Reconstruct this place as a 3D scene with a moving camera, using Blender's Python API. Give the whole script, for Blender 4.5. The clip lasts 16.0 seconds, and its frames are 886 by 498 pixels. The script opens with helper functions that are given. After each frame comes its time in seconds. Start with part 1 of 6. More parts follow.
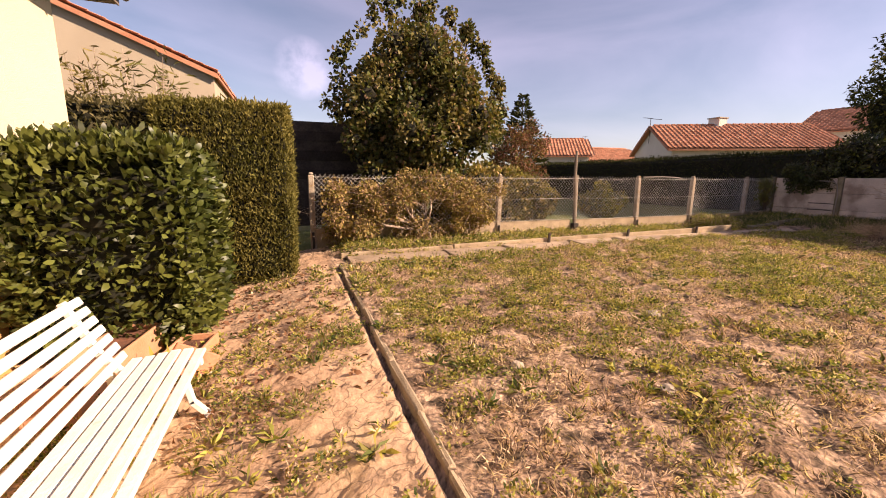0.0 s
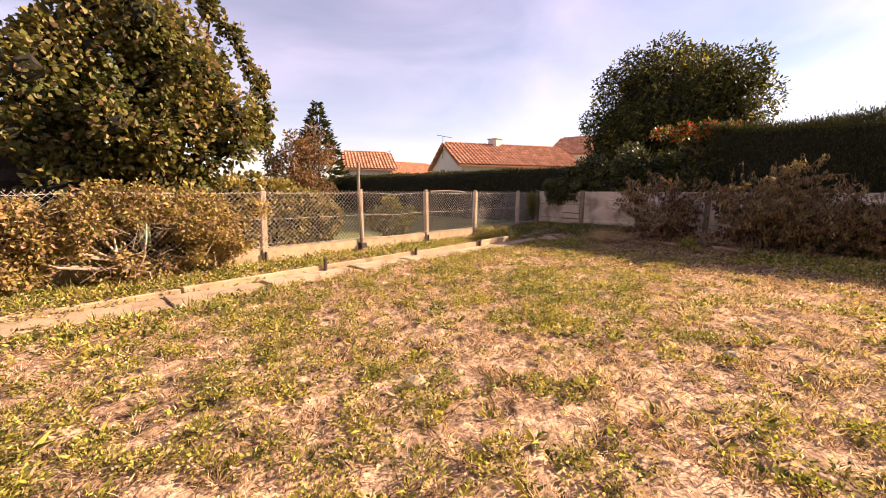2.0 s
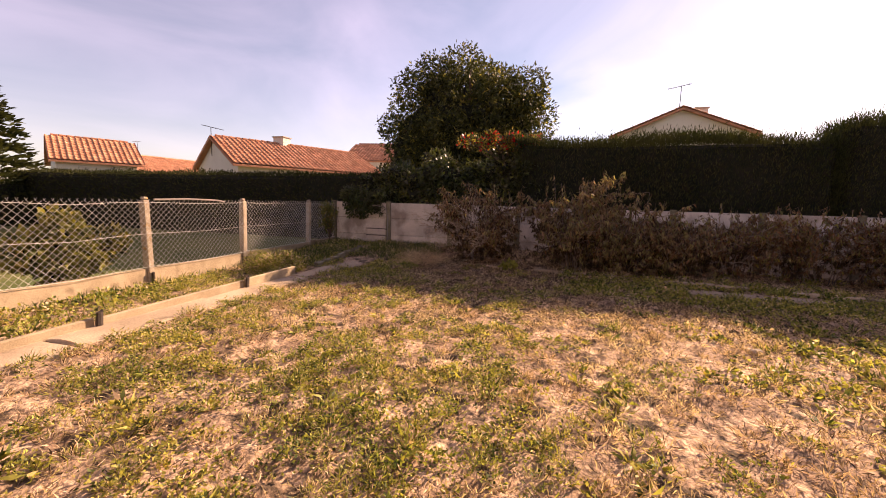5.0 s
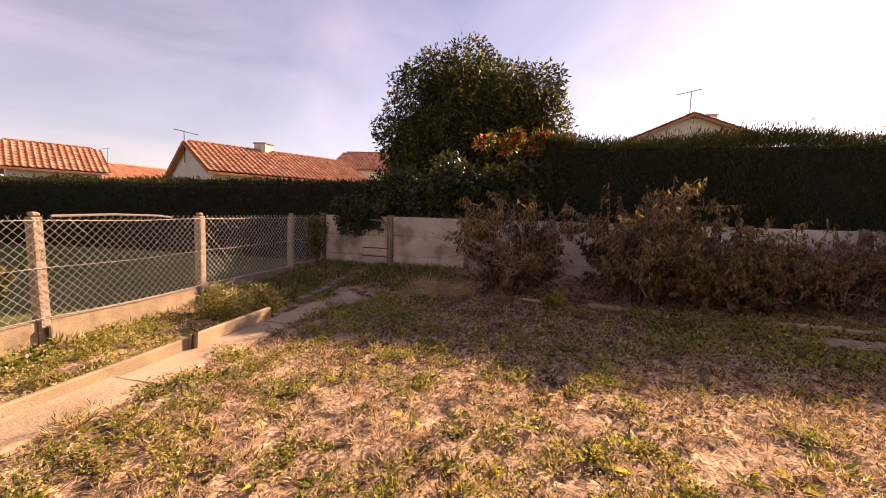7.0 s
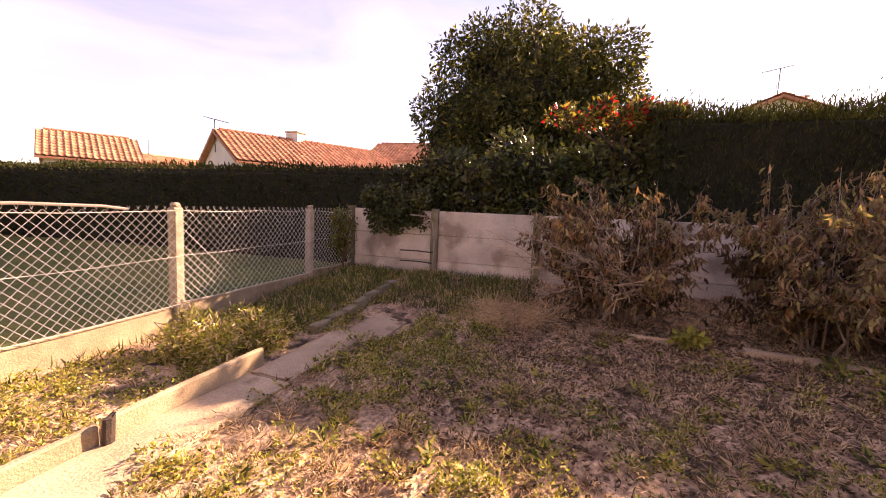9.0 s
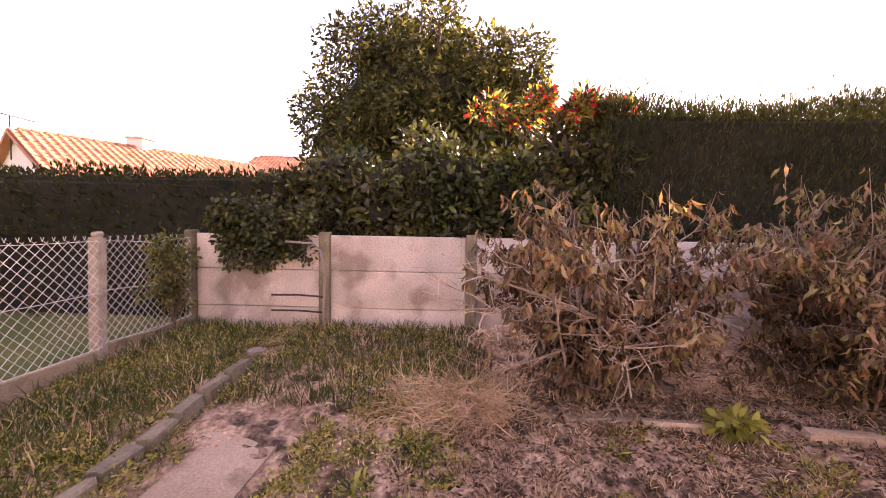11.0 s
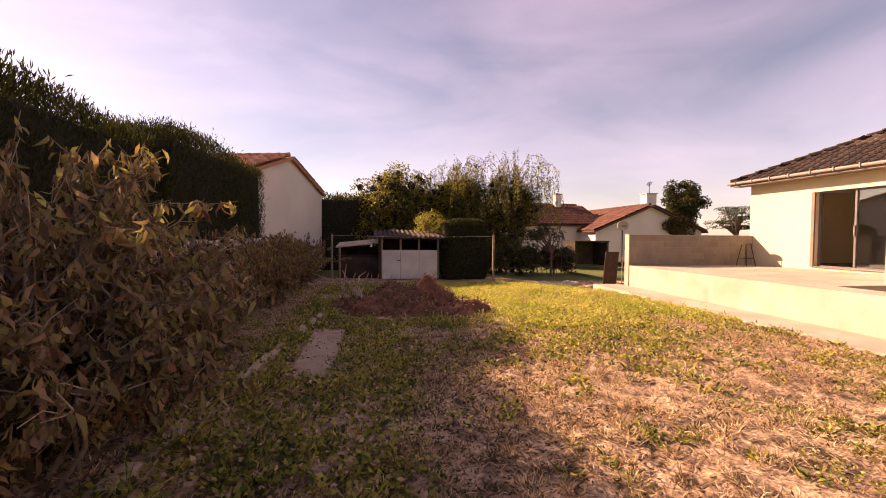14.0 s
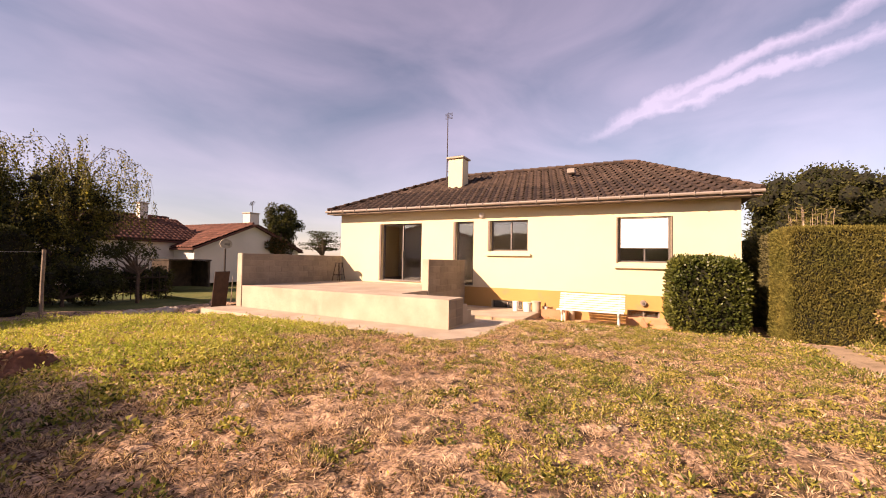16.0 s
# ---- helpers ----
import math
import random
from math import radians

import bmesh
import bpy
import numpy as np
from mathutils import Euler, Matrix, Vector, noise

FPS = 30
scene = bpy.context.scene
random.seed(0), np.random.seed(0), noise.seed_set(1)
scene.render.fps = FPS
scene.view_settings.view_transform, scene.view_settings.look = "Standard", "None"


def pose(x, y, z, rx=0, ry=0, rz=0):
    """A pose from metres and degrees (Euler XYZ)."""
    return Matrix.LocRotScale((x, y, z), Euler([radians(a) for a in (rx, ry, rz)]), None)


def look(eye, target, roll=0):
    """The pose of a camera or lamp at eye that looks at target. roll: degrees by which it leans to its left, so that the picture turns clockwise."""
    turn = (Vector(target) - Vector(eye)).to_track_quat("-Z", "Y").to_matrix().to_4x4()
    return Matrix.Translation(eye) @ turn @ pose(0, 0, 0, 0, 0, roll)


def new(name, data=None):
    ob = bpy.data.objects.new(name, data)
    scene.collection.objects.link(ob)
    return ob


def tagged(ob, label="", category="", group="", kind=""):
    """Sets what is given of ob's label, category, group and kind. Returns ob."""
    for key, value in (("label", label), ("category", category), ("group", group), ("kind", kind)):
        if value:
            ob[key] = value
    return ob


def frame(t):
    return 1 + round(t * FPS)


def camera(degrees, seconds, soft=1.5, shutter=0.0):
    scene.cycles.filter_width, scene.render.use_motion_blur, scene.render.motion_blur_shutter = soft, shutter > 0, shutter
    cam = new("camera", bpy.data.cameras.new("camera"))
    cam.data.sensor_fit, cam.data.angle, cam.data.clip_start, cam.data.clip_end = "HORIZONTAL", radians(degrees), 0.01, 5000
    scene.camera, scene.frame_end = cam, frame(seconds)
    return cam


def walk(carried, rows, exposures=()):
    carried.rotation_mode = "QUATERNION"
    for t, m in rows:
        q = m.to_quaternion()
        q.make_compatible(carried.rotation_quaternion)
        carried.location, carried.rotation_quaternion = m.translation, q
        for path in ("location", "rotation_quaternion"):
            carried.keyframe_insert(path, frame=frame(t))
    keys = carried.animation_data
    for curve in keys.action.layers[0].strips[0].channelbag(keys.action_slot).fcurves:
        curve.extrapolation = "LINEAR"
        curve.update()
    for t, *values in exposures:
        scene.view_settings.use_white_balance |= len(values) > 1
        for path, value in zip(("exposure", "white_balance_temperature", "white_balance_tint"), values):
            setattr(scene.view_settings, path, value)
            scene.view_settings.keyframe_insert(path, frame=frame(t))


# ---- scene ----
cam = camera(96.1, 16.0, soft=1.0)
PATH = [
    (0, (4.165, 2.01, 1.321), (4.858, 3.852, 0.967), 0.4),
    (0.5, (4.531, 2.192, 1.322), (5.629, 3.834, 1.01), 0.6),
    (1, (4.834, 2.407, 1.35), (6.161, 3.877, 1.072), 0.5),
    (1.5, (5.174, 2.589, 1.342), (6.581, 3.983, 1.065), 0.4),
    (2, (5.572, 2.784, 1.361), (7.008, 4.146, 1.074), 0.3),
    (2.5, (5.928, 3.065, 1.392), (7.4, 4.39, 1.116), 0.2),
    (3, (6.292, 3.283, 1.391), (7.833, 4.533, 1.142), -0.1),
    (3.5, (6.727, 3.498, 1.407), (8.39, 4.583, 1.169), 0.2),
    (4, (7.142, 3.71, 1.453), (8.931, 4.57, 1.21), 0.2),
    (4.2, (7.296, 3.812, 1.456), (9.125, 4.583, 1.212), 0.5),
    (6.3, (9.191, 4.874, 1.489), (11.144, 5.244, 1.274), 2.1),
    (6.5, (9.344, 4.994, 1.501), (11.298, 5.375, 1.301), 2.0),
    (7, (9.733, 5.309, 1.507), (11.674, 5.756, 1.322), 1.6),
    (7.5, (10.134, 5.518, 1.478), (12.054, 6.047, 1.29), 1.5),
    (8, (10.572, 5.755, 1.475), (12.472, 6.345, 1.269), 1.9),
    (8.2, (10.742, 5.834, 1.469), (12.636, 6.437, 1.253), 2.2),
    (10.3, (12.787, 6.706, 1.489), (14.698, 7.264, 1.291), 2.1),
    (10.5, (12.958, 6.743, 1.482), (14.893, 7.219, 1.312), 1.6),
    (11, (13.368, 6.821, 1.498), (15.363, 6.906, 1.386), 1.0),
    (11.5, (13.695, 6.752, 1.523), (15.629, 6.253, 1.405), 1.3),
    (12, (13.986, 6.55, 1.422), (15.664, 5.468, 1.307), -0.3),
    (12.5, (14.216, 6.393, 1.471), (15.445, 4.82, 1.348), -0.7),
    (13, (14.351, 6.265, 1.484), (15.036, 4.389, 1.374), -0.4),
    (13.5, (14.5, 6.158, 1.499), (14.644, 4.165, 1.407), 0.3),
    (14, (14.607, 5.997, 1.471), (14.292, 4.023, 1.407), 0.4),
    (14.5, (14.711, 5.75, 1.48), (13.97, 3.893, 1.443), 0.5),
    (15, (14.789, 5.583, 1.485), (13.588, 3.983, 1.476), 0.9),
    (15.5, (14.871, 5.522, 1.493), (13.284, 4.305, 1.511), 1.4),
    (16, (14.863, 5.449, 1.457), (13.083, 4.54, 1.515), 1.1),
]
EXPOSURES = [(0.0, 1.2, 6900, 23), (0.5, 1.36, 7100, 25), (2.0, 1.72, 7500, 26), (6.5, 1.42, 7900, 31), (8.2, 1.68, 8100, 32), (10.3, 3.1, 7700, 41), (11.0, 3.3, 8000, 42), (11.5, 3.7, 8200, 43), (12.4, 4.2, 8500, 44), (13.0, 3.0, 8500, 44), (13.5, 1.85, 8500, 38), (14.5, 1.4, 8500, 36), (16.0, 1.22, 7600, 30)]
walk(cam, [(t, look(eye, target, roll)) for t, eye, target, roll in PATH], EXPOSURES)

# ---- sky and sun ----
SUN = Vector((1.0, -0.65, 0.62)).normalized()
sun_data = bpy.data.lights.new("sun", "SUN")
sun_data.energy, sun_data.angle, sun_data.color = 5.0, radians(0.6), (1.0, 0.82, 0.62)
sun = new("sun", sun_data)
sun.matrix_world = look((40, -26, 26), (40 - SUN.x, -26 - SUN.y, 26 - SUN.z))

world = bpy.data.worlds.new("world")
scene.world = world
world.use_nodes = True
wt = world.node_tree
wt.nodes.clear()


def wnode(kind, **kw):
    n = wt.nodes.new(kind)
    for k, v in kw.items():
        n.inputs[k].default_value = v
    return n


sky = wt.nodes.new("ShaderNodeTexSky")
sky.sky_type, sky.sun_disc = "NISHITA", False
sky.sun_elevation = math.asin(SUN.z)
sky.sun_rotation = math.atan2(SUN.x, SUN.y)
sky.air_density, sky.dust_density, sky.ozone_density = 1.0, 0.35, 2.0
coord = wt.nodes.new("ShaderNodeTexCoord")
stretch = wt.nodes.new("ShaderNodeMapping")
stretch.inputs["Scale"].default_value = (0.9, 2.0, 4.2)
stretch.inputs["Rotation"].default_value = (0.25, 0.35, 0.6)
clouds = wnode("ShaderNodeTexNoise", Scale=1.3, Detail=7.0, Roughness=0.5, Distortion=0.6)
band = wt.nodes.new("ShaderNodeValToRGB")
band.color_ramp.elements[0].position, band.color_ramp.elements[1].position = 0.30, 0.86
band.color_ramp.elements[0].color = (0.15, 0.15, 0.15, 1)
cloud_mix = wt.nodes.new("ShaderNodeMix")
cloud_mix.data_type, cloud_mix.clamp_factor = "RGBA", False
cloud_col = wt.nodes.new("ShaderNodeMix")
cloud_col.data_type, cloud_col.blend_type = "RGBA", "ADD"
cloud_col.inputs[0].default_value = 1.0
cloud_col.inputs[7].default_value = (3.7, 2.9, 3.55, 1)


def wmath(op, a, b=None, c=None):
    n = wt.nodes.new("ShaderNodeMath")
    n.operation = op
    for i, v in enumerate((a, b, c)):
        if v is None:
            continue
        if hasattr(v, "links"):
            wt.links.new(v, n.inputs[i])
        else:
            n.inputs[i].default_value = v
    return n.outputs[0]


def wdot(v):
    n = wt.nodes.new("ShaderNodeVectorMath")
    n.operation = "DOT_PRODUCT"
    wt.links.new(coord.outputs["Generated"], n.inputs[0])
    n.inputs[1].default_value = tuple(v)
    return n.outputs["Value"]


ragged = wnode("ShaderNodeTexNoise", Scale=9.0, Detail=6.0, Roughness=0.6)
wt.links.new(coord.outputs["Generated"], ragged.inputs["Vector"])


def trail(a, b, wide, reach):
    """A ragged vapour trail: part of the great circle through two directions."""
    a, b = Vector(a).normalized(), Vector(b).normalized()
    off = wmath("ADD", wdot(a.cross(b).normalized()), wmath("MULTIPLY_ADD", ragged.outputs["Fac"], 0.09, -0.045))
    across = wmath("SUBTRACT", 1.0, wmath("DIVIDE", wmath("ABSOLUTE", off), wide))
    along = wmath("DIVIDE", wmath("SUBTRACT", wdot((a + b).normalized()), math.cos(reach)), 1 - math.cos(reach))
    k = wmath("MULTIPLY", wmath("MAXIMUM", across, 0.0), wmath("MAXIMUM", along, 0.0))
    return wmath("MULTIPLY", k, wmath("MULTIPLY", ragged.outputs["Fac"], 1.9))


trails = wmath("ADD", trail((-0.948, -0.049, 0.314), (-0.80, 0.40, 0.44), 0.019, 0.36), trail((-0.948, -0.049, 0.300), (-0.82, 0.42, 0.385), 0.016, 0.33))
for d, size in (((0.038, 0.972, 0.231), 0.042),):
    d = Vector(d).normalized()
    puff = wmath("MAXIMUM", wmath("DIVIDE", wmath("SUBTRACT", wdot(d), math.cos(size * 1.6)), 1 - math.cos(size * 1.6)), 0.0)
    trails = wmath("ADD", trails, wmath("MULTIPLY", puff, wmath("MAXIMUM", wmath("MULTIPLY_ADD", ragged.outputs["Fac"], 5.0, -2.0), 0.0)))
back = wnode("ShaderNodeBackground", Strength=0.05)
outw = wt.nodes.new("ShaderNodeOutputWorld")
wt.links.new(coord.outputs["Generated"], stretch.inputs["Vector"])
wt.links.new(stretch.outputs["Vector"], clouds.inputs["Vector"])
wt.links.new(clouds.outputs["Fac"], band.inputs["Fac"])
wt.links.new(wmath("MINIMUM", wmath("ADD", band.outputs["Color"], trails), 1.3), cloud_mix.inputs[0])
wt.links.new(sky.outputs["Color"], cloud_mix.inputs[6])
wt.links.new(sky.outputs["Color"], cloud_col.inputs[6])
wt.links.new(cloud_col.outputs[2], cloud_mix.inputs[7])
wt.links.new(cloud_mix.outputs[2], back.inputs["Color"])
wt.links.new(back.outputs["Background"], outw.inputs["Surface"])

# ---- materials ----
def mat(name, c1, c2, scale=4.0, rough=0.85, bump=0.25, fine=60.0, metal=0.0, spec=0.3, vary=0.0, island=0.0, leaf=0.0, stain=None, stain_scale=1.5, stain_at=0.58, grain=0.35):
    """A surface with two colours mixed by coarse noise, fine grain, bump, optional stains; leaf: share of light let through."""
    m = bpy.data.materials.new(name)
    m.use_nodes = True
    t = m.node_tree
    b = t.nodes["Principled BSDF"]
    b.inputs["Roughness"].default_value, b.inputs["Metallic"].default_value = rough, metal
    b.inputs["Specular IOR Level"].default_value = spec
    tc = t.nodes.new("ShaderNodeTexCoord")
    geo = t.nodes.new("ShaderNodeNewGeometry")
    pos = geo.outputs["Position"]

    def noise_of(s, detail):
        n = t.nodes.new("ShaderNodeTexNoise")
        n.inputs["Scale"].default_value, n.inputs["Detail"].default_value = s, detail
        t.links.new(pos, n.inputs["Vector"])
        return n.outputs["Fac"]

    def ramp(fac, lo, hi):
        r = t.nodes.new("ShaderNodeMapRange")
        r.inputs["From Min"].default_value, r.inputs["From Max"].default_value = lo, hi
        t.links.new(fac, r.inputs["Value"])
        return r.outputs["Result"]

    def mix(fac, a, c, how="MIX"):
        x = t.nodes.new("ShaderNodeMix")
        x.data_type, x.blend_type = "RGBA", how
        for sock, v in ((0, fac), (6, a), (7, c)):
            if hasattr(v, "links"):
                t.links.new(v, x.inputs[sock])
            else:
                x.inputs[sock].default_value = (*v, 1) if isinstance(v, tuple) else v
        return x.outputs[2]

    col = mix(ramp(noise_of(scale, 4), 0.35, 0.65), c1, c2)
    if stain:
        col = mix(ramp(noise_of(stain_scale, 6), stain_at, stain_at + 0.12), col, stain)
    if grain:
        g = ramp(noise_of(fine, 5), 0.25, 0.75)
        lo, hi = 1 - grain, 1 + grain
        mul = t.nodes.new("ShaderNodeMapRange")
        mul.inputs["To Min"].default_value, mul.inputs["To Max"].default_value = lo, hi
        t.links.new(g, mul.inputs["Value"])
        col = mix(1.0, col, mul.outputs["Result"], "MULTIPLY")
    for amount, source in ((vary, "o"), (island, "i")):
        if amount:
            if source == "o":
                r = t.nodes.new("ShaderNodeObjectInfo").outputs["Random"]
            else:
                r = geo.outputs["Random Per Island"]
            k = t.nodes.new("ShaderNodeMapRange")
            k.inputs["To Min"].default_value, k.inputs["To Max"].default_value = 1 - amount, 1 + amount
            t.links.new(r, k.inputs["Value"])
            col = mix(1.0, col, k.outputs["Result"], "MULTIPLY")
    t.links.new(col, b.inputs["Base Color"])
    if bump:
        bp = t.nodes.new("ShaderNodeBump")
        bp.inputs["Strength"].default_value, bp.inputs["Distance"].default_value = bump, 0.02
        t.links.new(noise_of(fine, 6), bp.inputs["Height"])
        t.links.new(bp.outputs["Normal"], b.inputs["Normal"])
    if leaf:
        tr = t.nodes.new("ShaderNodeBsdfTranslucent")
        ms = t.nodes.new("ShaderNodeMixShader")
        ms.inputs[0].default_value = leaf
        t.links.new(mix(1.0, col, (1.0, 1.05, 0.6), "MULTIPLY"), tr.inputs["Color"])
        t.links.new(b.outputs["BSDF"], ms.inputs[1])
        t.links.new(tr.outputs["BSDF"], ms.inputs[2])
        t.links.new(ms.outputs["Shader"], t.nodes["Material Output"].inputs["Surface"])
    return m


def foliage(name, c1, c2, rough=0.5, spec=0.35, leaf=0.28, island=0.45, scale=1.2):
    return mat(name, c1, c2, scale=scale, rough=rough, bump=0, spec=spec, island=island, leaf=leaf, grain=0)


M = {
    "render": mat("cream_render", (0.68, 0.585, 0.385), (0.64, 0.55, 0.36), 0.7, 0.9, 0.35, 90, grain=0.06, stain=(0.66, 0.57, 0.42), stain_scale=0.9, stain_at=0.66),
    "plinth": mat("ochre_plinth", (0.50, 0.29, 0.10), (0.45, 0.26, 0.09), 1.0, 0.9, 0.3, 80, grain=0.1, stain=(0.38, 0.24, 0.12), stain_scale=2),
    "white_wall": mat("white_render", (0.64, 0.585, 0.50), (0.58, 0.53, 0.45), 0.6, 0.9, 0.3, 80, grain=0.06),
    "beige": mat("beige_render", (0.42, 0.345, 0.25), (0.37, 0.30, 0.215), 0.6, 0.9, 0.3, 80, grain=0.06),
    "block": mat("concrete_block", (0.28, 0.235, 0.185), (0.23, 0.19, 0.15), 2.5, 0.95, 0.6, 70, vary=0.09, grain=0.2),
    "mortar": mat("mortar", (0.31, 0.265, 0.215), (0.26, 0.22, 0.18), 3, 0.95, 0.5, 60, grain=0.15),
    "slab": mat("pale_concrete", (0.46, 0.385, 0.30), (0.36, 0.295, 0.225), 1.2, 0.9, 0.4, 50, grain=0.14, stain=(0.33, 0.275, 0.215), stain_scale=1.1),
    "oldcon": mat("weathered_concrete", (0.50, 0.42, 0.32), (0.36, 0.30, 0.23), 3, 0.95, 0.6, 45, grain=0.18, stain=(0.16, 0.13, 0.10), stain_scale=2.6, vary=0.1),
    "panel": mat("panel_concrete", (0.62, 0.53, 0.44), (0.46, 0.39, 0.32), 2.6, 0.95, 0.6, 45, grain=0.16, stain=(0.30, 0.235, 0.185), stain_scale=1.9, stain_at=0.51, vary=0.14),
    "kerb": mat("kerb_concrete", (0.41, 0.31, 0.20), (0.30, 0.225, 0.14), 4, 0.95, 0.35, 90, grain=0.2, stain=(0.22, 0.16, 0.10), stain_scale=3.5, vary=0.1),
    "strip": mat("trodden_concrete", (0.45, 0.33, 0.22), (0.33, 0.24, 0.155), 2.2, 0.95, 0.35, 60, grain=0.25, stain=(0.23, 0.165, 0.10), stain_scale=3.0, stain_at=0.56, vary=0.12),
    "lichen": mat("lichen_post", (0.42, 0.34, 0.25), (0.30, 0.23, 0.16), 9, 0.95, 0.8, 60, grain=0.25, stain=(0.45, 0.24, 0.05), stain_scale=9, stain_at=0.63),
    "wire": mat("galvanised_wire", (0.68, 0.64, 0.57), (0.52, 0.48, 0.43), 20, 0.45, 0, 100, metal=0.15, grain=0.1, spec=0.5),
    "iron": mat("dark_iron", (0.035, 0.028, 0.022), (0.06, 0.04, 0.03), 12, 0.8, 0.3, 80, grain=0.2),
    "alu": mat("grey_aluminium", (0.16, 0.14, 0.13), (0.13, 0.12, 0.11), 5, 0.45, 0.05, 200, metal=0.3, grain=0.05),
    "taupe": mat("taupe_reveal", (0.20, 0.155, 0.12), (0.17, 0.13, 0.10), 5, 0.6, 0.1, 150, grain=0.05),
    "shutter": mat("white_shutter", (0.80, 0.79, 0.77), (0.77, 0.76, 0.74), 5, 0.5, 0.05, 150, grain=0.03),
    "bench": mat("white_paint", (0.66, 0.645, 0.60), (0.58, 0.56, 0.50), 6, 0.55, 0.2, 40, grain=0.05, stain=(0.50, 0.42, 0.33), stain_scale=9, stain_at=0.66, vary=0.04),
    "tile": mat("brown_roof_tile", (0.046, 0.031, 0.024), (0.078, 0.050, 0.037), 3, 0.9, 0.4, 40, vary=0.28, island=0.28, grain=0.3, stain=(0.14, 0.115, 0.085), stain_scale=5, stain_at=0.64),
    "terra": mat("terracotta_tile", (0.42, 0.175, 0.095), (0.50, 0.24, 0.14), 2, 0.9, 0.3, 30, vary=0.2, island=0.25, grain=0.2),
    "tile_red": mat("red_brown_tile", (0.085, 0.036, 0.026), (0.13, 0.055, 0.038), 2, 0.9, 0.3, 30, vary=0.2, island=0.25, grain=0.25),
    "clay": mat("clay_trough", (0.48, 0.25, 0.14), (0.42, 0.21, 0.11), 4, 0.85, 0.2, 60, grain=0.12, vary=0.1),
    "gutter": mat("pale_gutter", (0.27, 0.225, 0.19), (0.22, 0.185, 0.16), 4, 0.5, 0.05, 80, grain=0.08),
    "dark_in": mat("dark_interior", (0.05, 0.045, 0.04), (0.07, 0.06, 0.05), 1, 0.9, 0, 20, grain=0.1),
    "wood_dark": mat("black_boards", (0.048, 0.037, 0.030), (0.080, 0.061, 0.047), 3, 0.9, 0.4, 25, spec=0.08, vary=0.3, grain=0.3),
    "wood_grey": mat("grey_timber", (0.26, 0.21, 0.16), (0.18, 0.14, 0.10), 6, 0.9, 0.4, 40, grain=0.25),
    "bark": mat("bark", (0.12, 0.085, 0.06), (0.08, 0.055, 0.04), 8, 0.95, 0.7, 40, grain=0.3),
    "dry_twig": mat("dry_twig", (0.46, 0.36, 0.27), (0.28, 0.205, 0.15), 5, 0.9, 0.3, 50, island=0.3, grain=0.2),
    "twig": mat("brown_twig", (0.36, 0.28, 0.21), (0.14, 0.10, 0.075), 4, 0.9, 0.3, 50, island=0.4, grain=0.2),
    "moss": mat("mossy_concrete", (0.22, 0.18, 0.12), (0.14, 0.12, 0.07), 5, 0.95, 0.7, 40, grain=0.3, vary=0.15),
    "sheet": mat("galvanised_sheet", (0.60, 0.58, 0.55), (0.48, 0.46, 0.43), 2, 0.5, 0.1, 30, metal=0.2, grain=0.1),
    # near-black solid that puts the shade inside hedges and crowns into colour
    "core": mat("shade_core", (0.012, 0.014, 0.007), (0.020, 0.018, 0.010), 6, 1.0, 0.8, 15, grain=0.4),
    "thuja": foliage("clipped_conifer", (0.110, 0.106, 0.026), (0.170, 0.142, 0.036), 0.75, 0.15, 0.26),
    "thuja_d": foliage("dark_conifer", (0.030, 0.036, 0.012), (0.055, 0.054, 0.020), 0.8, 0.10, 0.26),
    "laurel": foliage("laurel_leaf", (0.048, 0.064, 0.013), (0.108, 0.114, 0.023), 0.42, 0.35, 0.24, 0.65),
    "hazel": foliage("hazel_leaf", (0.100, 0.098, 0.027), (0.215, 0.165, 0.052), 0.55, 0.25, 0.32, 0.55),
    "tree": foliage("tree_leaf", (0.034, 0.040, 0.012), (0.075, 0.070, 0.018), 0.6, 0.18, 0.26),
    "photinia": foliage("photinia_leaf", (0.035, 0.050, 0.020), (0.070, 0.060, 0.028), 0.4, 0.3, 0.22),
    "red": foliage("red_leaf", (0.62, 0.018, 0.022), (0.42, 0.025, 0.025), 0.4, 0.4, 0.45),
    "vine": foliage("vine_leaf", (0.27, 0.20, 0.070), (0.40, 0.275, 0.105), 0.7, 0.2, 0.3, scale=2.5),
    "russet": foliage("russet_leaf", (0.16, 0.075, 0.045), (0.25, 0.125, 0.065), 0.7, 0.2, 0.4),
    "wilt": foliage("wilted_leaf", (0.20, 0.120, 0.075), (0.33, 0.215, 0.13), 0.75, 0.2, 0.36, 0.4, 3.0),
    "wilt_g": foliage("fading_leaf", (0.20, 0.175, 0.07), (0.32, 0.26, 0.12), 0.7, 0.2, 0.36, 0.4, 3.0),
    "wilt_d": foliage("dead_and_shade_leaf", (0.075, 0.048, 0.032), (0.12, 0.08, 0.05), 0.8, 0.15, 0.35),
    "grass": foliage("weed_green", (0.26, 0.27, 0.055), (0.47, 0.40, 0.096), 0.55, 0.25, 0.42, 0.4, 1.6),
    # brighter copy of the weed green, with sunlight put into its colour
    "bright_grass": foliage("sunlit_grass", (0.34, 0.37, 0.075), (0.52, 0.48, 0.13), 0.6, 0.2, 0.5, 0.3, 0.8),
    # darker copy of the weed green, with shade put into its colour
    "deep_grass": foliage("shaded_grass", (0.060, 0.085, 0.022), (0.115, 0.125, 0.035), 0.6, 0.2, 0.35, 0.4, 1.6),
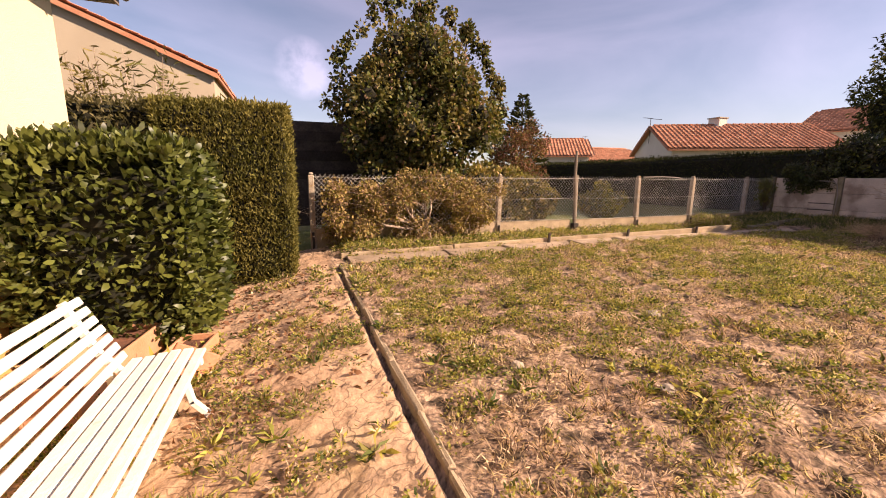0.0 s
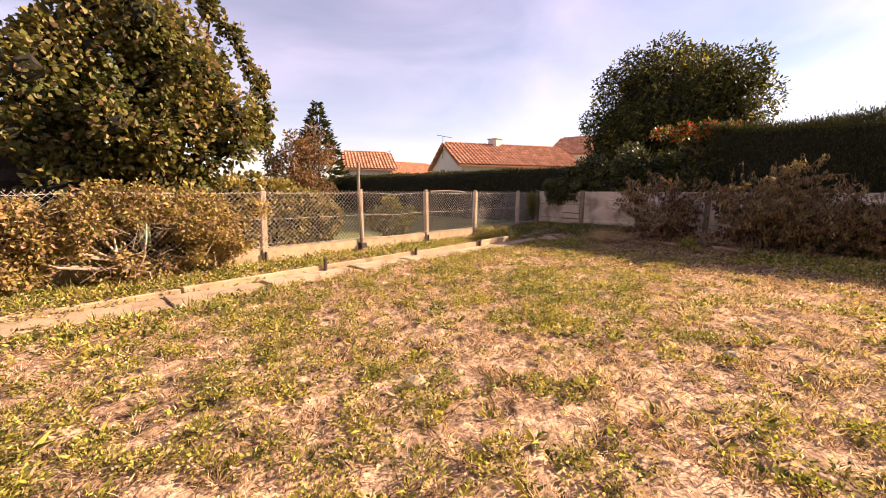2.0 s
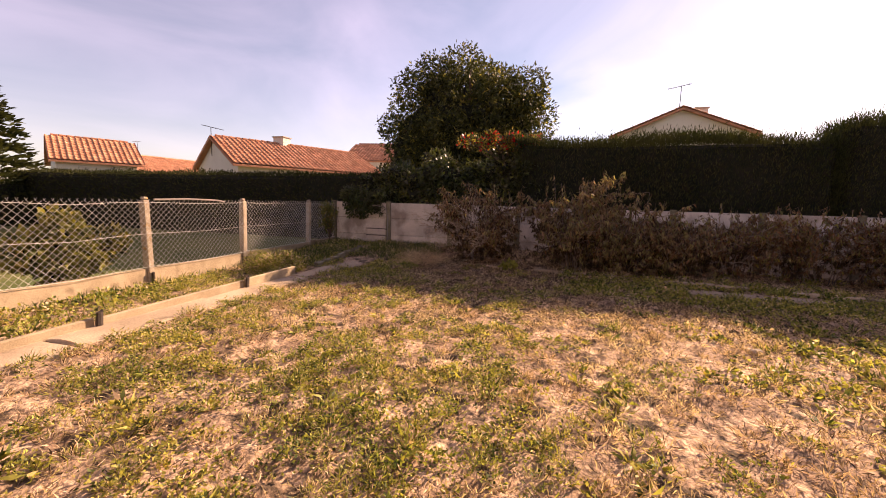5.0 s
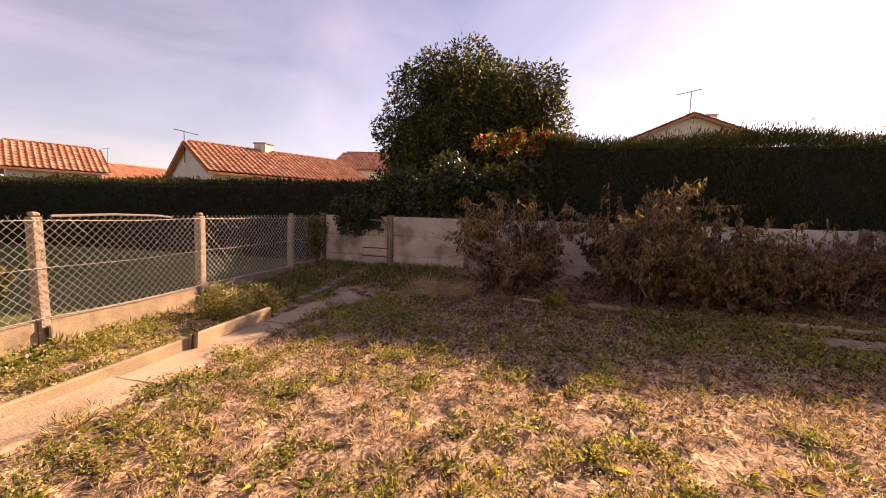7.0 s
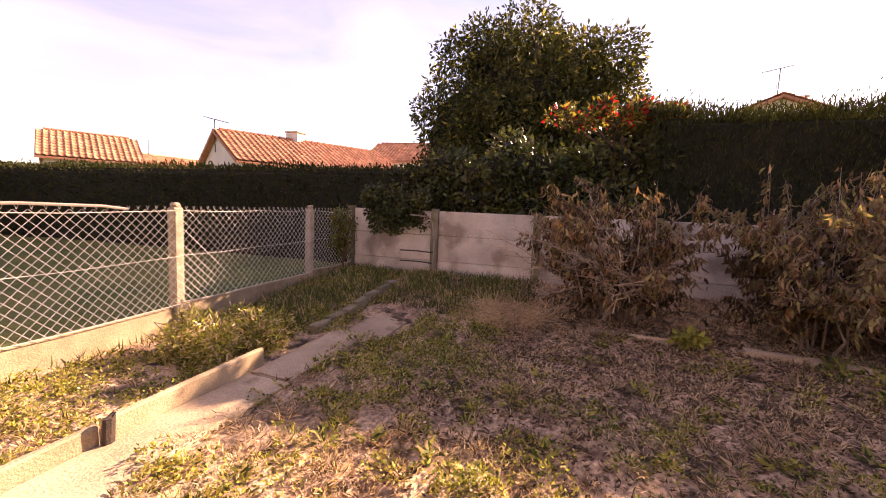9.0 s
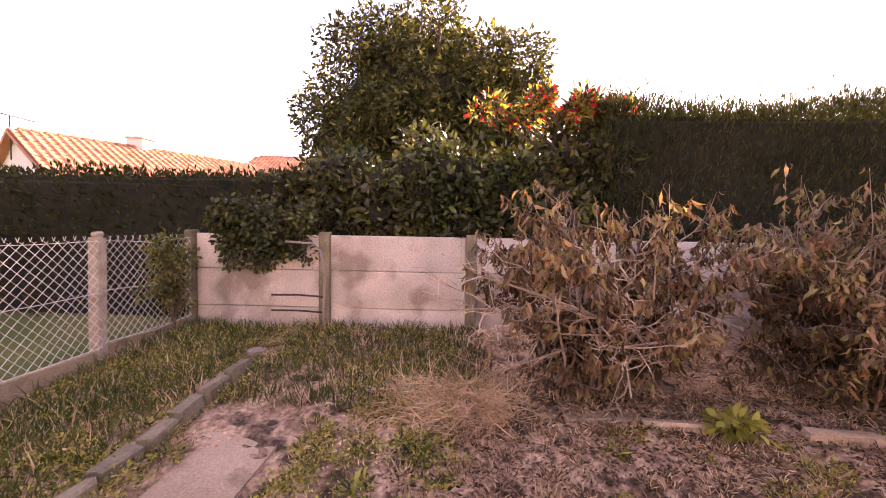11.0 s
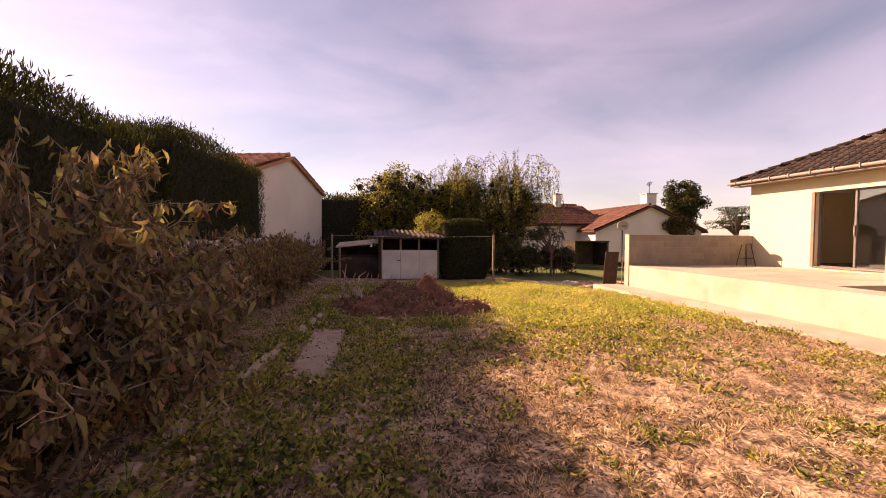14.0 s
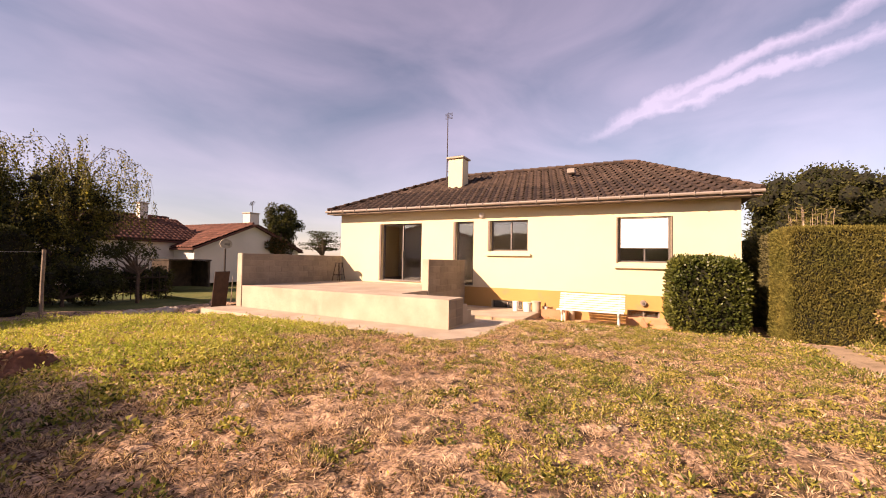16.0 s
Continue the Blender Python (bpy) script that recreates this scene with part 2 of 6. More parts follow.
    "straw": foliage("dry_straw", (0.74, 0.56, 0.38), (0.48, 0.31, 0.21), 0.85, 0.1, 0.42, 0.4, 1.5),
    "yellow": foliage("yellow_leaf", (0.30, 0.23, 0.05), (0.18, 0.17, 0.045), 0.6, 0.2, 0.35),
    "birch": foliage("birch_leaf", (0.110, 0.105, 0.045), (0.16, 0.135, 0.06), 0.6, 0.2, 0.35),
    # brighter leaf copy, low sun put into its colour for backlit crowns
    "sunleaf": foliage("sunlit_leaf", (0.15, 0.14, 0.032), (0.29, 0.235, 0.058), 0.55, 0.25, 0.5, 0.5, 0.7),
    "rock": mat("stone", (0.40, 0.32, 0.23), (0.30, 0.24, 0.18), 8, 0.9, 0.5, 40, grain=0.2, vary=0.15),
    "earth": mat("red_earth", (0.20, 0.085, 0.048), (0.10, 0.048, 0.03), 5, 1.0, 0.9, 14, grain=0.35),
    "pot": mat("white_plastic", (0.75, 0.72, 0.68), (0.68, 0.65, 0.6), 5, 0.5, 0.05, 80, grain=0.04),
    "rust": mat("rusty_metal", (0.075, 0.045, 0.032), (0.05, 0.032, 0.025), 7, 0.85, 0.3, 50, grain=0.2),
}


def glass_mat():
    m = bpy.data.materials.new("window_glass")
    m.use_nodes = True
    b = m.node_tree.nodes["Principled BSDF"]
    b.inputs["Base Color"].default_value = (0.75, 0.80, 0.80, 1)
    b.inputs["Roughness"].default_value, b.inputs["IOR"].default_value = 0.02, 2.1
    b.inputs["Transmission Weight"].default_value = 1.0
    return m


M["glass"] = glass_mat()


def ground_mat():
    """Dry lawn: pale soil and straw, rough texture, dark blotches for darker soil and painted clump shade."""
    # the stain is dark soil and also paints the shade between weed clumps
    m = mat("dry_lawn", (0.52, 0.350, 0.225), (0.20, 0.125, 0.076), 5.0, 1.0, 1.0, 30, grain=0.7, stain=(0.055, 0.037, 0.022), stain_scale=5.5, stain_at=0.53)
    return m


M["lawn"] = ground_mat()
M["soil"] = mat("bare_path", (0.56, 0.365, 0.222), (0.43, 0.268, 0.158), 1.4, 1.0, 0.7, 22, grain=0.25, stain=(0.50, 0.34, 0.19), stain_scale=1.3)


def cracked(m, scale, wide, dark):
    """Dry shrinkage cracks over a soil material."""
    t = m.node_tree
    b = t.nodes["Principled BSDF"]
    old = b.inputs["Base Color"].links[0].from_socket
    geo = t.nodes.new("ShaderNodeNewGeometry")
    wob = t.nodes.new("ShaderNodeTexNoise")
    wob.inputs["Scale"].default_value = 5.0
    t.links.new(geo.outputs["Position"], wob.inputs["Vector"])
    add = t.nodes.new("ShaderNodeVectorMath")
    add.operation = "MULTIPLY_ADD"
    t.links.new(wob.outputs["Color"], add.inputs[0])
    add.inputs[1].default_value = (0.35, 0.35, 0.35)
    t.links.new(geo.outputs["Position"], add.inputs[2])
    vor = t.nodes.new("ShaderNodeTexVoronoi")
    vor.feature = "DISTANCE_TO_EDGE"
    vor.inputs["Scale"].default_value = scale
    t.links.new(add.outputs[0], vor.inputs["Vector"])
    k = t.nodes.new("ShaderNodeMapRange")
    k.inputs["From Max"].default_value = wide
    k.inputs["To Min"].default_value, k.inputs["To Max"].default_value = dark, 1.0
    t.links.new(vor.outputs["Distance"], k.inputs["Value"])
    x = t.nodes.new("ShaderNodeMix")
    x.data_type, x.blend_type = "RGBA", "MULTIPLY"
    x.inputs[0].default_value = 1.0
    t.links.new(old, x.inputs[6])
    t.links.new(k.outputs["Result"], x.inputs[7])
    t.links.new(x.outputs[2], b.inputs["Base Color"])


cracked(M["soil"], 4.5, 0.035, 0.45)
M["far"] = mat("neighbour_lawn", (0.065, 0.088, 0.018), (0.125, 0.125, 0.032), 0.8, 1.0, 0.6, 20, grain=0.3)


# ---- mesh helpers ----
def thing(name, label, category, at=(0, 0, 0), group="", kind="", turn=0.0):
    e = new(name)
    e.matrix_basis = pose(*at, 0, 0, turn)
    return tagged(e, label, category, group, kind)


def part(name, bm, material, parent=None, label=""):
    me = bpy.data.meshes.new(name)
    bm.to_mesh(me)
    bm.free()
    ob = new(name, me)
    me.materials.append(material)
    ob.parent = parent
    return tagged(ob, label)


def raw(name, verts, faces, materials, parent=None, label="", slots=None, smooth=False):
    """A mesh from arrays of one face size."""
    me = bpy.data.meshes.new(name)
    verts = np.asarray(verts, dtype=np.float32).reshape(-1, 3)
    faces = np.asarray(faces, dtype=np.int32)
    n, k = faces.shape
    me.vertices.add(len(verts))
    me.vertices.foreach_set("co", verts.ravel())
    me.loops.add(n * k)
    me.loops.foreach_set("vertex_index", faces.ravel())
    me.polygons.add(n)
    me.polygons.foreach_set("loop_start", np.arange(0, n * k, k, dtype=np.int32))
    for m in (materials if isinstance(materials, list) else [materials]):
        me.materials.append(m)
    if slots is not None:
        me.polygons.foreach_set("material_index", np.asarray(slots, dtype=np.int32))
    if smooth:
        me.polygons.foreach_set("use_smooth", np.ones(n, dtype=bool))
    me.update(calc_edges=True)
    ob = new(name, me)
    ob.parent = parent
    return tagged(ob, label)


def box(bm, lo, hi, bevel=0.0, m=None):
    """A box between two corners, bevelled."""
    r = bmesh.ops.create_cube(bm, size=1.0)
    vs = r["verts"]
    for v in vs:
        v.co = Vector([(lo[i] + hi[i]) / 2 + v.co[i] * (hi[i] - lo[i]) for i in range(3)])
    if bevel:
        es = {e for v in vs for e in v.link_edges}
        out = bmesh.ops.bevel(bm, geom=list(es), offset=bevel, segments=1, affect="EDGES", profile=0.6)
        vs = list({v for v in out["verts"]} | {v for v in vs if v.is_valid})
    if m is not None:
        bmesh.ops.transform(bm, matrix=m, verts=[v for v in vs if v.is_valid])
    return vs


def boxed(name, lo, hi, material, parent=None, label="", bevel=0.008, m=None):
    bm = bmesh.new()
    box(bm, lo, hi, bevel, m)
    return part(name, bm, material, parent, label)


def tube(bm, pts, r0, r1=None, sides=6):
    """A tapering tube along points."""
    r1 = r0 if r1 is None else r1
    pts = [Vector(p) for p in pts]
    rings = []
    for i, p in enumerate(pts):
        d = (pts[min(i + 1, len(pts) - 1)] - pts[max(i - 1, 0)])
        d = d.normalized() if d.length > 1e-6 else Vector((0, 0, 1))
        a = d.orthogonal().normalized()
        b = d.cross(a)
        r = r0 + (r1 - r0) * i / max(1, len(pts) - 1)
        rings.append([bm.verts.new(p + (a * math.cos(t) + b * math.sin(t)) * r) for t in [2 * math.pi * k / sides for k in range(sides)]])
    for q, w in zip(rings, rings[1:]):
        for k in range(sides):
            bm.faces.new((q[k], q[(k + 1) % sides], w[(k + 1) % sides], w[k]))
    bm.faces.new(rings[0][::-1])
    bm.faces.new(rings[-1])


def unit(a):
    return a / np.maximum(np.linalg.norm(a, axis=-1, keepdims=True), 1e-9)


def leaf_arrays(centres, along, length, width, rng, curl=0.25, spread=0.5, lite=False):
    """Leaves as bent strips: base, two shoulders, two hips, tip (4 triangles)."""
    n = len(centres)
    d = unit(along + rng.normal(0, spread, (n, 3)))
    side = unit(np.cross(d, rng.normal(0, 1, (n, 3))))
    nor = np.cross(side, d)
    L = (length * rng.uniform(0.65, 1.25, n))[:, None]
    W = (width * rng.uniform(0.7, 1.2, n))[:, None]
    c = L * curl
    b = centres
    if lite:
        p = b + d * L * 0.5 + nor * c * 0.3
        v = np.stack([b, p - side * W / 2, p + side * W / 2, b + d * L - nor * c * 0.3], 1)
        f = (np.arange(n) * 4)[:, None, None] + np.array([[0, 2, 1], [1, 2, 3]])[None]
        return v.reshape(-1, 3), f.reshape(-1, 3)
    p1 = b + d * L * 0.38 + nor * c * 0.25
    p2 = b + d * L * 0.75 + nor * c * 0.05
    tip = b + d * L - nor * c * 0.6
    v = np.stack([b, p1 - side * W / 2, p1 + side * W / 2, p2 - side * W * 0.36, p2 + side * W * 0.36, tip], 1)
    tri = np.array([[0, 2, 1], [1, 2, 4], [1, 4, 3], [3, 4, 5]])
    f = (np.arange(n) * 6)[:, None, None] + tri[None]
    return v.reshape(-1, 3), f.reshape(-1, 3)


def merge(chunks):
    vs, fs, ms, o = [], [], [], 0
    for v, f, s in chunks:
        vs.append(v), fs.append(f + o), ms.append(np.full(len(f), s))
        o += len(v)
    return np.concatenate(vs), np.concatenate(fs), np.concatenate(ms)


def blob_points(rng, blobs, n, shell=0.55):
    """Points and outward directions on the skins of lumps (x, y, z, rx, ry, rz)."""
    b = np.array(blobs, dtype=float)
    w = (b[:, 3] * b[:, 4] + b[:, 4] * b[:, 5] + b[:, 3] * b[:, 5])
    k = rng.choice(len(b), n, p=w / w.sum())
    d = unit(rng.normal(0, 1, (n, 3)))
    r = rng.uniform(shell, 1.0, n)[:, None]
    return b[k, :3] + d * b[k, 3:] * r, d


def lumps(rng, centre, radii, count, size, low=-1.0, squash=1.0):
    """Lumps scattered near the skin of an ellipsoid."""
    out = []
    while len(out) < count:
        d = unit(rng.normal(0, 1, 3))
        if d[2] < low:
            continue
        r = rng.uniform(0.45, 0.92)
        s = size * rng.uniform(0.7, 1.35)
        out.append((centre[0] + d[0] * radii[0] * r, centre[1] + d[1] * radii[1] * r, centre[2] + d[2] * radii[2] * r, s, s, s * squash))
    return out


def limbs(bm, rng, base, tips, r0, sides=6):
    base = Vector(base)
    for tip in tips:
        tip = Vector(tip)
        mid = base.lerp(tip, 0.5) + Vector(rng.normal(0, 0.12, 3)) + Vector((0, 0, 0.1))
        tube(bm, [base, base.lerp(mid, 0.5) + Vector(rng.normal(0, 0.04, 3)), mid, mid.lerp(tip, 0.5) + Vector(rng.normal(0, 0.06, 3)), tip], r0, r0 * 0.18, sides)


# ---- ground ----
def ease(a):
    a = np.clip(a, 0.0, 1.0)
    return a * a * (3 - 2 * a)


def ground_z(x, y):
    """Height of the ground sheet."""
    x, y = np.asarray(x, dtype=float), np.asarray(y, dtype=float)
    z = -0.03 + 0.09 * ease((x - 4.8) / 6.5)
    z = z + 0.24 * ease((x - 15.2) / 2.8) * ease((y + 1.0) / 4.0)
    z = np.where(x < 4.70, -0.055 - 0.215 * ease((4.70 - x) / 1.6), z)
    z = z - 0.30 * ease((-y - 3.0) / 6.0)
    z = z - 0.13 * ease((10.2 - x) / 2.4) * ease((3.2 - y) / 1.2) * (x > 4.7)
    edge = ease((7.95 - x) / 0.4) * ease((2.5 - y) / 0.35)
    z = z * (1 - edge) + np.minimum(z, -0.16) * edge
    bed = ease((y - 8.74) / 0.06) * ease((x - 4.9) / 0.2)
    z = z * (1 - bed) + (0.065 + 0.195 * ease((x - 14.6) / 3.2)) * bed
    far = ease((np.maximum(np.abs(x - 8) - 16, np.abs(y) - 16)) / 20.0)
    return z * (1 - far) - 0.15 * far


def spread_axis(lo, hi, step):
    inner = list(np.arange(lo, hi + step / 2, step))
    left, right = [], []
    a, b, s = lo, hi, step
    while b < 900:
        s *= 1.35
        a, b = a - s, b + s
        left.append(a), right.append(b)
    return np.array(left[::-1] + inner + right)


TOP = {}


def ground_top(x, y):
    """Height of the uneven ground's surface."""
    i = np.clip(np.searchsorted(TOP["x"], x) - 1, 0, len(TOP["x"]) - 2)
    j = np.clip(np.searchsorted(TOP["y"], y) - 1, 0, len(TOP["y"]) - 2)
    u = (x - TOP["x"][i]) / (TOP["x"][i + 1] - TOP["x"][i])
    v = (y - TOP["y"][j]) / (TOP["y"][j + 1] - TOP["y"][j])
    z = TOP["z"]
    return z[j, i] * (1 - u) * (1 - v) + z[j, i + 1] * u * (1 - v) + z[j + 1, i] * (1 - u) * v + z[j + 1, i + 1] * u * v


def make_ground():
    xs, ys = spread_axis(1.0, 18.6, 0.05), spread_axis(-10.5, 10.6, 0.05)
    X, Y = np.meshgrid(xs, ys)
    Z = ground_z(X, Y)
    rng = np.random.default_rng(3)
    near = (X > 1) & (X < 18.6) & (Y > -10.5) & (Y < 10.6)
    rough = np.zeros_like(Z)
    for j, i in zip(*np.nonzero(near)):
        p = Vector((X[j, i], Y[j, i], 0.0))
        rough[j, i] = 0.022 * noise.noise(p * 1.3) + 0.016 * noise.noise(p * 4.1) + 0.016 * noise.noise(p * 9.7)
    Z = Z + rough + near * rng.normal(0, 0.0075, Z.shape)
    trench = near & (np.abs(X - 4.74) < 0.03) & (Y < 8.1) & (Y > -0.5)
    Z[trench] -= 0.085
    TOP.update(x=xs, y=ys, z=Z)
    n, k = X.shape
    v = np.stack([X, Y, Z], -1).reshape(-1, 3)
    a = (np.arange(n - 1)[:, None] * k + np.arange(k - 1)[None]).ravel()
    f = np.stack([a, a + 1, a + k + 1, a + k], 1)
    c = v[f].mean(1)
    slot = np.zeros(len(f), dtype=int)
    slot[(c[:, 0] < 4.72) & (c[:, 1] > -1) & (c[:, 1] < 9.4)] = 1
    slot[(c[:, 1] > 10.12) | (c[:, 1] < -10.4) | (c[:, 0] > 18.2) | (c[:, 0] < 0.5)] = 2
    g = raw("ground", v, f, [M["lawn"], M["soil"], M["far"]], slots=slot, smooth=True)
    return tagged(g, "dry patchy lawn with a bare soil path", "ground", kind="structure")


make_ground()


# ---- own house ----
FX = 1.92
OPENINGS = {
    "door_1": (-3.88, -2.07, 0.64, 2.85),
    "door_2": (-0.64, 0.04, 0.60, 2.86),
    "window_1": (0.67, 1.97, 1.82, 2.86),
    "window_2": (4.70, 6.07, 1.51, 2.85),
    "window_3": (0.74, 1.82, -0.14, 0.16),
    "window_4": (4.96, 5.80, -0.13, 0.12),
}


def holed_wall(name, x, thick, ylo, yhi, zlo, zhi, holes, materials, split_z, parent, label):
    ys = sorted({ylo, yhi, *(h[0] for h in holes), *(h[1] for h in holes)})
    zs = sorted({zlo, zhi, split_z, *(h[2] for h in holes), *(h[3] for h in holes)})
    bm = bmesh.new()

    def quad(ps, lower):
        f = bm.faces.new([bm.verts.new(p) for p in ps])
        f.material_index = 1 if lower else 0

    def is_open(y, z):
        return any(h[0] < y < h[1] and h[2] < z < h[3] for h in holes)

    for y0, y1 in zip(ys, ys[1:]):
        for z0, z1 in zip(zs, zs[1:]):
            if is_open((y0 + y1) / 2, (z0 + z1) / 2):
                continue
            low = (z0 + z1) / 2 < split_z
            quad([(x, y0, z0), (x, y1, z0), (x, y1, z1), (x, y0, z1)], low)
            quad([(x - thick, y0, z0), (x - thick, y0, z1), (x - thick, y1, z1), (x - thick, y1, z0)], low)
    for y0, y1, z0, z1 in holes:
        for ps in ([(y0, z0), (y0, z1)], [(y1, z1), (y1, z0)], [(y0, z1), (y1, z1)], [(y1, z0), (y0, z0)]):
            (a, b), (c, d) = ps
            quad([(x, a, b), (x, c, d), (x - thick, c, d), (x - thick, a, b)], False)
    for a, b, c, d in (((ylo, zlo), (ylo, zhi), 0, 0), ((yhi, zhi), (yhi, zlo), 0, 0), ((ylo, zhi), (yhi, zhi), 0, 0)):
        quad([(x, *a), (x, *b), (x - thick, *b), (x - thick, *a)], False)
    bmesh.ops.remove_doubles(bm, verts=bm.verts, dist=1e-4)
    bmesh.ops.recalc_face_normals(bm, faces=bm.faces)
    ob = part(name, bm, materials[0], parent, label)
    ob.data.materials.append(materials[1])
    return ob


house = thing("house", "cream rendered bungalow with a brown tiled hip roof", "house")
Y0, Y1, XB = -5.98, 7.69, -6.9
holed_wall("wall", FX, 0.24, Y0, Y1, -0.45, 3.36, list(OPENINGS.values()), [M["render"], M["plinth"]], 0.565, house, "cream rendered front wall over an ochre plinth")
boxed("wall", (XB, Y1 - 0.24, -0.45), (FX - 0.242, Y1, 3.36), M["render"], house, bevel=0)
boxed("wall", (XB, Y0, -0.45), (FX - 0.242, Y0 + 0.24, 3.36), M["render"], house, bevel=0)
boxed("wall", (XB - 0.24, Y0, -0.45), (XB - 0.002, Y1, 3.36), M["render"], house, bevel=0)
boxed("ceiling", (XB, Y0 + 0.245, 3.10), (FX - 0.245, Y1 - 0.245, 3.20), M["white_wall"], house, bevel=0)
boxed("floor", (XB, Y0 + 0.245, 0.50), (FX - 0.245, Y1 - 0.245, 0.62), M["wood_grey"], house, bevel=0)
boxed("partition", (-2.2, Y0 + 0.245, 0.622), (-2.1, Y1 - 0.245, 3.098), M["white_wall"], house, bevel=0)
# plain dark furniture dimly seen inside
for yy, zz in ((-3.5, 1.5), (-2.6, 1.35)):
    boxed("cupboard", (-2.09, yy - 0.35, 0.623), (-1.55, yy + 0.35, zz), M["wood_dark"], house)

# roof: hipped slopes with tiles, gutter and soffit
EZ, RZ = 3.42, 5.52
EX0, EX1, EY0, EY1 = 2.40, -7.5, -6.32, 8.05
RX, RY0, RY1 = -2.45, -2.9, 5.0
E4 = [Vector((EX0, EY0, EZ)), Vector((EX0, EY1, EZ)), Vector((EX1, EY1, EZ)), Vector((EX1, EY0, EZ))]
R2 = [Vector((RX, RY0, RZ)), Vector((RX, RY1, RZ))]
bm = bmesh.new()
ev = [bm.verts.new(p - Vector((0, 0, 0.07))) for p in E4]
rv = [bm.verts.new(p - Vector((0, 0, 0.07))) for p in R2]
bm.faces.new((ev[0], ev[1], rv[1], rv[0]))
bm.faces.new((ev[1], ev[2], rv[1]))
bm.faces.new((ev[2], ev[3], rv[0], rv[1]))
bm.faces.new((ev[3], ev[0], rv[0]))
bm.faces.new(ev[::-1])
roof = part("roof", bm, M["tile"], house, "dark brown weathered tile roof")


def tile_mesh(w, l, name):
    """One interlocking tile: a roll at the side and a shallow pan, with thickness."""
    prof = [(0.0, 0.045), (0.10, 0.062), (0.24, 0.045), (0.34, 0.012), (0.62, 0.006), (0.86, 0.012), (1.0, 0.045)]
    bm = bmesh.new()
    rows = []
    for s, lift in ((0.0, 0.028), (1.0, 0.0)):
        rows.append([bm.verts.new(((p - 0.5) * w, s * l, h + lift)) for p, h in prof])
    for i in range(len(prof) - 1):
        bm.faces.new((rows[0][i], rows[0][i + 1], rows[1][i + 1], rows[1][i]))
    low = [bm.verts.new(((p - 0.5) * w, 0.0, h + 0.004)) for p, h in prof]
    for i in range(len(prof) - 1):
        bm.faces.new((low[i], low[i + 1], rows[0][i + 1], rows[0][i]))
    me = bpy.data.meshes.new(name)
    bm.to_mesh(me)
    bm.free()
    return me


def tile_slope(a, b, top_a, top_b, parent, material, w=0.30, l=0.345, singles=0):
    """Tiles over the slope whose eave runs from a to b and whose top edge runs from top_a to top_b; the first ones as parts."""
    me = tile_mesh(w, l * 1.12, "roof_tile")
    me.materials.append(material)
    along = (b - a).normalized()
    nrm = along.cross((top_a - a)).normalized()
    if nrm.z < 0:
        nrm = -nrm
    up = nrm.cross(along).normalized()
    if up.z < 0:
        up = -up
    span, rise = (b - a).length, (top_a - a).dot(up)
    la, lb = (top_a - a).dot(along), (top_b - a).dot(along)
    base = np.array([v.co for v in me.vertices])
    polys = np.array([list(p.vertices) for p in me.polygons])
    rest_v, rest_f, off, made = [], [], 0, 0
    x_axis = along if along.cross(up).dot(nrm) > 0 else -along
    rot = Matrix((x_axis, up, nrm)).transposed()
    R = np.array(rot)
    rng = np.random.default_rng(9)
    for r in range(int(rise / l)):
        f = (r + 0.5) * l / rise
        s0, s1 = la * f, span + (lb - span) * f
        for c in range(int((s1 - s0) / w) + 1):
            s = s0 + (c + 0.5) * w
            if s > s1:
                continue
            p = a + along * s + up * (r * l) + nrm * (rng.uniform(-0.004, 0.006) - 0.055)
            if made < singles:
                ob = new("roof_tile", me)
                ob.matrix_basis = Matrix.Translation(p) @ rot.to_4x4()
                ob.parent = parent
                made += 1
            else:
                rest_v.append(base @ R.T + np.array(p))
                rest_f.append(polys + off)
                off += len(base)
    if rest_v:
        o = raw("roof_tiles", np.concatenate(rest_v), np.concatenate(rest_f), material, parent, "rows of weathered roof tiles")
        tagged(o, kind="stuff")


tile_slope(E4[0], E4[1], R2[0], R2[1], roof, M["tile"], singles=280)
tile_slope(E4[3], E4[0], R2[0], R2[0], roof, M["tile"])
tile_slope(E4[1], E4[2], R2[1], R2[1], roof, M["tile"])
for a, b in ((E4[0], R2[0]), (E4[1], R2[1]), (R2[0], R2[1])):
    n = int((b - a).length / 0.36)
    bm = bmesh.new()
    for i in range(n):
        p, q = a.lerp(b, i / n), a.lerp(b, (i + 1.12) / n)
        tube(bm, [p + Vector((0, 0, 0.02)), q + Vector((0, 0, 0.0))], 0.085, 0.07, 8)
    part("ridge_tiles", bm, M["tile"], roof, "row of rounded ridge tiles")
bm = bmesh.new()
tube(bm, [(EX0 + 0.07, EY0 - 0.03, EZ - 0.06), (EX0 + 0.07, EY1 + 0.03, EZ - 0.06)], 0.045, 0.045, 8)
part("gutter", bm, M["gutter"], house, "pale half-round gutter")
for i in range(24):
    y = EY0 + 0.3 + i * 0.6
    boxed("gutter_bracket", (EX0 + 0.06, y - 0.012, EZ - 0.12), (EX0 + 0.135, y + 0.012, EZ + 0.01), M["gutter"], house, bevel=0.003)
boxed("soffit", (FX + 0.002, EY0, EZ - 0.16), (EX0 - 0.01, EY1, EZ - 0.12), M["taupe"], house, "brown boarded eaves soffit", bevel=0.004)
boxed("fascia", (EX0 - 0.008, EY0, EZ - 0.17), (EX0 + 0.012, EY1, EZ - 0.02), M["taupe"], house, "brown fascia board", bevel=0.003)

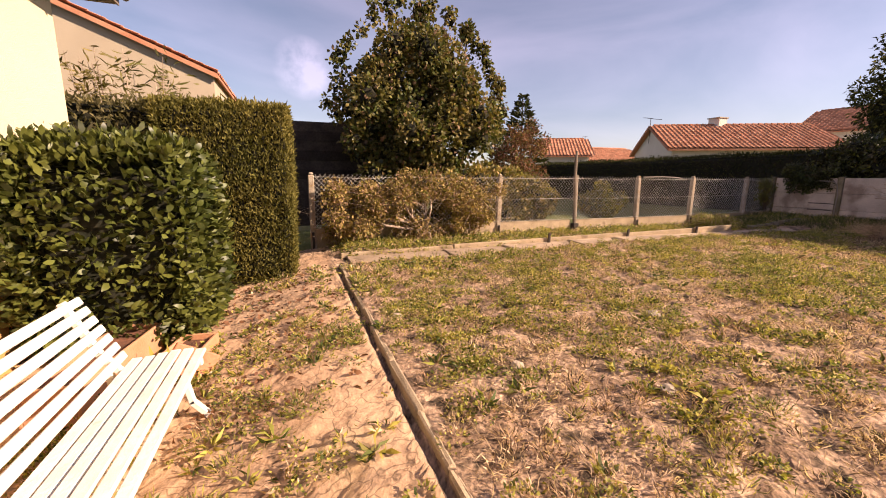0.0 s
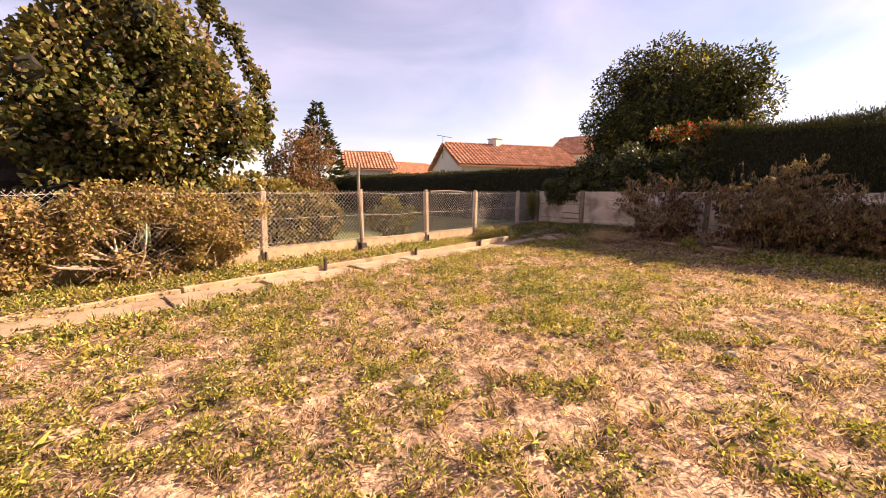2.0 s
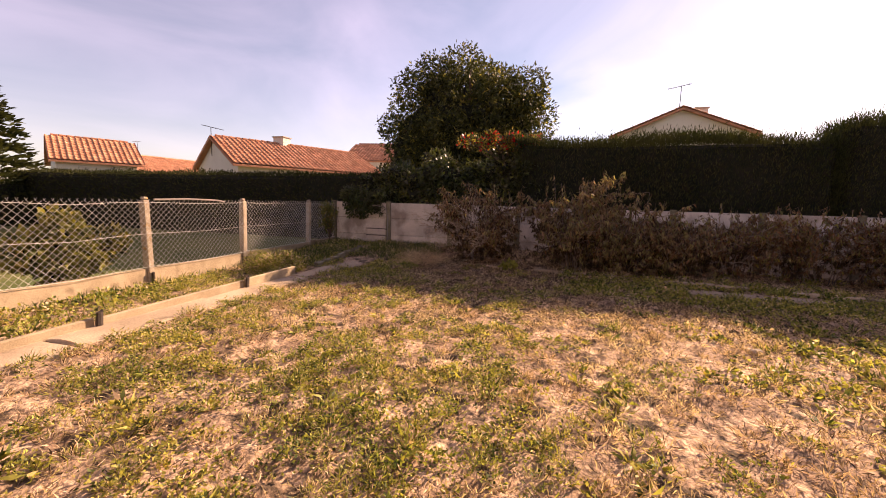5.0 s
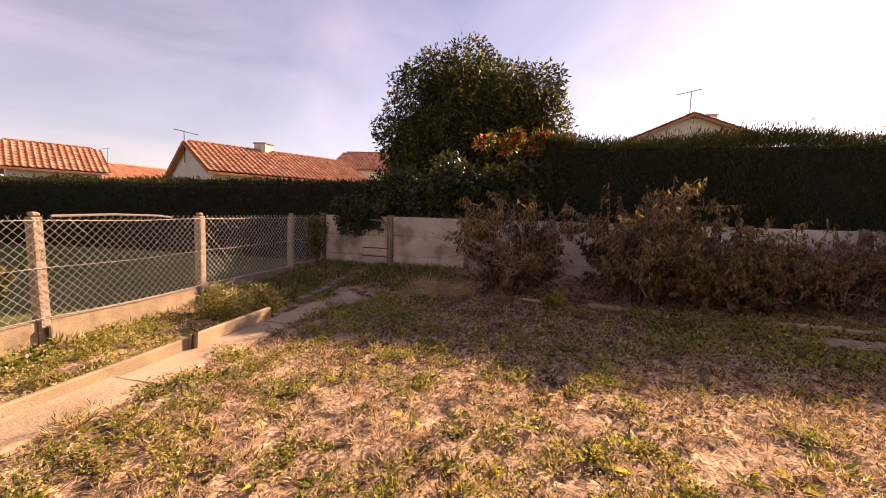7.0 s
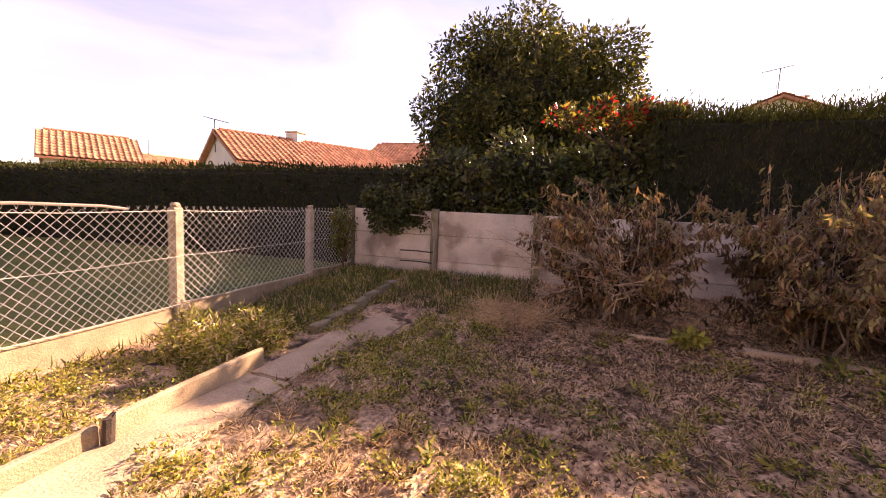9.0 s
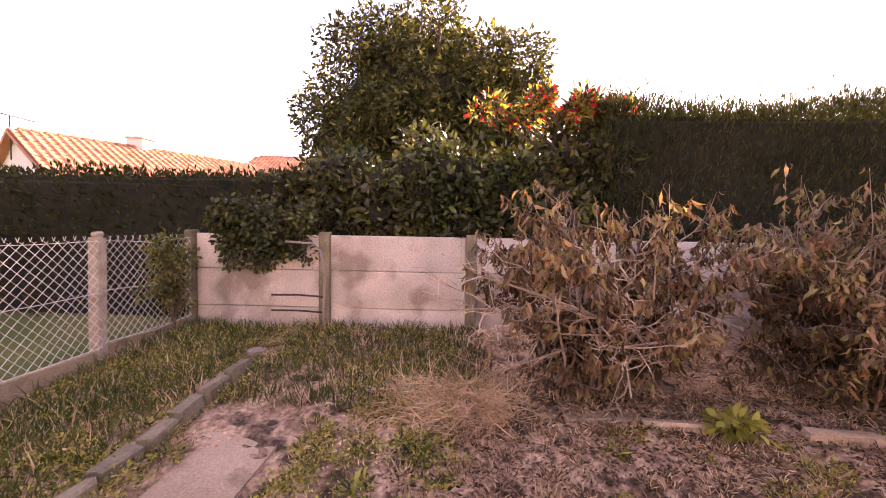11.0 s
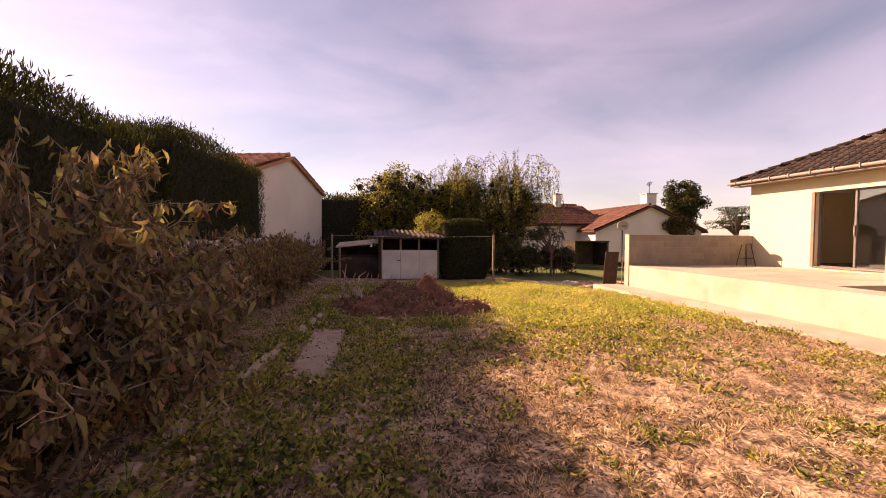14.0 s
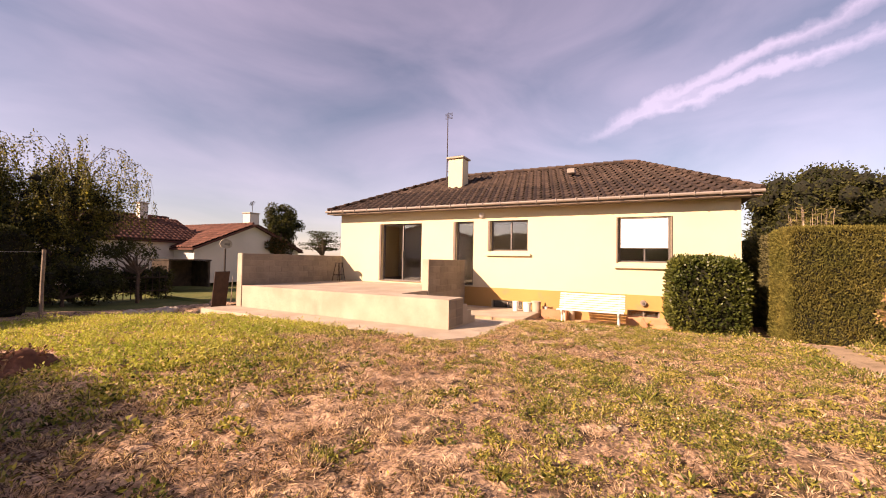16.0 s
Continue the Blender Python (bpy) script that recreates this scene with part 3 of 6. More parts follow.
boxed("roof_vent", (-0.72, 2.80, 4.80), (-0.36, 3.08, 4.98), M["gutter"], roof, "small pale roof vent", bevel=0.02)

# chimney and aerial
chimney = part("chimney", (lambda b: (box(b, (-0.85, -2.08, 4.2), (-0.25, -1.42, 5.78), 0.01), b)[1])(bmesh.new()), M["render"], house, "cream rendered chimney stack")
boxed("chimney_cap", (-0.93, -2.15, 5.782), (-0.17, -1.35, 5.86), M["oldcon"], chimney, "dark concrete chimney cap", bevel=0.012)
boxed("chimney_pot", (-0.72, -1.95, 5.862), (-0.38, -1.55, 5.93), M["iron"], chimney, bevel=0.01)
aerial = thing("tv_aerial", "thin metal television aerial on the chimney", "aerial", (-0.35, -2.2, 4.75))
bm = bmesh.new()
tube(bm, [(0, 0, 0), (0, 0, 3.1)], 0.022, 0.018, 6)
part("mast", bm, M["iron"], aerial)
bm = bmesh.new()
for i in range(5):
    tube(bm, [(-0.16 + i * 0.02, -0.17, 2.88 + i * 0.05), (-0.16 + i * 0.02, 0.17, 2.88 + i * 0.05)], 0.008, 0.008, 4)
tube(bm, [(-0.1, -0.15, 2.85), (-0.1, -0.15, 3.12)], 0.008, 0.008, 4)
tube(bm, [(-0.1, 0.15, 2.85), (-0.1, 0.15, 3.12)], 0.008, 0.008, 4)
part("reflector", bm, M["iron"], aerial)
bm = bmesh.new()
tube(bm, [(0, 0, 0.55), (0.1, 0.12, 0.5)], 0.015, 0.015, 5)
tube(bm, [(0, 0, 0.95), (0.1, 0.12, 1.0)], 0.015, 0.015, 5)
part("bracket", bm, M["iron"], aerial)


def frame_bars(name, parent, x, y0, y1, z0, z1, w, d, material, mullions=()):
    """A window or door frame with mullions, one mesh a bar."""
    bars = [(y0, y0 + w, z0, z1), (y1 - w, y1, z0, z1), (y0 + w, y1 - w, z0, z0 + w), (y0 + w, y1 - w, z1 - w, z1)]
    bars += [(m - w / 2, m + w / 2, z0 + w, z1 - w) for m in mullions]
    for a, b, c, e in bars:
        boxed(name, (x - d, a + 0.0015, c + 0.0015), (x, b - 0.0015, e - 0.0015), material, parent, bevel=0.004)


def pane(parent, x, y0, y1, z0, z1):
    g = boxed("pane", (x - 0.012, y0, z0), (x, y1, z1), M["glass"], parent, bevel=0)
    g.visible_shadow = False
    return g


# sliding door, half open
y0, y1, z0, z1 = OPENINGS["door_1"]
d = tagged(new("door_1"), "grey aluminium sliding door, left leaf slid open", "door", kind="structure")
frame_bars("door_frame", d, FX - 0.10, y0, y1, z0, z1, 0.055, 0.09, M["alu"], [(y0 + y1) / 2 + 0.02])
pane(d, FX - 0.14, (y0 + y1) / 2 + 0.05, y1 - 0.06, z0 + 0.06, z1 - 0.06)
boxed("door_handle", (FX - 0.098, (y0 + y1) / 2 - 0.0, 1.55), (FX - 0.06, (y0 + y1) / 2 + 0.03, 1.85), M["gutter"], d)
boxed("shutter", (FX + 0.004, y0 - 0.10, z0 + 0.0), (FX + 0.05, y0 - 0.004, z1), M["taupe"], d, "folded taupe shutter")
boxed("sill", (FX - 0.14, y0 + 0.002, z0 - 0.004), (FX + 0.06, y1 - 0.002, z0 + 0.02), M["gutter"], d)
y0, y1, z0, z1 = OPENINGS["door_2"]
d = tagged(new("door_2"), "narrow glazed grey door", "door", kind="structure")
frame_bars("door_frame", d, FX - 0.10, y0, y1, z0, z1, 0.06, 0.07, M["alu"])
pane(d, FX - 0.13, y0 + 0.06, y1 - 0.06, z0 + 0.06, z1 - 0.06)
boxed("shutter", (FX + 0.004, y0 - 0.10, z0), (FX + 0.045, y0 - 0.004, z1), M["taupe"], d, "folded taupe shutter")
boxed("door_handle", (FX - 0.098, y0 + 0.08, 1.62), (FX - 0.05, y0 + 0.20, 1.65), M["gutter"], d)
y0, y1, z0, z1 = OPENINGS["window_1"]
d = tagged(new("window_1"), "grey framed two-leaf window with taupe reveal", "window", kind="structure")
frame_bars("window_frame", d, FX - 0.12, y0, y1, z0, z1, 0.05, 0.07, M["alu"], [(y0 + y1) / 2 + 0.05])
pane(d, FX - 0.15, y0 + 0.05, (y0 + y1) / 2 + 0.02, z0 + 0.05, z1 - 0.05)
pane(d, FX - 0.15, (y0 + y1) / 2 + 0.08, y1 - 0.05, z0 + 0.05, z1 - 0.05)
boxed("shutter", (FX + 0.004, y0 - 0.09, z0), (FX + 0.045, y0 - 0.004, z1), M["taupe"], d, "folded taupe shutter")
boxed("window_sill", (FX + 0.002, y0 - 0.14, z0 - 0.17), (FX + 0.09, y1 + 0.11, z0 - 0.09), M["render"], d, "cream stone sill")
y0, y1, z0, z1 = OPENINGS["window_2"]
d = tagged(new("window_2"), "window with its white roller shutter mostly lowered", "window", kind="structure")
frame_bars("window_frame", d, FX - 0.12, y0, y1, z0, z1, 0.05, 0.07, M["alu"], [(y0 + y1) / 2 + 0.02])
pane(d, FX - 0.15, y0 + 0.05, y1 - 0.05, z0 + 0.05, z1 - 0.05)
n = 16
for i in range(n):
    za = z0 + 0.42 + i * (z1 - z0 - 0.42) / n
    boxed("slat", (FX - 0.10, y0 + 0.06, za + 0.002), (FX - 0.085, y1 - 0.06, za + (z1 - z0 - 0.42) / n - 0.001), M["shutter"], d, bevel=0.004)
boxed("shutter_guide", (FX - 0.115, y0 + 0.002, z0), (FX - 0.06, y0 + 0.055, z1), M["taupe"], d)
boxed("shutter_guide", (FX - 0.115, y1 - 0.055, z0), (FX - 0.06, y1 - 0.002, z1), M["alu"], d)
boxed("shutter", (FX + 0.004, y0 - 0.05, z0 - 0.02), (FX + 0.03, y0 - 0.004, z1), M["taupe"], d)
boxed("shutter", (FX + 0.004, y1 + 0.004, z0 - 0.02), (FX + 0.03, y1 + 0.04, z1), M["taupe"], d)
boxed("window_sill", (FX + 0.002, y0 - 0.10, z0 - 0.18), (FX + 0.09, y1 + 0.11, z0 - 0.10), M["render"], d, "cream stone sill")
for key in ("window_3", "window_4"):
    y0, y1, z0, z1 = OPENINGS[key]
    d = tagged(new(key), "low cellar window with a grey frame", "window", kind="structure")
    frame_bars("window_frame", d, FX - 0.10, y0, y1, z0, z1, 0.035, 0.05, M["gutter"], [(y0 + y1) / 2])
    pane(d, FX - 0.13, y0 + 0.03, y1 - 0.03, z0 + 0.03, z1 - 0.03)
    boxed("backing", (FX - 0.236, y0 + 0.001, z0 + 0.001), (FX - 0.225, y1 - 0.001, z1 - 0.001), M["dark_in"], d, bevel=0)

lamp = thing("wall_lamp", "round white bulkhead lamp on the cream wall", "lamp", (FX, 0.34, 3.06))
bm = bmesh.new()
tube(bm, [(0, 0, 0), (0.05, 0, 0)], 0.10, 0.10, 16)
part("base", bm, M["pot"], lamp)
bm = bmesh.new()
bmesh.ops.create_uvsphere(bm, u_segments=16, v_segments=10, radius=0.09, matrix=Matrix.Translation((0.06, 0, 0)))
part("globe", bm, M["shutter"], lamp)
vent = thing("wall_vent", "round pale vent cover on the plinth", "vent", (FX, 5.38, 0.34))
bm = bmesh.new()
tube(bm, [(0, 0, 0), (0.10, 0, 0)], 0.085, 0.075, 14)
part("cover", bm, M["gutter"], vent)
bm = bmesh.new()
tube(bm, [(0.1, 0, 0), (0.13, 0, 0)], 0.035, 0.03, 10)
part("nozzle", bm, M["alu"], vent)


# ---- terrace ----
def prism(bm, lower, upper):
    a = [bm.verts.new(p) for p in lower]
    b = [bm.verts.new(p) for p in upper]
    n = len(a)
    bm.faces.new(a[::-1]), bm.faces.new(b)
    for i in range(n):
        bm.faces.new((a[i], a[(i + 1) % n], b[(i + 1) % n], b[i]))


def ter_z(y):
    return 0.56 + 0.002 * (y + 5.95)


terrace = tagged(new("terrace"), "raised pale concrete terrace with bare block edges", "terrace", kind="structure")
bm = bmesh.new()
plan = [(FX + 0.003, -5.95), (6.57, -5.95), (6.735, -0.282), (FX + 0.003, -0.282)]
prism(bm, [(x, y, -0.4) for x, y in plan], [(x, y, ter_z(y)) for x, y in plan])
part("terrace_slab", bm, M["slab"], terrace, "pale rendered concrete slab")
bm = bmesh.new()
plan = [(6.02, -0.280), (6.737, -0.280), (6.785, 1.50), (6.02, 1.50)]
prism(bm, [(x, y, -0.4) for x, y in plan], [(x, y, ter_z(y)) for x, y in plan])
part("landing", bm, M["slab"], terrace, "concrete landing beside the steps")
for i in range(3):
    boxed("step", (6.018 - 0.26 * (i + 1), -0.278, -0.4), (6.018 - 0.26 * i - 0.002, 1.50, 0.40 - 0.165 * i), M["slab"], terrace, bevel=0.012)
for i in range(2):
    for j in range(3):
        boxed("block", (6.03 + i * 0.375, 1.502, -0.06 + j * 0.2), (6.395 + i * 0.375, 1.512, 0.135 + j * 0.2), M["block"], terrace, bevel=0.004)
apron = boxed("pavement", (FX + 0.004, -0.276, -0.42), (5.236, 2.5, -0.085), M["slab"], None, "pale concrete apron at the foot of the terrace", bevel=0.01)
tagged(apron, category="pavement", kind="structure")
bm = bmesh.new()
plan = [(6.60, -6.3), (7.5, -6.4), (7.8, 1.9), (7.1, 2.45), (5.24, 2.5), (5.24, 1.515), (6.80, 1.515)]
prism(bm, [(x, y, -0.4) for x, y in plan], [(x, y, -0.095) for x, y in plan])
strip = part("pavement", bm, M["slab"], None, "pale concrete strip round the terrace")
tagged(strip, category="pavement", kind="structure")


def block_mesh(l, h, t):
    bm = bmesh.new()
    box(bm, (0.004, 0, 0.004), (l - 0.004, t, h - 0.004), 0.006)
    me = bpy.data.meshes.new("block")
    bm.to_mesh(me)
    bm.free()
    me.materials.append(M["block"])
    return me


def block_wall(name, label, x0, x1, y, z0, rows, thick):
    """A block wall running along x, with staggered blocks over a mortar core."""
    w = tagged(new(name), label, "wall", kind="structure")
    boxed("mortar", (x0, y - thick + 0.006, z0 - 0.5), (x1 - 0.006, y - 0.006, z0 + rows * 0.2 - 0.006), M["mortar"], w, bevel=0)
    boxed("capping", (x0, y - thick + 0.004, z0 + rows * 0.2 - 0.004), (x1 - 0.003, y - 0.003, z0 + rows * 0.2 + 0.008), M["slab"], w, bevel=0.003)
    full, half = block_mesh(0.5, 0.2, thick), block_mesh(0.25, 0.2, thick)
    for r in range(rows):
        x = x1
        first = True
        while x > x0 + 0.05:
            me, l = (half, 0.25) if (first and r % 2) else (full, 0.5)
            if x - l < x0 - 0.01:
                me, l = half, 0.25
                if x - l < x0 - 0.01:
                    break
            ob = new("block", me)
            ob.matrix_basis = pose(x - l, y - thick, z0 + r * 0.2)
            ob.parent = w
            x -= l
            first = False


block_wall("wall_terrace_end", "bare grey concrete block wall on the terrace", FX + 0.01, 6.56, -5.852, 0.56, 5, 0.20)
boxed("wall_terrace_pier", (6.562, -6.05, -0.4), (6.60, -5.83, 1.575), M["slab"], None, "pale rendered end of the block wall", bevel=0.006)["kind"] = "structure"
block_wall("wall_steps", "bare block wall beside the steps", FX + 0.01, 4.57, -0.262, 0.48, 5, 0.20)
boxed("wall_steps_pier", (4.572, -0.47, 0.40), (4.61, -0.25, 1.49), M["slab"], None, "pale rendered end of the block wall", bevel=0.006)["kind"] = "structure"


# ---- fence, kerb and boundary wall ----
def kerb_y(x):
    return 8.86 - 0.022 * (x - 5.0)


kerb_label = "weathered concrete edging board set on edge"
kerb_x = [4.86, 6.90, 8.93, 10.92, 12.94, 14.16]
for a, b in zip(kerb_x, kerb_x[1:]):
    bm = bmesh.new()
    box(bm, (a + 0.012, -0.025, -0.2), (b - 0.012, 0.025, 0.205 + 0.01 * math.sin(a)), 0.012)
    for v in bm.verts:
        v.co.z += 0.018 * (v.co.x - 12.9)
        v.co.y += kerb_y(v.co.x) - 0.06 + 0.01 * noise.noise(Vector((v.co.x, 0, 0)))
    tagged(part("kerb", bm, M["kerb"]), kerb_label, "kerb", "kerb boards along the bed", "structure")
for x in kerb_x[2:5]:
    bm = bmesh.new()
    r = bmesh.ops.create_cone(bm, cap_ends=True, segments=8, radius1=0.038, radius2=0.034, depth=0.5)
    for v in bm.verts:
        v.co.y *= 0.6
        v.co.z += 0.03 + (0.02 if v.co.x > 0 else 0.0)
    peg = part("peg", bm, M["iron"])
    peg.matrix_basis = pose(x, kerb_y(x) - 0.112, -0.045, 3, 2, 0)
    tagged(peg, "dark wooden peg holding the kerb boards", "peg", "kerb pegs")
rng = np.random.default_rng(21)
x = 4.95
while x < 14.9:
    l = rng.uniform(1.1, 1.9)
    bm = bmesh.new()
    box(bm, (x + 0.006, 8.16 + rng.uniform(-0.03, 0.03), -0.2), (min(x + l, 15.2) - 0.006, kerb_y(x) - 0.10, float(ground_z(x + l / 2, 8.3)) + rng.uniform(0.022, 0.036)), 0.014)
    bmesh.ops.subdivide_edges(bm, edges=bm.edges[:], cuts=2)
    for v in bm.verts:
        v.co += Vector(rng.normal(0, 0.006, 3))
    tagged(part("path_slab", bm, M["strip"]), "worn pinkish concrete strip at the kerb's foot", "paving", "concrete strip at the kerb", "structure")
    x += l
# broken edging further on, and the far slab
for i in range(6):
    x0 = 15.15 + i * 0.30
    bm = bmesh.new()
    box(bm, (-0.14, -0.05, -0.15), (0.14, 0.05, 0.09), 0.015)
    for v in bm.verts:
        v.co += Vector(rng.normal(0, 0.008, 3))
    s = part("edging_stone", bm, M["moss"])
    s.matrix_basis = pose(x0, 8.72 + rng.uniform(-0.02, 0.02), float(ground_z(x0, 8.6)) + 0.02, rng.uniform(-8, 8), 0, rng.uniform(-6, 6))
    tagged(s, "broken mossy concrete edging stone", "edging stone", "edging stones")
for a, b, c, e in ((14.95, 16.2, 7.95, 8.45), (15.1, 15.52, 0.0, 2.0)):
    bm = bmesh.new()
    box(bm, (a, c, -0.2), (b, e, float(ground_z((a + b) / 2, (c + e) / 2)) + 0.018), 0.015)
    bmesh.ops.subdivide_edges(bm, edges=bm.edges[:], cuts=3)
    for v in bm.verts:
        v.co += Vector(rng.normal(0, 0.01, 3))
    tagged(part("path_slab", bm, M["strip"]), "worn concrete path slab half grown over", "paving", "", "structure")
for i in range(14):
    if i % 4 == 2:
        continue
    y = 5.8 - i * 0.52
    bm = bmesh.new()
    box(bm, (-0.05, -0.25, -0.15), (0.05, 0.25, 0.065), 0.015)
    for v in bm.verts:
        v.co += Vector(rng.normal(0, 0.008, 3))
    s = part("edging_stone", bm, M["strip"])
    s.matrix_basis = pose(16.2 - 0.045 * i, y, float(ground_z(15.9, y)) + 0.0, 0, rng.uniform(-6, 6), rng.uniform(-4, 4))
    tagged(s, "mossy concrete edging stone at the shrub bed", "edging stone", "edging stones")
# narrow edging between path and lawn
y = 0.6
while y < 8.2:
    l = rng.uniform(0.45, 0.8)
    bm = bmesh.new()
    box(bm, (-0.022, 0.004, -0.2), (0.022, l - 0.004, 0.04), 0.01)
    for v in bm.verts:
        v.co += Vector(rng.normal(0, 0.005, 3))
    s = part("edging_strip", bm, M["kerb"])
    s.matrix_basis = pose(4.79 + rng.uniform(-0.01, 0.01), y, -0.055, 0, rng.uniform(-4, 4), rng.uniform(-1, 1))
    tagged(s, "thin crumbling concrete edging beside the path", "edging stone", "path edging")
    y += l

FY = 10.05
post_x = [4.5, 6.5, 8.52, 10.58, 12.62, 14.55, 16.75]


def concrete_post(x, y, z0, top, group, lean=0.0):
    bm = bmesh.new()
    box(bm, (-0.052, -0.052, -0.4), (0.052, 0.052, top - z0 - 0.05), 0.012)
    box(bm, (-0.04, -0.04, top - z0 - 0.052), (0.04, 0.04, top - z0), 0.018)
    for v in bm.verts:
        v.co += Vector(rng.normal(0, 0.0025, 3))
    p = part("fence_post", bm, M["lichen"])
    p.matrix_basis = pose(x, y, z0, lean, lean * 0.6, 0)
    return tagged(p, "lichen-spotted square concrete fence post", "fence post", group)


for i, x in enumerate(post_x):
    if i != 3:
        p = concrete_post(x, FY, 0.12, 1.40, "wire fence posts", [0.6, -0.8, 1.0, 0, -0.7, 0.5, 0.8][i])
        boxed("foot", (-0.022, -0.095, -0.25), (0.022, -0.056, 0.15), M["iron"], p, "dark iron stake at the post's foot", 0.012)
pole = thing("leaning_pole", "tall weathered grey pole tied to the fence", "pole", (10.58, FY - 0.04, 0.1))
bm = bmesh.new()
tube(bm, [(0.05, -0.02, -0.2), (0.02, 0, 0.5), (-0.02, 0, 1.2), (0.0, 0.02, 1.86)], 0.05, 0.03, 8)
part("shaft", bm, M["wood_grey"], pole)
bm = bmesh.new()
tube(bm, [(0.07, 0.03, -0.2), (0.05, 0.03, 1.3)], 0.045, 0.042, 8)
part("stake", bm, M["lichen"], pole)
boxed("foot", (-0.03, -0.07, -0.2), (0.13, 0.06, 0.14), M["iron"], pole, "dark iron ground socket", 0.015)

for a, b in zip(post_x, post_x[1:] + [17.95]):
    z0 = 0.12 + 0.05 * ease((a - 13) / 4)
    bm = bmesh.new()
    box(bm, (a + 0.055, FY - 0.022, -0.2), (b - 0.055, FY + 0.022, z0 + 0.205), 0.01)
    tagged(part("gravel_board", bm, M["kerb"]), "low concrete board under the wire mesh", "board", "boards under the fence", "structure")
    lo, hi, pitch = z0 + 0.215, 1.33, 0.085
    mesh = thing("fence_mesh", "galvanised chain-link mesh between concrete posts", "fence", ((a + b) / 2, FY - 0.055, lo), "chain-link panels")
    w, hgt = b - a - 0.02, hi - lo
    bm = bmesh.new()
    n = int((w + hgt) / pitch) + 1
    for k in range(-int(hgt / pitch) - 1, n):
        for s in (1, -1):
            p, q = k * pitch, k * pitch + hgt
            p0, q0 = max(p, 0.0), min(q, w)
            if q0 - p0 < 0.02:
                continue
            za, zb = p0 - p, q0 - p
            xa, xb = (p0, q0) if s > 0 else (w - p0, w - q0)
            sag = 0.015 * math.sin(k * 0.7)
            tube(bm, [(xa - w / 2, 0.002 * s, za), ((xa + xb) / 2 - w / 2, 0.002 * s + sag, (za + zb) / 2), (xb - w / 2, 0.002 * s, zb)], 0.0027, 0.0027, 3)
    for k in range(int(w / pitch)):
        for s in (1, -1):
            tube(bm, [(k * pitch - w / 2, 0, hgt), (k * pitch + s * 0.012 - w / 2, 0, hgt + 0.035)], 0.0024, 0.0024, 3)
    part("wire_mesh", bm, M["wire"], mesh)
    for zz, r in ((hgt - 0.01, 0.0035), (hgt * 0.52, 0.0035), (0.02, 0.003)):
        bm = bmesh.new()
        tube(bm, [(-w / 2, -0.004, zz), (-w / 4, -0.004, zz - 0.012), (0, -0.004, zz - 0.02 + 0.02 * math.sin(a)), (w / 4, -0.004, zz - 0.01), (w / 2, -0.004, zz)], r, r, 4)
        part("straining_wire", bm, M["wire"], mesh)
rail = thing("fence_rail", "pale bent metal rod along the fence top", "rod", (13.5, FY - 0.07, 1.37))
bm = bmesh.new()
tube(bm, [(-0.8, 0, -0.01), (-0.2, 0, 0.005), (0.35, 0, -0.01), (0.55, 0.0, -0.035)], 0.014, 0.012, 6)
part("rod", bm, M["gutter"], rail)

WX = 18.0
wall_posts = [10.02] + [8.40 - 1.71 * i for i in range(11)]
for y in wall_posts:
    bm = bmesh.new()
    box(bm, (-0.075, -0.06, -0.4), (0.055, 0.06, 1.23), 0.012)
    for v in bm.verts:
        v.co += Vector(rng.normal(0, 0.003, 3))
    p = part("wall_post", bm, M["moss"])
    p.matrix_basis = pose(WX, y, 0.18)
    tagged(p, "grey concrete post of the panel wall", "wall post", "posts of the panel wall", "structure")
for a, b in zip(wall_posts, wall_posts[1:]):
    w = tagged(new("wall_panel"), "weathered cream concrete panel wall with stained boards", "wall", "concrete wall panels", "structure")
    for z0, z1 in ((-0.10, 0.512), (0.518, 0.955), (0.961, 1.375)):
        bm = bmesh.new()
        box(bm, (WX - 0.022, b + 0.061, z0), (WX + 0.022, a - 0.061, z1), 0.008)
        part("panel", bm, M["panel"], w)

corner = thing("bent_pipe", "thin bent metal pipe stuck by the wall", "pipe", (17.75, 8.35, 0.2))
bm = bmesh.new()
tube(bm, [(0, 0, 0), (0.0, -0.02, 0.75), (0.0, 0.03, 1.0), (0.05, 0.12, 1.08), (0.05, 0.45, 1.1)], 0.013, 0.013, 6)
part("pipe", bm, M["gutter"], corner)
for zz in (0.48, 0.30):
    bm = bmesh.new()
    tube(bm, [(0.03, 0.0, zz), (0.06, 0.30, zz + 0.01), (0.06, 0.62, zz + 0.005)], 0.012, 0.012, 6)
    part("rail", bm, M["iron"], corner, "dark thin cross rail")


# ---- foliage builders ----
def hedge(name, label, faces_of, material, n, size, core, rng_seed, fuzz=0.05, up=0.6, top_fuzz=0.0, category="hedge", aspect=0.34, corner=0.0):
    """A clipped hedge: small sprays over the faces of a box, around a core painted as inner shade."""
    r = np.random.default_rng(rng_seed)
    (x0, y0, z0), (x1, y1, z1) = faces_of
    area = np.array([(y1 - y0) * (z1 - z0)] * 2 + [(x1 - x0) * (z1 - z0)] * 2 + [(x1 - x0) * (y1 - y0)])
    area[4] *= 2.2 if top_fuzz else 1.0
    k = r.choice(5, n, p=area / area.sum())
    u, v = r.uniform(0, 1, n), r.uniform(0, 1, n)
    P, N = np.zeros((n, 3)), np.zeros((n, 3))
    for face, (ax, sgn) in enumerate(((0, -1), (0, 1), (1, -1), (1, 1), (2, 1))):
        s = k == face
        lo, hi = np.array([x0, y0, z0]), np.array([x1, y1, z1])
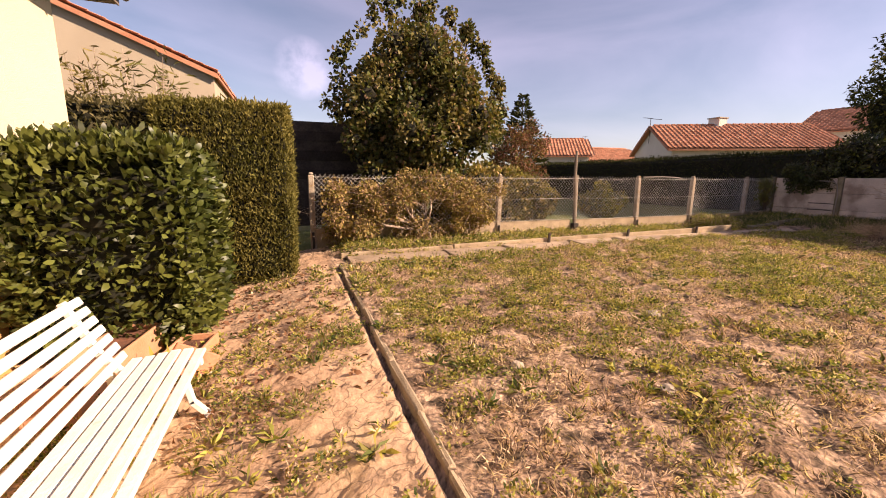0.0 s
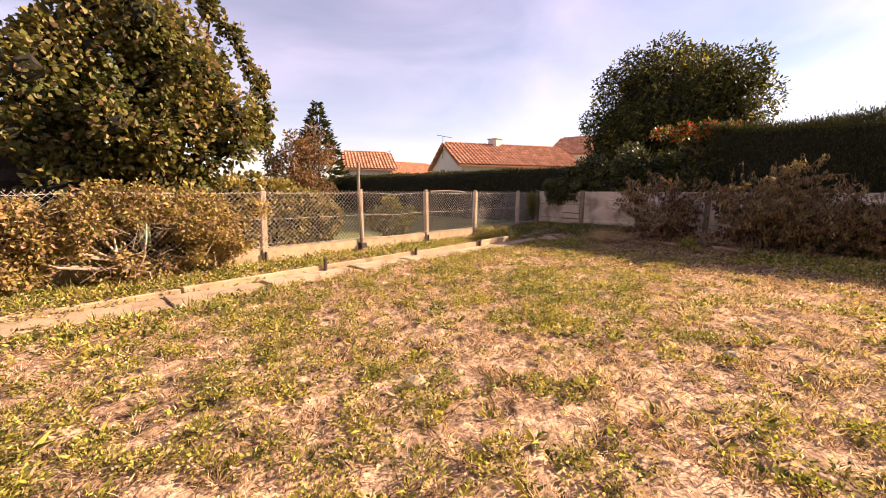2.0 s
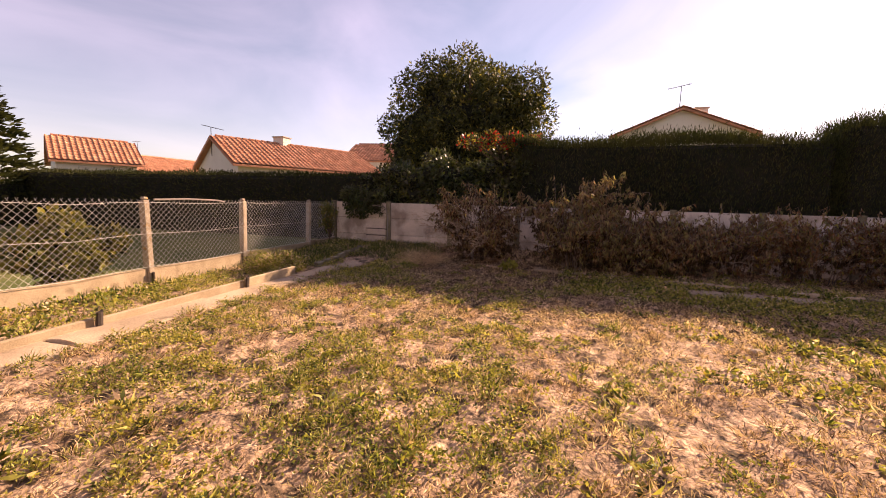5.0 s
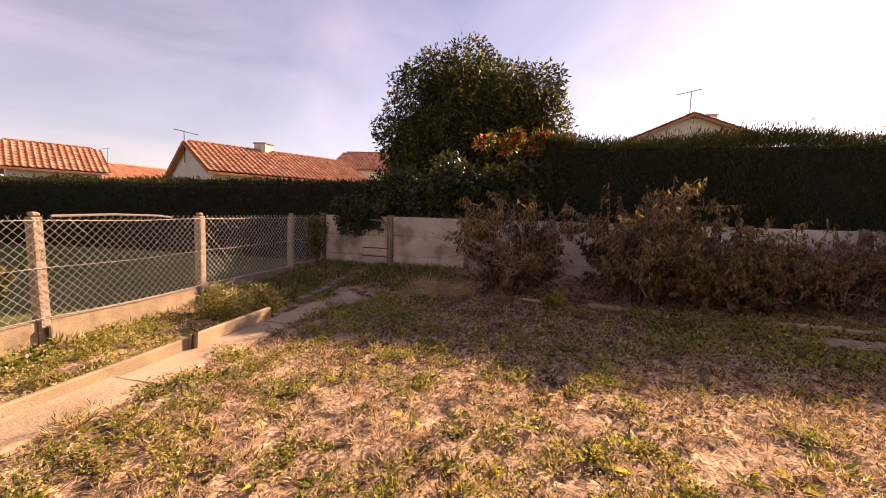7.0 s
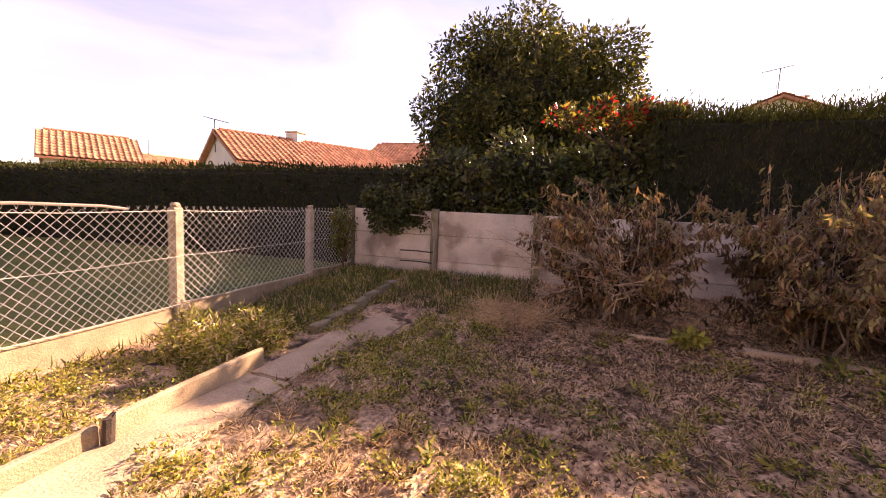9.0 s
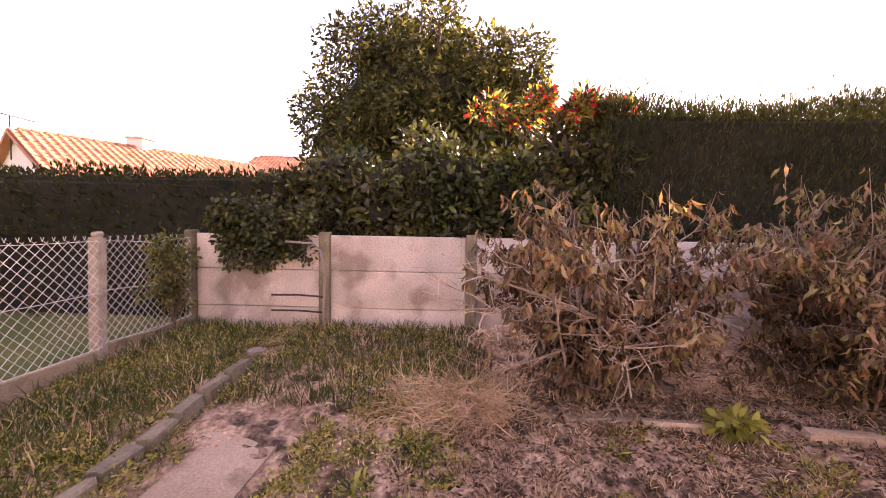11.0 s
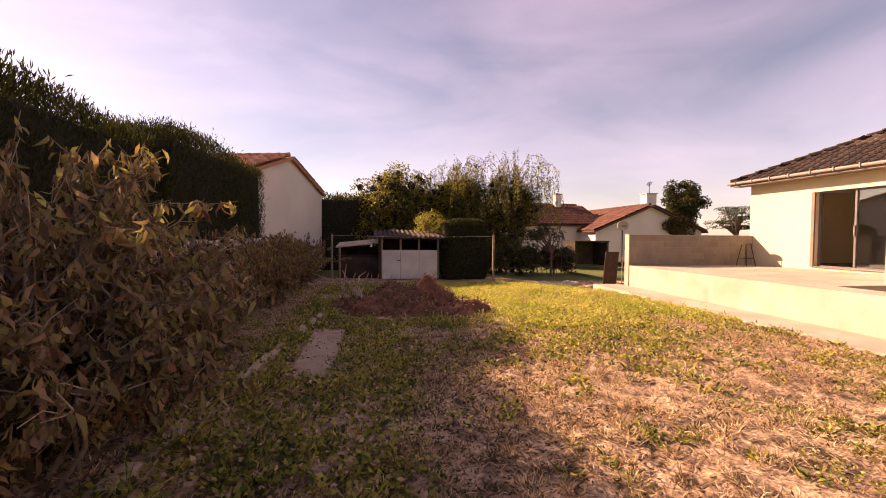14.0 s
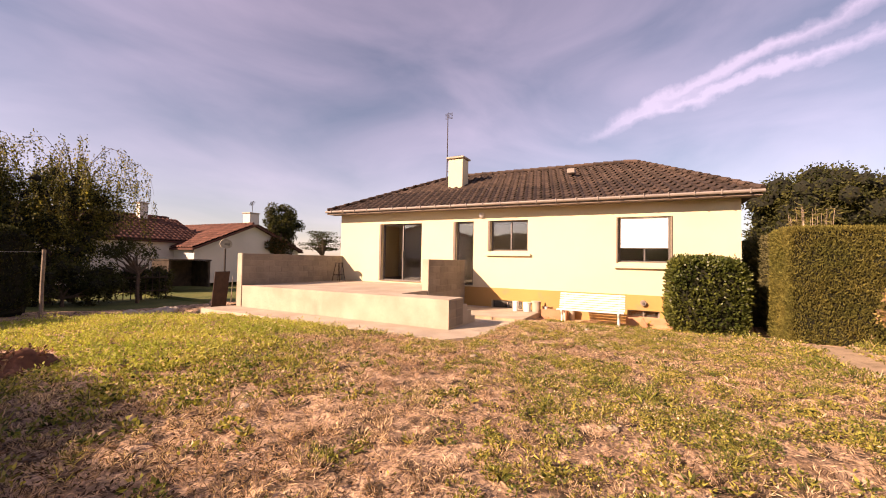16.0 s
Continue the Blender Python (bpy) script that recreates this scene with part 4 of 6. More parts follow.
        q = lo + (hi - lo) * np.stack([u, v, v] if ax != 2 else [u, v, v], 1)
        if ax == 0:
            q = np.stack([np.full(n, x1 if sgn > 0 else x0), y0 + (y1 - y0) * u, z0 + (z1 - z0) * v], 1)
        elif ax == 1:
            q = np.stack([x0 + (x1 - x0) * u, np.full(n, y1 if sgn > 0 else y0), z0 + (z1 - z0) * v], 1)
        else:
            q = np.stack([x0 + (x1 - x0) * u, y0 + (y1 - y0) * v, np.full(n, z1)], 1)
        P[s] = q[s]
        N[s, ax] = sgn
    wave = np.sin(P[:, 0] * 2.1 + P[:, 2] * 1.7) * np.sin(P[:, 1] * 1.9 + 1.0)
    P = P + N * (wave * fuzz * 0.8 + r.normal(0, fuzz, n) - fuzz)[:, None]
    if top_fuzz:
        t = (N[:, 2] > 0.5) | (P[:, 2] > z1 - 0.15)
        P[t, 2] += np.abs(r.normal(0, top_fuzz, t.sum())) + 0.08 * np.sin(P[t, 1] * 1.3)
    d = N * (1 - up * 0.5)
    d[:, 2] += up
    if corner:
        c = (np.array([x0, y0, z0]) + np.array([x1, y1, z1])) / 2
        hs = (np.array([x1, y1, z1]) - np.array([x0, y0, z0])) / 2
        q = (P - c) / hs
        far = np.maximum(np.sum(np.abs(q) ** 4, 1) ** 0.25, 1e-6)
        P = c + hs * q * (np.minimum(1.0, 1.0 / far) * corner + (1 - corner))[:, None]
    v6, f = leaf_arrays(P, d, size, size * aspect, r, 0.2, 0.55, aspect < 0.4)
    e = thing(name, label, category, ((x0 + x1) / 2, (y0 + y1) / 2, z0))
    off = np.array([(x0 + x1) / 2, (y0 + y1) / 2, z0])
    raw("foliage", v6 - off, f, material, e)
    # added core: blocks the view through, its colour stands for inner shade
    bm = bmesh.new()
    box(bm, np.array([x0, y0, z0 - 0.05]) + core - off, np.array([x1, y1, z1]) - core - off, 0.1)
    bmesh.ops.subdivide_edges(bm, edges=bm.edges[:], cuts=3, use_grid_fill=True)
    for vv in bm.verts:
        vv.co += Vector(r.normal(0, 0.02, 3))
    part("heart", bm, M["core"], e, "near-black solid core painted as the shade inside the hedge")
    return e


def bushy(name, label, category, blobs, n, leaf, width, materials, seed, at, trunk=None, spread=0.7, curl=0.25, droop=0.0, shell=0.55, shares=None, trunk_mat=None, group="", heart=0.0, lite=False, heart_blobs=None):
    """A tree or shrub: tapering limbs and a crown of single leaves over lumps."""
    r = np.random.default_rng(seed)
    P, D = blob_points(r, blobs, n, shell)
    D = D + np.array([0, 0, -droop])
    mats = materials if isinstance(materials, list) else [materials]
    which = r.choice(len(mats), n, p=shares)
    chunks = []
    off = np.array(at, dtype=float)
    for i in range(len(mats)):
        s = which == i
        if s.any():
            v, f = leaf_arrays(P[s] - off, D[s], leaf, width, r, curl, spread, lite)
            chunks.append((v, f, i))
    e = thing(name, label, category, at, group)
    V, F, S = merge(chunks)
    raw("crown", V, F, mats, e, slots=S)
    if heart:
        # near-black lumps added behind the leaves as the crown's inner shade
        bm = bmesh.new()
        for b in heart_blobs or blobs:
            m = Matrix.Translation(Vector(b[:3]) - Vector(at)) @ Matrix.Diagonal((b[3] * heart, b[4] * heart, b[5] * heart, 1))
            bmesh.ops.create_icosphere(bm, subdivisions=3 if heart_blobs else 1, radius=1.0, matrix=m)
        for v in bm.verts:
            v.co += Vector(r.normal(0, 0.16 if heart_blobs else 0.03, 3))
        tagged(part("heart", bm, M["core"], e, "near-black lumps painted as the shade inside the crown"), kind="stuff")
    bm = bmesh.new()
    base = Vector((0, 0, -0.15))
    fork, r0, sides = trunk or (0.4, 0.08, 6)
    tube(bm, [base, Vector((0.02, 0.01, fork * 0.5)), Vector((0, 0, fork))], r0 * 1.25, r0, sides + 2)
    pick = [blobs[i] for i in r.choice(len(blobs), min(len(blobs), 14), replace=False)]
    limbs(bm, r, (0, 0, fork), [Vector(b[:3]) - Vector(at) for b in pick], r0 * 0.75, sides)
    part("trunk", bm, trunk_mat or M["bark"], e)
    return e


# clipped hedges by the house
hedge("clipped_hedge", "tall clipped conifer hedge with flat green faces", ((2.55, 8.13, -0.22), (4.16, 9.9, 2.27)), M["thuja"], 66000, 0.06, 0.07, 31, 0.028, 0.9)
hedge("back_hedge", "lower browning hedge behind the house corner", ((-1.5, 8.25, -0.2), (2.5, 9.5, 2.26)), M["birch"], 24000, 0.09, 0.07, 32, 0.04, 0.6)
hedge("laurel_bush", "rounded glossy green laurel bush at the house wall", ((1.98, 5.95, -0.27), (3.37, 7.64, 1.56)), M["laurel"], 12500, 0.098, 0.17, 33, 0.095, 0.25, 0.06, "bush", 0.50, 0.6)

# spiky pale shrub over the hedge
r8 = np.random.default_rng(8)
spiky = thing("bamboo_clump", "sparse pale bamboo stems rising over the hedge", "bamboo", (2.25, 9.0, -0.2))
bm = bmesh.new()
P, D = [], []
for i in range(30):
    tip = Vector((r8.uniform(-0.7, 0.5), r8.uniform(-0.3, 0.3), r8.uniform(2.55, 3.2)))
    tube(bm, [(tip.x * 0.3, tip.y * 0.3, 0), (tip.x * 0.7, tip.y * 0.7, 1.4), tip], 0.012, 0.004, 4)
    for k in range(24):
        f = r8.uniform(0.72, 1.0)
        P.append([tip.x * (0.3 + 0.7 * f) + r8.normal(0, 0.05), tip.y * f + r8.normal(0, 0.05), tip.z * f])
        D.append([r8.normal(), r8.normal(), r8.normal(0.2, 0.4)])
part("stems", bm, M["dry_twig"], spiky)
v, f = leaf_arrays(np.array(P), np.array(D), 0.17, 0.026, r8, 0.3, 0.3)
raw("leaves", v, f, M["hazel"], spiky)

# hazel tree and shrubs beyond the wire fence
r9 = np.random.default_rng(9)
blobs = lumps(r9, (7.25, 11.85, 3.0), (2.05, 1.35, 2.15), 90, 0.42) + lumps(r9, (7.4, 11.8, 2.0), (2.2, 1.3, 1.3), 34, 0.40) + [(7.25 + r9.uniform(1.95, 2.3) * math.cos(q), 11.85, 3.0 + r9.uniform(2.1, 2.5) * math.sin(q), 0.13, 0.2, 0.17) for q in [r9.uniform(-0.3, 3.4) for _ in range(60)]]
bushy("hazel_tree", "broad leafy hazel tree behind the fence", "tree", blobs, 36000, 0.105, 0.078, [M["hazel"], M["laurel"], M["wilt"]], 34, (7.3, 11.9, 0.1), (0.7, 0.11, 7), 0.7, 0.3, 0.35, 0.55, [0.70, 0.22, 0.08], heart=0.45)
blobs = lumps(r9, (10.95, 13.3, 1.75), (1.25, 1.0, 1.40), 60, 0.26)
bushy("russet_shrub", "tall thin russet shrub with bare stems", "shrub", blobs, 7000, 0.085, 0.052, [M["russet"], M["hazel"]], 35, (10.9, 13.3, 0.1), (0.25, 0.06, 6), 0.8, 0.3, 0.2, 0.3, [0.72, 0.28])
blobs = lumps(r9, (8.75, 10.6, 0.80), (1.75, 0.35, 0.72), 70, 0.25) + lumps(r9, (7.0, 10.7, 0.7), (1.2, 0.45, 0.7), 26, 0.26) + lumps(r9, (10.0, 11.2, 0.7), (0.8, 0.5, 0.65), 26, 0.22)
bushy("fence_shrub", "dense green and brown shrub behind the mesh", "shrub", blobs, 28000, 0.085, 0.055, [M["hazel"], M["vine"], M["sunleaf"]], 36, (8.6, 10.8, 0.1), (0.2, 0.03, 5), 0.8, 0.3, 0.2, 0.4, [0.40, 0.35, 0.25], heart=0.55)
blobs = lumps(r9, (6.7, 9.68, 0.75), (2.0, 0.42, 0.85), 70, 0.19) + lumps(r9, (5.1, 9.6, 0.6), (0.85, 0.5, 0.6), 22, 0.22)
bushy("dry_creeper", "tangle of dry brown creeper over the fence", "creeper", blobs, 19000, 0.066, 0.034, [M["vine"], M["wilt"], M["sunleaf"]], 37, (6.6, 9.65, 0.1), (0.15, 0.03, 5), 0.9, 0.4, 0.3, 0.25, [0.5, 0.3, 0.2], M["dry_twig"])
bm = bmesh.new()
for i in range(90):
    a = Vector((r9.uniform(4.5, 8.2), r9.uniform(9.3, 9.95), r9.uniform(0.1, 0.9)))
    d1 = Vector((r9.normal(0, 0.4), r9.normal(0, 0.1), r9.uniform(0.0, 0.55)))
    tube(bm, [a, a + d1 * 0.6 + Vector((0, 0, 0.08)), a + d1 * 0.9 + Vector((r9.normal(0, 0.12), 0.02, -0.02)), a + d1 * 1.1 + Vector((r9.normal(0, 0.16), 0, -0.16))], 0.004, 0.002, 4)
tangle = part("runner_tangle", bm, M["dry_twig"], bpy.data.objects["dry_creeper"], "thin bare creeper runners")
tangle.location = (-6.6, -9.65, -0.1)
tagged(tangle, "thin bare creeper runners", kind="stuff")
blobs = [(11.75, 10.4, 0.85, 0.26, 0.24, 0.40), (12.0, 10.4, 0.62, 0.34, 0.22, 0.26), (11.45, 10.45, 0.7, 0.32, 0.22, 0.26), (12.3, 10.4, 0.75, 0.24, 0.2, 0.2), (11.7, 10.4, 0.4, 0.25, 0.2, 0.25)]
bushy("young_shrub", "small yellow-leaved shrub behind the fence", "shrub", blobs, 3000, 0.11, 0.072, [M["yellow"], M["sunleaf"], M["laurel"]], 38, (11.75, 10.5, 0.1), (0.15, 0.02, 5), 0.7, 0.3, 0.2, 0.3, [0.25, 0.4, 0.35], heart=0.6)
blobs = lumps(r9, (14.35, 9.1, 0.24), (0.62, 0.40, 0.17), 24, 0.15)
bushy("kerb_plant", "low spreading plant growing over the kerb end", "plant", blobs, 5200, 0.06, 0.014, [M["yellow"], M["bright_grass"], M["straw"]], 39, (14.4, 9.2, 0.14), (0.05, 0.01, 4), 0.8, 0.3, 0.0, 0.5, [0.45, 0.3, 0.25])

blobs = lumps(np.random.default_rng(5), (18.0, 9.15, 1.42), (0.2, 0.78, 0.46), 80, 0.13)
bushy("corner_ivy", "dark trailing ivy hanging over the wall corner", "ivy", blobs, 7000, 0.07, 0.04, [M["photinia"], M["laurel"]], 40, (17.99, 9.2, 1.15), (0.05, 0.012, 5), 0.7, 0.3, 0.6, 0.5, [0.6, 0.4])
blobs = lumps(np.random.default_rng(6), (17.45, 9.93, 0.95), (0.42, 0.06, 0.45), 26, 0.12)
bushy("mesh_climber", "thin olive climber grown into the wire mesh", "climber", blobs, 1100, 0.06, 0.035, [M["hazel"], M["yellow"], M["deep_grass"]], 46, (17.5, 9.9, 0.2), (0.25, 0.015, 5), 0.8, 0.3, 0.3, 0.3, [0.4, 0.2, 0.4])

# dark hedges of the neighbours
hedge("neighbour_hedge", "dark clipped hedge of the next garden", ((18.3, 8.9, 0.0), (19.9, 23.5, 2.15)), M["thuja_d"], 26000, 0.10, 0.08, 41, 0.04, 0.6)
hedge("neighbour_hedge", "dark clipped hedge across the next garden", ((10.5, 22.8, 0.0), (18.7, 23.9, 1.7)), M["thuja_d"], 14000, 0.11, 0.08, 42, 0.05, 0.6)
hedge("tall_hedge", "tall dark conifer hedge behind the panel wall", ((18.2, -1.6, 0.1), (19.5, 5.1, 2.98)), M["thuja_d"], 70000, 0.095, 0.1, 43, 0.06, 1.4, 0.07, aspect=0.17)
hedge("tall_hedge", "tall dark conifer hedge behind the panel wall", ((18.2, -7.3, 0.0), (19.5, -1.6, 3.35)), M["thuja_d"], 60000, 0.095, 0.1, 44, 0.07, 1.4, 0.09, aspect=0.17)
r10 = np.random.default_rng(10)
blobs = lumps(r10, (18.75, 7.0, 1.8), (0.55, 2.9, 0.82), 125, 0.32) + lumps(r10, (18.85, 5.1, 2.4), (0.4, 0.75, 0.5), 24, 0.26)
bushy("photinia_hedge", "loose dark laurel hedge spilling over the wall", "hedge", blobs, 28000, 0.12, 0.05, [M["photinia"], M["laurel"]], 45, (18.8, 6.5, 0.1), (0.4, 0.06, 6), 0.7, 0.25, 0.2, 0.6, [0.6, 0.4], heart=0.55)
blobs = lumps(r10, (18.75, 5.55, 2.95), (0.45, 1.35, 0.32), 34, 0.15, -0.3)
bushy("red_shrub", "photinia shoots with bright red young leaves", "shrub", blobs, 2600, 0.10, 0.045, [M["red"], M["photinia"], M["yellow"]], 47, (18.75, 5.35, 0.1), (2.2, 0.04, 5), 0.7, 0.25, -0.4, 0.4, [0.13, 0.45, 0.42])
blobs = lumps(r10, (24.9, 7.9, 4.25), (3.2, 3.7, 3.15), 230, 0.66, -0.8) + [(24.9, 7.9, 4.1, 2.3, 2.7, 2.1)]
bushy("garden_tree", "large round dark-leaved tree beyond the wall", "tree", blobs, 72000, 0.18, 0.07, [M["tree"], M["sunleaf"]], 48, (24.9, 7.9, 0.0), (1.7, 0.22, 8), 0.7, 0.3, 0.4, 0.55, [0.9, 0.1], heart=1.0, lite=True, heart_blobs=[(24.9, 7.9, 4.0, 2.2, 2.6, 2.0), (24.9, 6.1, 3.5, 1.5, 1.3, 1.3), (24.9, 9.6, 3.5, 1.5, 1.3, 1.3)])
blobs = lumps(np.random.default_rng(15), (27.0, 2.75, 3.1), (1.0, 1.2, 1.1), 26, 0.38)
bushy("distant_tree", "small rounded tree beyond the tall hedge", "tree", blobs, 4000, 0.14, 0.07, [M["tree"], M["yellow"]], 50, (27.0, 2.75, 0.0), (1.5, 0.1, 6), 0.7, 0.3, 0.3, 0.5, [0.8, 0.2], heart=0.5, lite=True)
blobs = lumps(r10, (24.5, 10.9, 2.3), (1.6, 0.9, 0.5), 14, 0.4)
bushy("dark_bush", "dark bush rising over the far hedge", "bush", blobs, 2500, 0.12, 0.05, M["thuja_d"], 49, (24.5, 10.9, 0.0), (0.5, 0.08, 6), 0.7, 0.2, -0.3, 0.5)


def conifer(name, label, x, y, z, height, radius, n, seed, material):
    r = np.random.default_rng(seed)
    t = r.uniform(0, 1, n) ** 0.6
    tier = np.clip(np.floor(t * 12) / 12 + r.normal(0, 0.016, n), 0, 1)
    a = r.uniform(0, 2 * math.pi, n)
    rad = radius * (tier + 0.06) * r.uniform(0.3, 1.0, n)
    P = np.stack([np.cos(a) * rad, np.sin(a) * rad, height * (1 - tier) - rad * 0.15 + r.normal(0, 0.04, n)], 1)
    D = np.stack([np.cos(a), np.sin(a), np.full(n, 0.25)], 1)
    v, f = leaf_arrays(P, D, 0.32, 0.10, r, 0.2, 0.3)
    e = thing(name, label, "conifer", (x, y, z))
    raw("crown", v, f, material, e)
    bm = bmesh.new()
    tube(bm, [(0, 0, -0.2), (0, 0, height * 0.98)], 0.14, 0.02, 8)
    part("trunk", bm, M["bark"], e)


conifer("spruce", "small dark layered spruce in the far garden", 17.9, 24.6, 0.0, 6.3, 2.5, 4600, 51, M["thuja_d"])


# ---- dying shrubs on the boundary ----
def bent(bm, r, a, b, r0, r1, sides=6, kink=0.05, lift=0.0):
    """A crooked limb from a to b; returns its points."""
    pts = [a]
    for f in (0.28, 0.55, 0.8):
        pts.append(a.lerp(b, f) + Vector(r.normal(0, kink, 3)) + Vector((0, 0, lift * math.sin(math.pi * f))))
    pts.append(b)
    for p in pts[1:]:
        p.z = max(p.z, 0.04)
    tube(bm, pts, r0, r1, sides)
    return pts


def on_line(pts, f):
    k = min(int(f * (len(pts) - 1)), len(pts) - 2)
    return pts[k].lerp(pts[k + 1], f * (len(pts) - 1) - k)


def dying_shrub(name, label, at, radii, top, stems, seed, mats, shares, leaf=0.09, thick=0.015, share=1.6):
    """Crooked pale limbs, forked twice, with long withered leaves hanging in clusters from the twigs."""
    r = np.random.default_rng(seed)
    e = thing(name, label, "shrub", at, "withered shrubs")
    bm = bmesh.new()
    P = []
    for i in range(stems):
        a = 2 * math.pi * (i + r.uniform(-0.3, 0.3)) / stems
        rr = r.uniform(0.35, 0.95)
        tip = Vector((math.cos(a) * radii[0] * rr, math.sin(a) * radii[1] * rr, top * r.uniform(0.55, 0.98) * (1.05 - 0.36 * rr)))
        base = Vector((tip.x * 0.15 + r.normal(0, 0.07), tip.y * 0.25 + r.normal(0, 0.1), -0.1))
        main = bent(bm, r, base, tip, thick * r.uniform(0.8, 1.2), 0.005, 7, 0.07, 0.12)
        for k in range(9):
            o = on_line(main, r.uniform(0.10, 0.97))
            out = Vector((o.x, o.y, 0)).normalized() if o.xy.length > 0.01 else Vector((1, 0, 0))
            d = out * r.uniform(0.05, 0.35) + Vector((r.normal(0, 0.17), r.normal(0, 0.17), r.uniform(-0.05, 0.34)))
            side = bent(bm, r, o, o + d, 0.008, 0.003, 5, 0.03, 0.03)
            for j in range(5):
                q = on_line(side, r.uniform(0.2, 1.0))
                d2 = d * 0.3 + Vector((r.normal(0, 0.10), r.normal(0, 0.10), r.uniform(-0.06, 0.16)))
                w = q + d2
                tube(bm, [q, q.lerp(w, 0.5) + Vector(r.normal(0, 0.015, 3)), w], 0.004, 0.0018, 4)
                for n in range(int(r.integers(4, 11) * share)):
                    P.append(tuple(q.lerp(w, r.uniform(0.2, 1.05)) + Vector(r.normal(0, 0.012, 3))))
            for n in range(int(5 * share)):
                P.append(tuple(on_line(side, r.uniform(0.3, 1.0))))
    for i in range(stems):
        o = Vector((r.normal(0, 0.33) * radii[0], r.normal(0, 0.36) * radii[1], top * r.uniform(0.55, 0.72)))
        w = o + Vector((r.normal(0, 0.06), r.normal(0, 0.06), top * r.uniform(0.16, 0.34)))
        P += [tuple(o.lerp(w, f) + Vector(r.normal(0, 0.018, 3))) for f in r.uniform(0.15, 1.02, 16)]
        tube(bm, [o - Vector((0, 0, 0.3)), o, w], 0.006, 0.002, 5)
    part("branchwork", bm, M["twig"], e)
    C = np.array(P)
    n = len(C)
    C[:, 2] = np.maximum(C[:, 2], 0.16)
    D = r.normal(0, 0.28, (n, 3)) + np.array([0, 0, -1.0])
    D[:, :2] += unit(C[:, :2]) * 0.15
    which = r.choice(len(mats), n, p=shares)
    # low inner leaves take the darkest colour, painting the shade inside the shrub
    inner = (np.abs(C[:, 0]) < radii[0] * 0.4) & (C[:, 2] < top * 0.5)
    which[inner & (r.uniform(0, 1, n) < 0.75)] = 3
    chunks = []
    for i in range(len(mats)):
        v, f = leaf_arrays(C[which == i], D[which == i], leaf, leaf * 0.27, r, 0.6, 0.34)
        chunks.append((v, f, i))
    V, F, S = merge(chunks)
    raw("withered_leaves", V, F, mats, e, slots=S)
    return e


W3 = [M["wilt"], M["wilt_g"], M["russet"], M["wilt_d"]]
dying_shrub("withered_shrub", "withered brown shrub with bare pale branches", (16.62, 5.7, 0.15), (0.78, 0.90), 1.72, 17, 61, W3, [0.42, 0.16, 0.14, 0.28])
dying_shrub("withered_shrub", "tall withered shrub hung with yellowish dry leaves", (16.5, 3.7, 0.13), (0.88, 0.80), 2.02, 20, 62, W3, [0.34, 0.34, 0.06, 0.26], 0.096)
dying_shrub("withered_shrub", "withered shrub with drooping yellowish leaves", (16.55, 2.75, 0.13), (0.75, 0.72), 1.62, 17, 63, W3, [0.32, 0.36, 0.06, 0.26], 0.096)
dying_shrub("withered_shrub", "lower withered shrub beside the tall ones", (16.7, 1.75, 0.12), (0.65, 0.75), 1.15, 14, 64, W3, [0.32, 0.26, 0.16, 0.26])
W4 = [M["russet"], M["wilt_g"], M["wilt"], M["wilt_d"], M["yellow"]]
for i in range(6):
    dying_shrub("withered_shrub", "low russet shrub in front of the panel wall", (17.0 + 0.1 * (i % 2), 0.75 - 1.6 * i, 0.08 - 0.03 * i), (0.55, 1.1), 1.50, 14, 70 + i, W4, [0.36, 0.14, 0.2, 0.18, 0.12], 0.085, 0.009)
r11 = np.random.default_rng(11)
fallen = thing("fallen_branch", "bare pale forked branches sprawling from the withered shrub", "branch", (16.3, 6.1, 0.15))
for i in range(17):
    bm = bmesh.new()
    o = Vector((r11.uniform(0.0, 0.5), r11.uniform(-1.0, -0.2), r11.uniform(0.15, 0.6)))
    w = Vector((r11.uniform(-0.5, 0.25), r11.uniform(-0.5, 0.95), r11.uniform(0.08, 1.15)))
    line = bent(bm, r11, o, w, r11.uniform(0.008, 0.016), 0.005, 6, 0.06, 0.08)
    for k in range(5):
        a = on_line(line, r11.uniform(0.3, 1.0))
        d = (w - o).normalized() * r11.uniform(0.1, 0.3) + Vector(r11.normal(0, 0.13, 3))
        fork = bent(bm, r11, a, a + d, 0.006, 0.003, 5, 0.025)
        for j in range(3):
            q = on_line(fork, r11.uniform(0.3, 1.0))
            tube(bm, [q, q + d * 0.25 + Vector(r11.normal(0, 0.06, 3))], 0.0035, 0.0015, 4)
    part("limb", bm, M["dry_twig"], fallen)
heap = thing("dry_grass_heap", "heap of pale dry grass at the shrub's foot", "dry grass", (16.35, 6.85, 0.12), "", "stuff")
n = 2200
a = r11.uniform(0, 2 * math.pi, n)
rr = np.sqrt(r11.uniform(0, 1, n))
P = np.stack([np.cos(a) * rr * 0.4, np.sin(a) * rr * 0.55, 0.20 * (1 - rr ** 2) * r11.uniform(0.2, 1, n)], 1)
v, f = leaf_arrays(P, np.stack([r11.normal(0, 0.6, n), r11.normal(0.5, 0.8, n), r11.normal(0.0, 0.12, n)], 1), 0.26, 0.007, r11, 0.6, 0.2)
tagged(raw("blades", v, f, M["straw"], heap), kind="stuff")

stump = thing("cut_stump", "pale sawn stump low in the grass", "stump", (17.05, 8.75, 0.2))
bm = bmesh.new()
tube(bm, [(0, 0, -0.1), (0, 0, 0.09)], 0.10, 0.09, 12)
part("wood", bm, M["wood_grey"], stump)
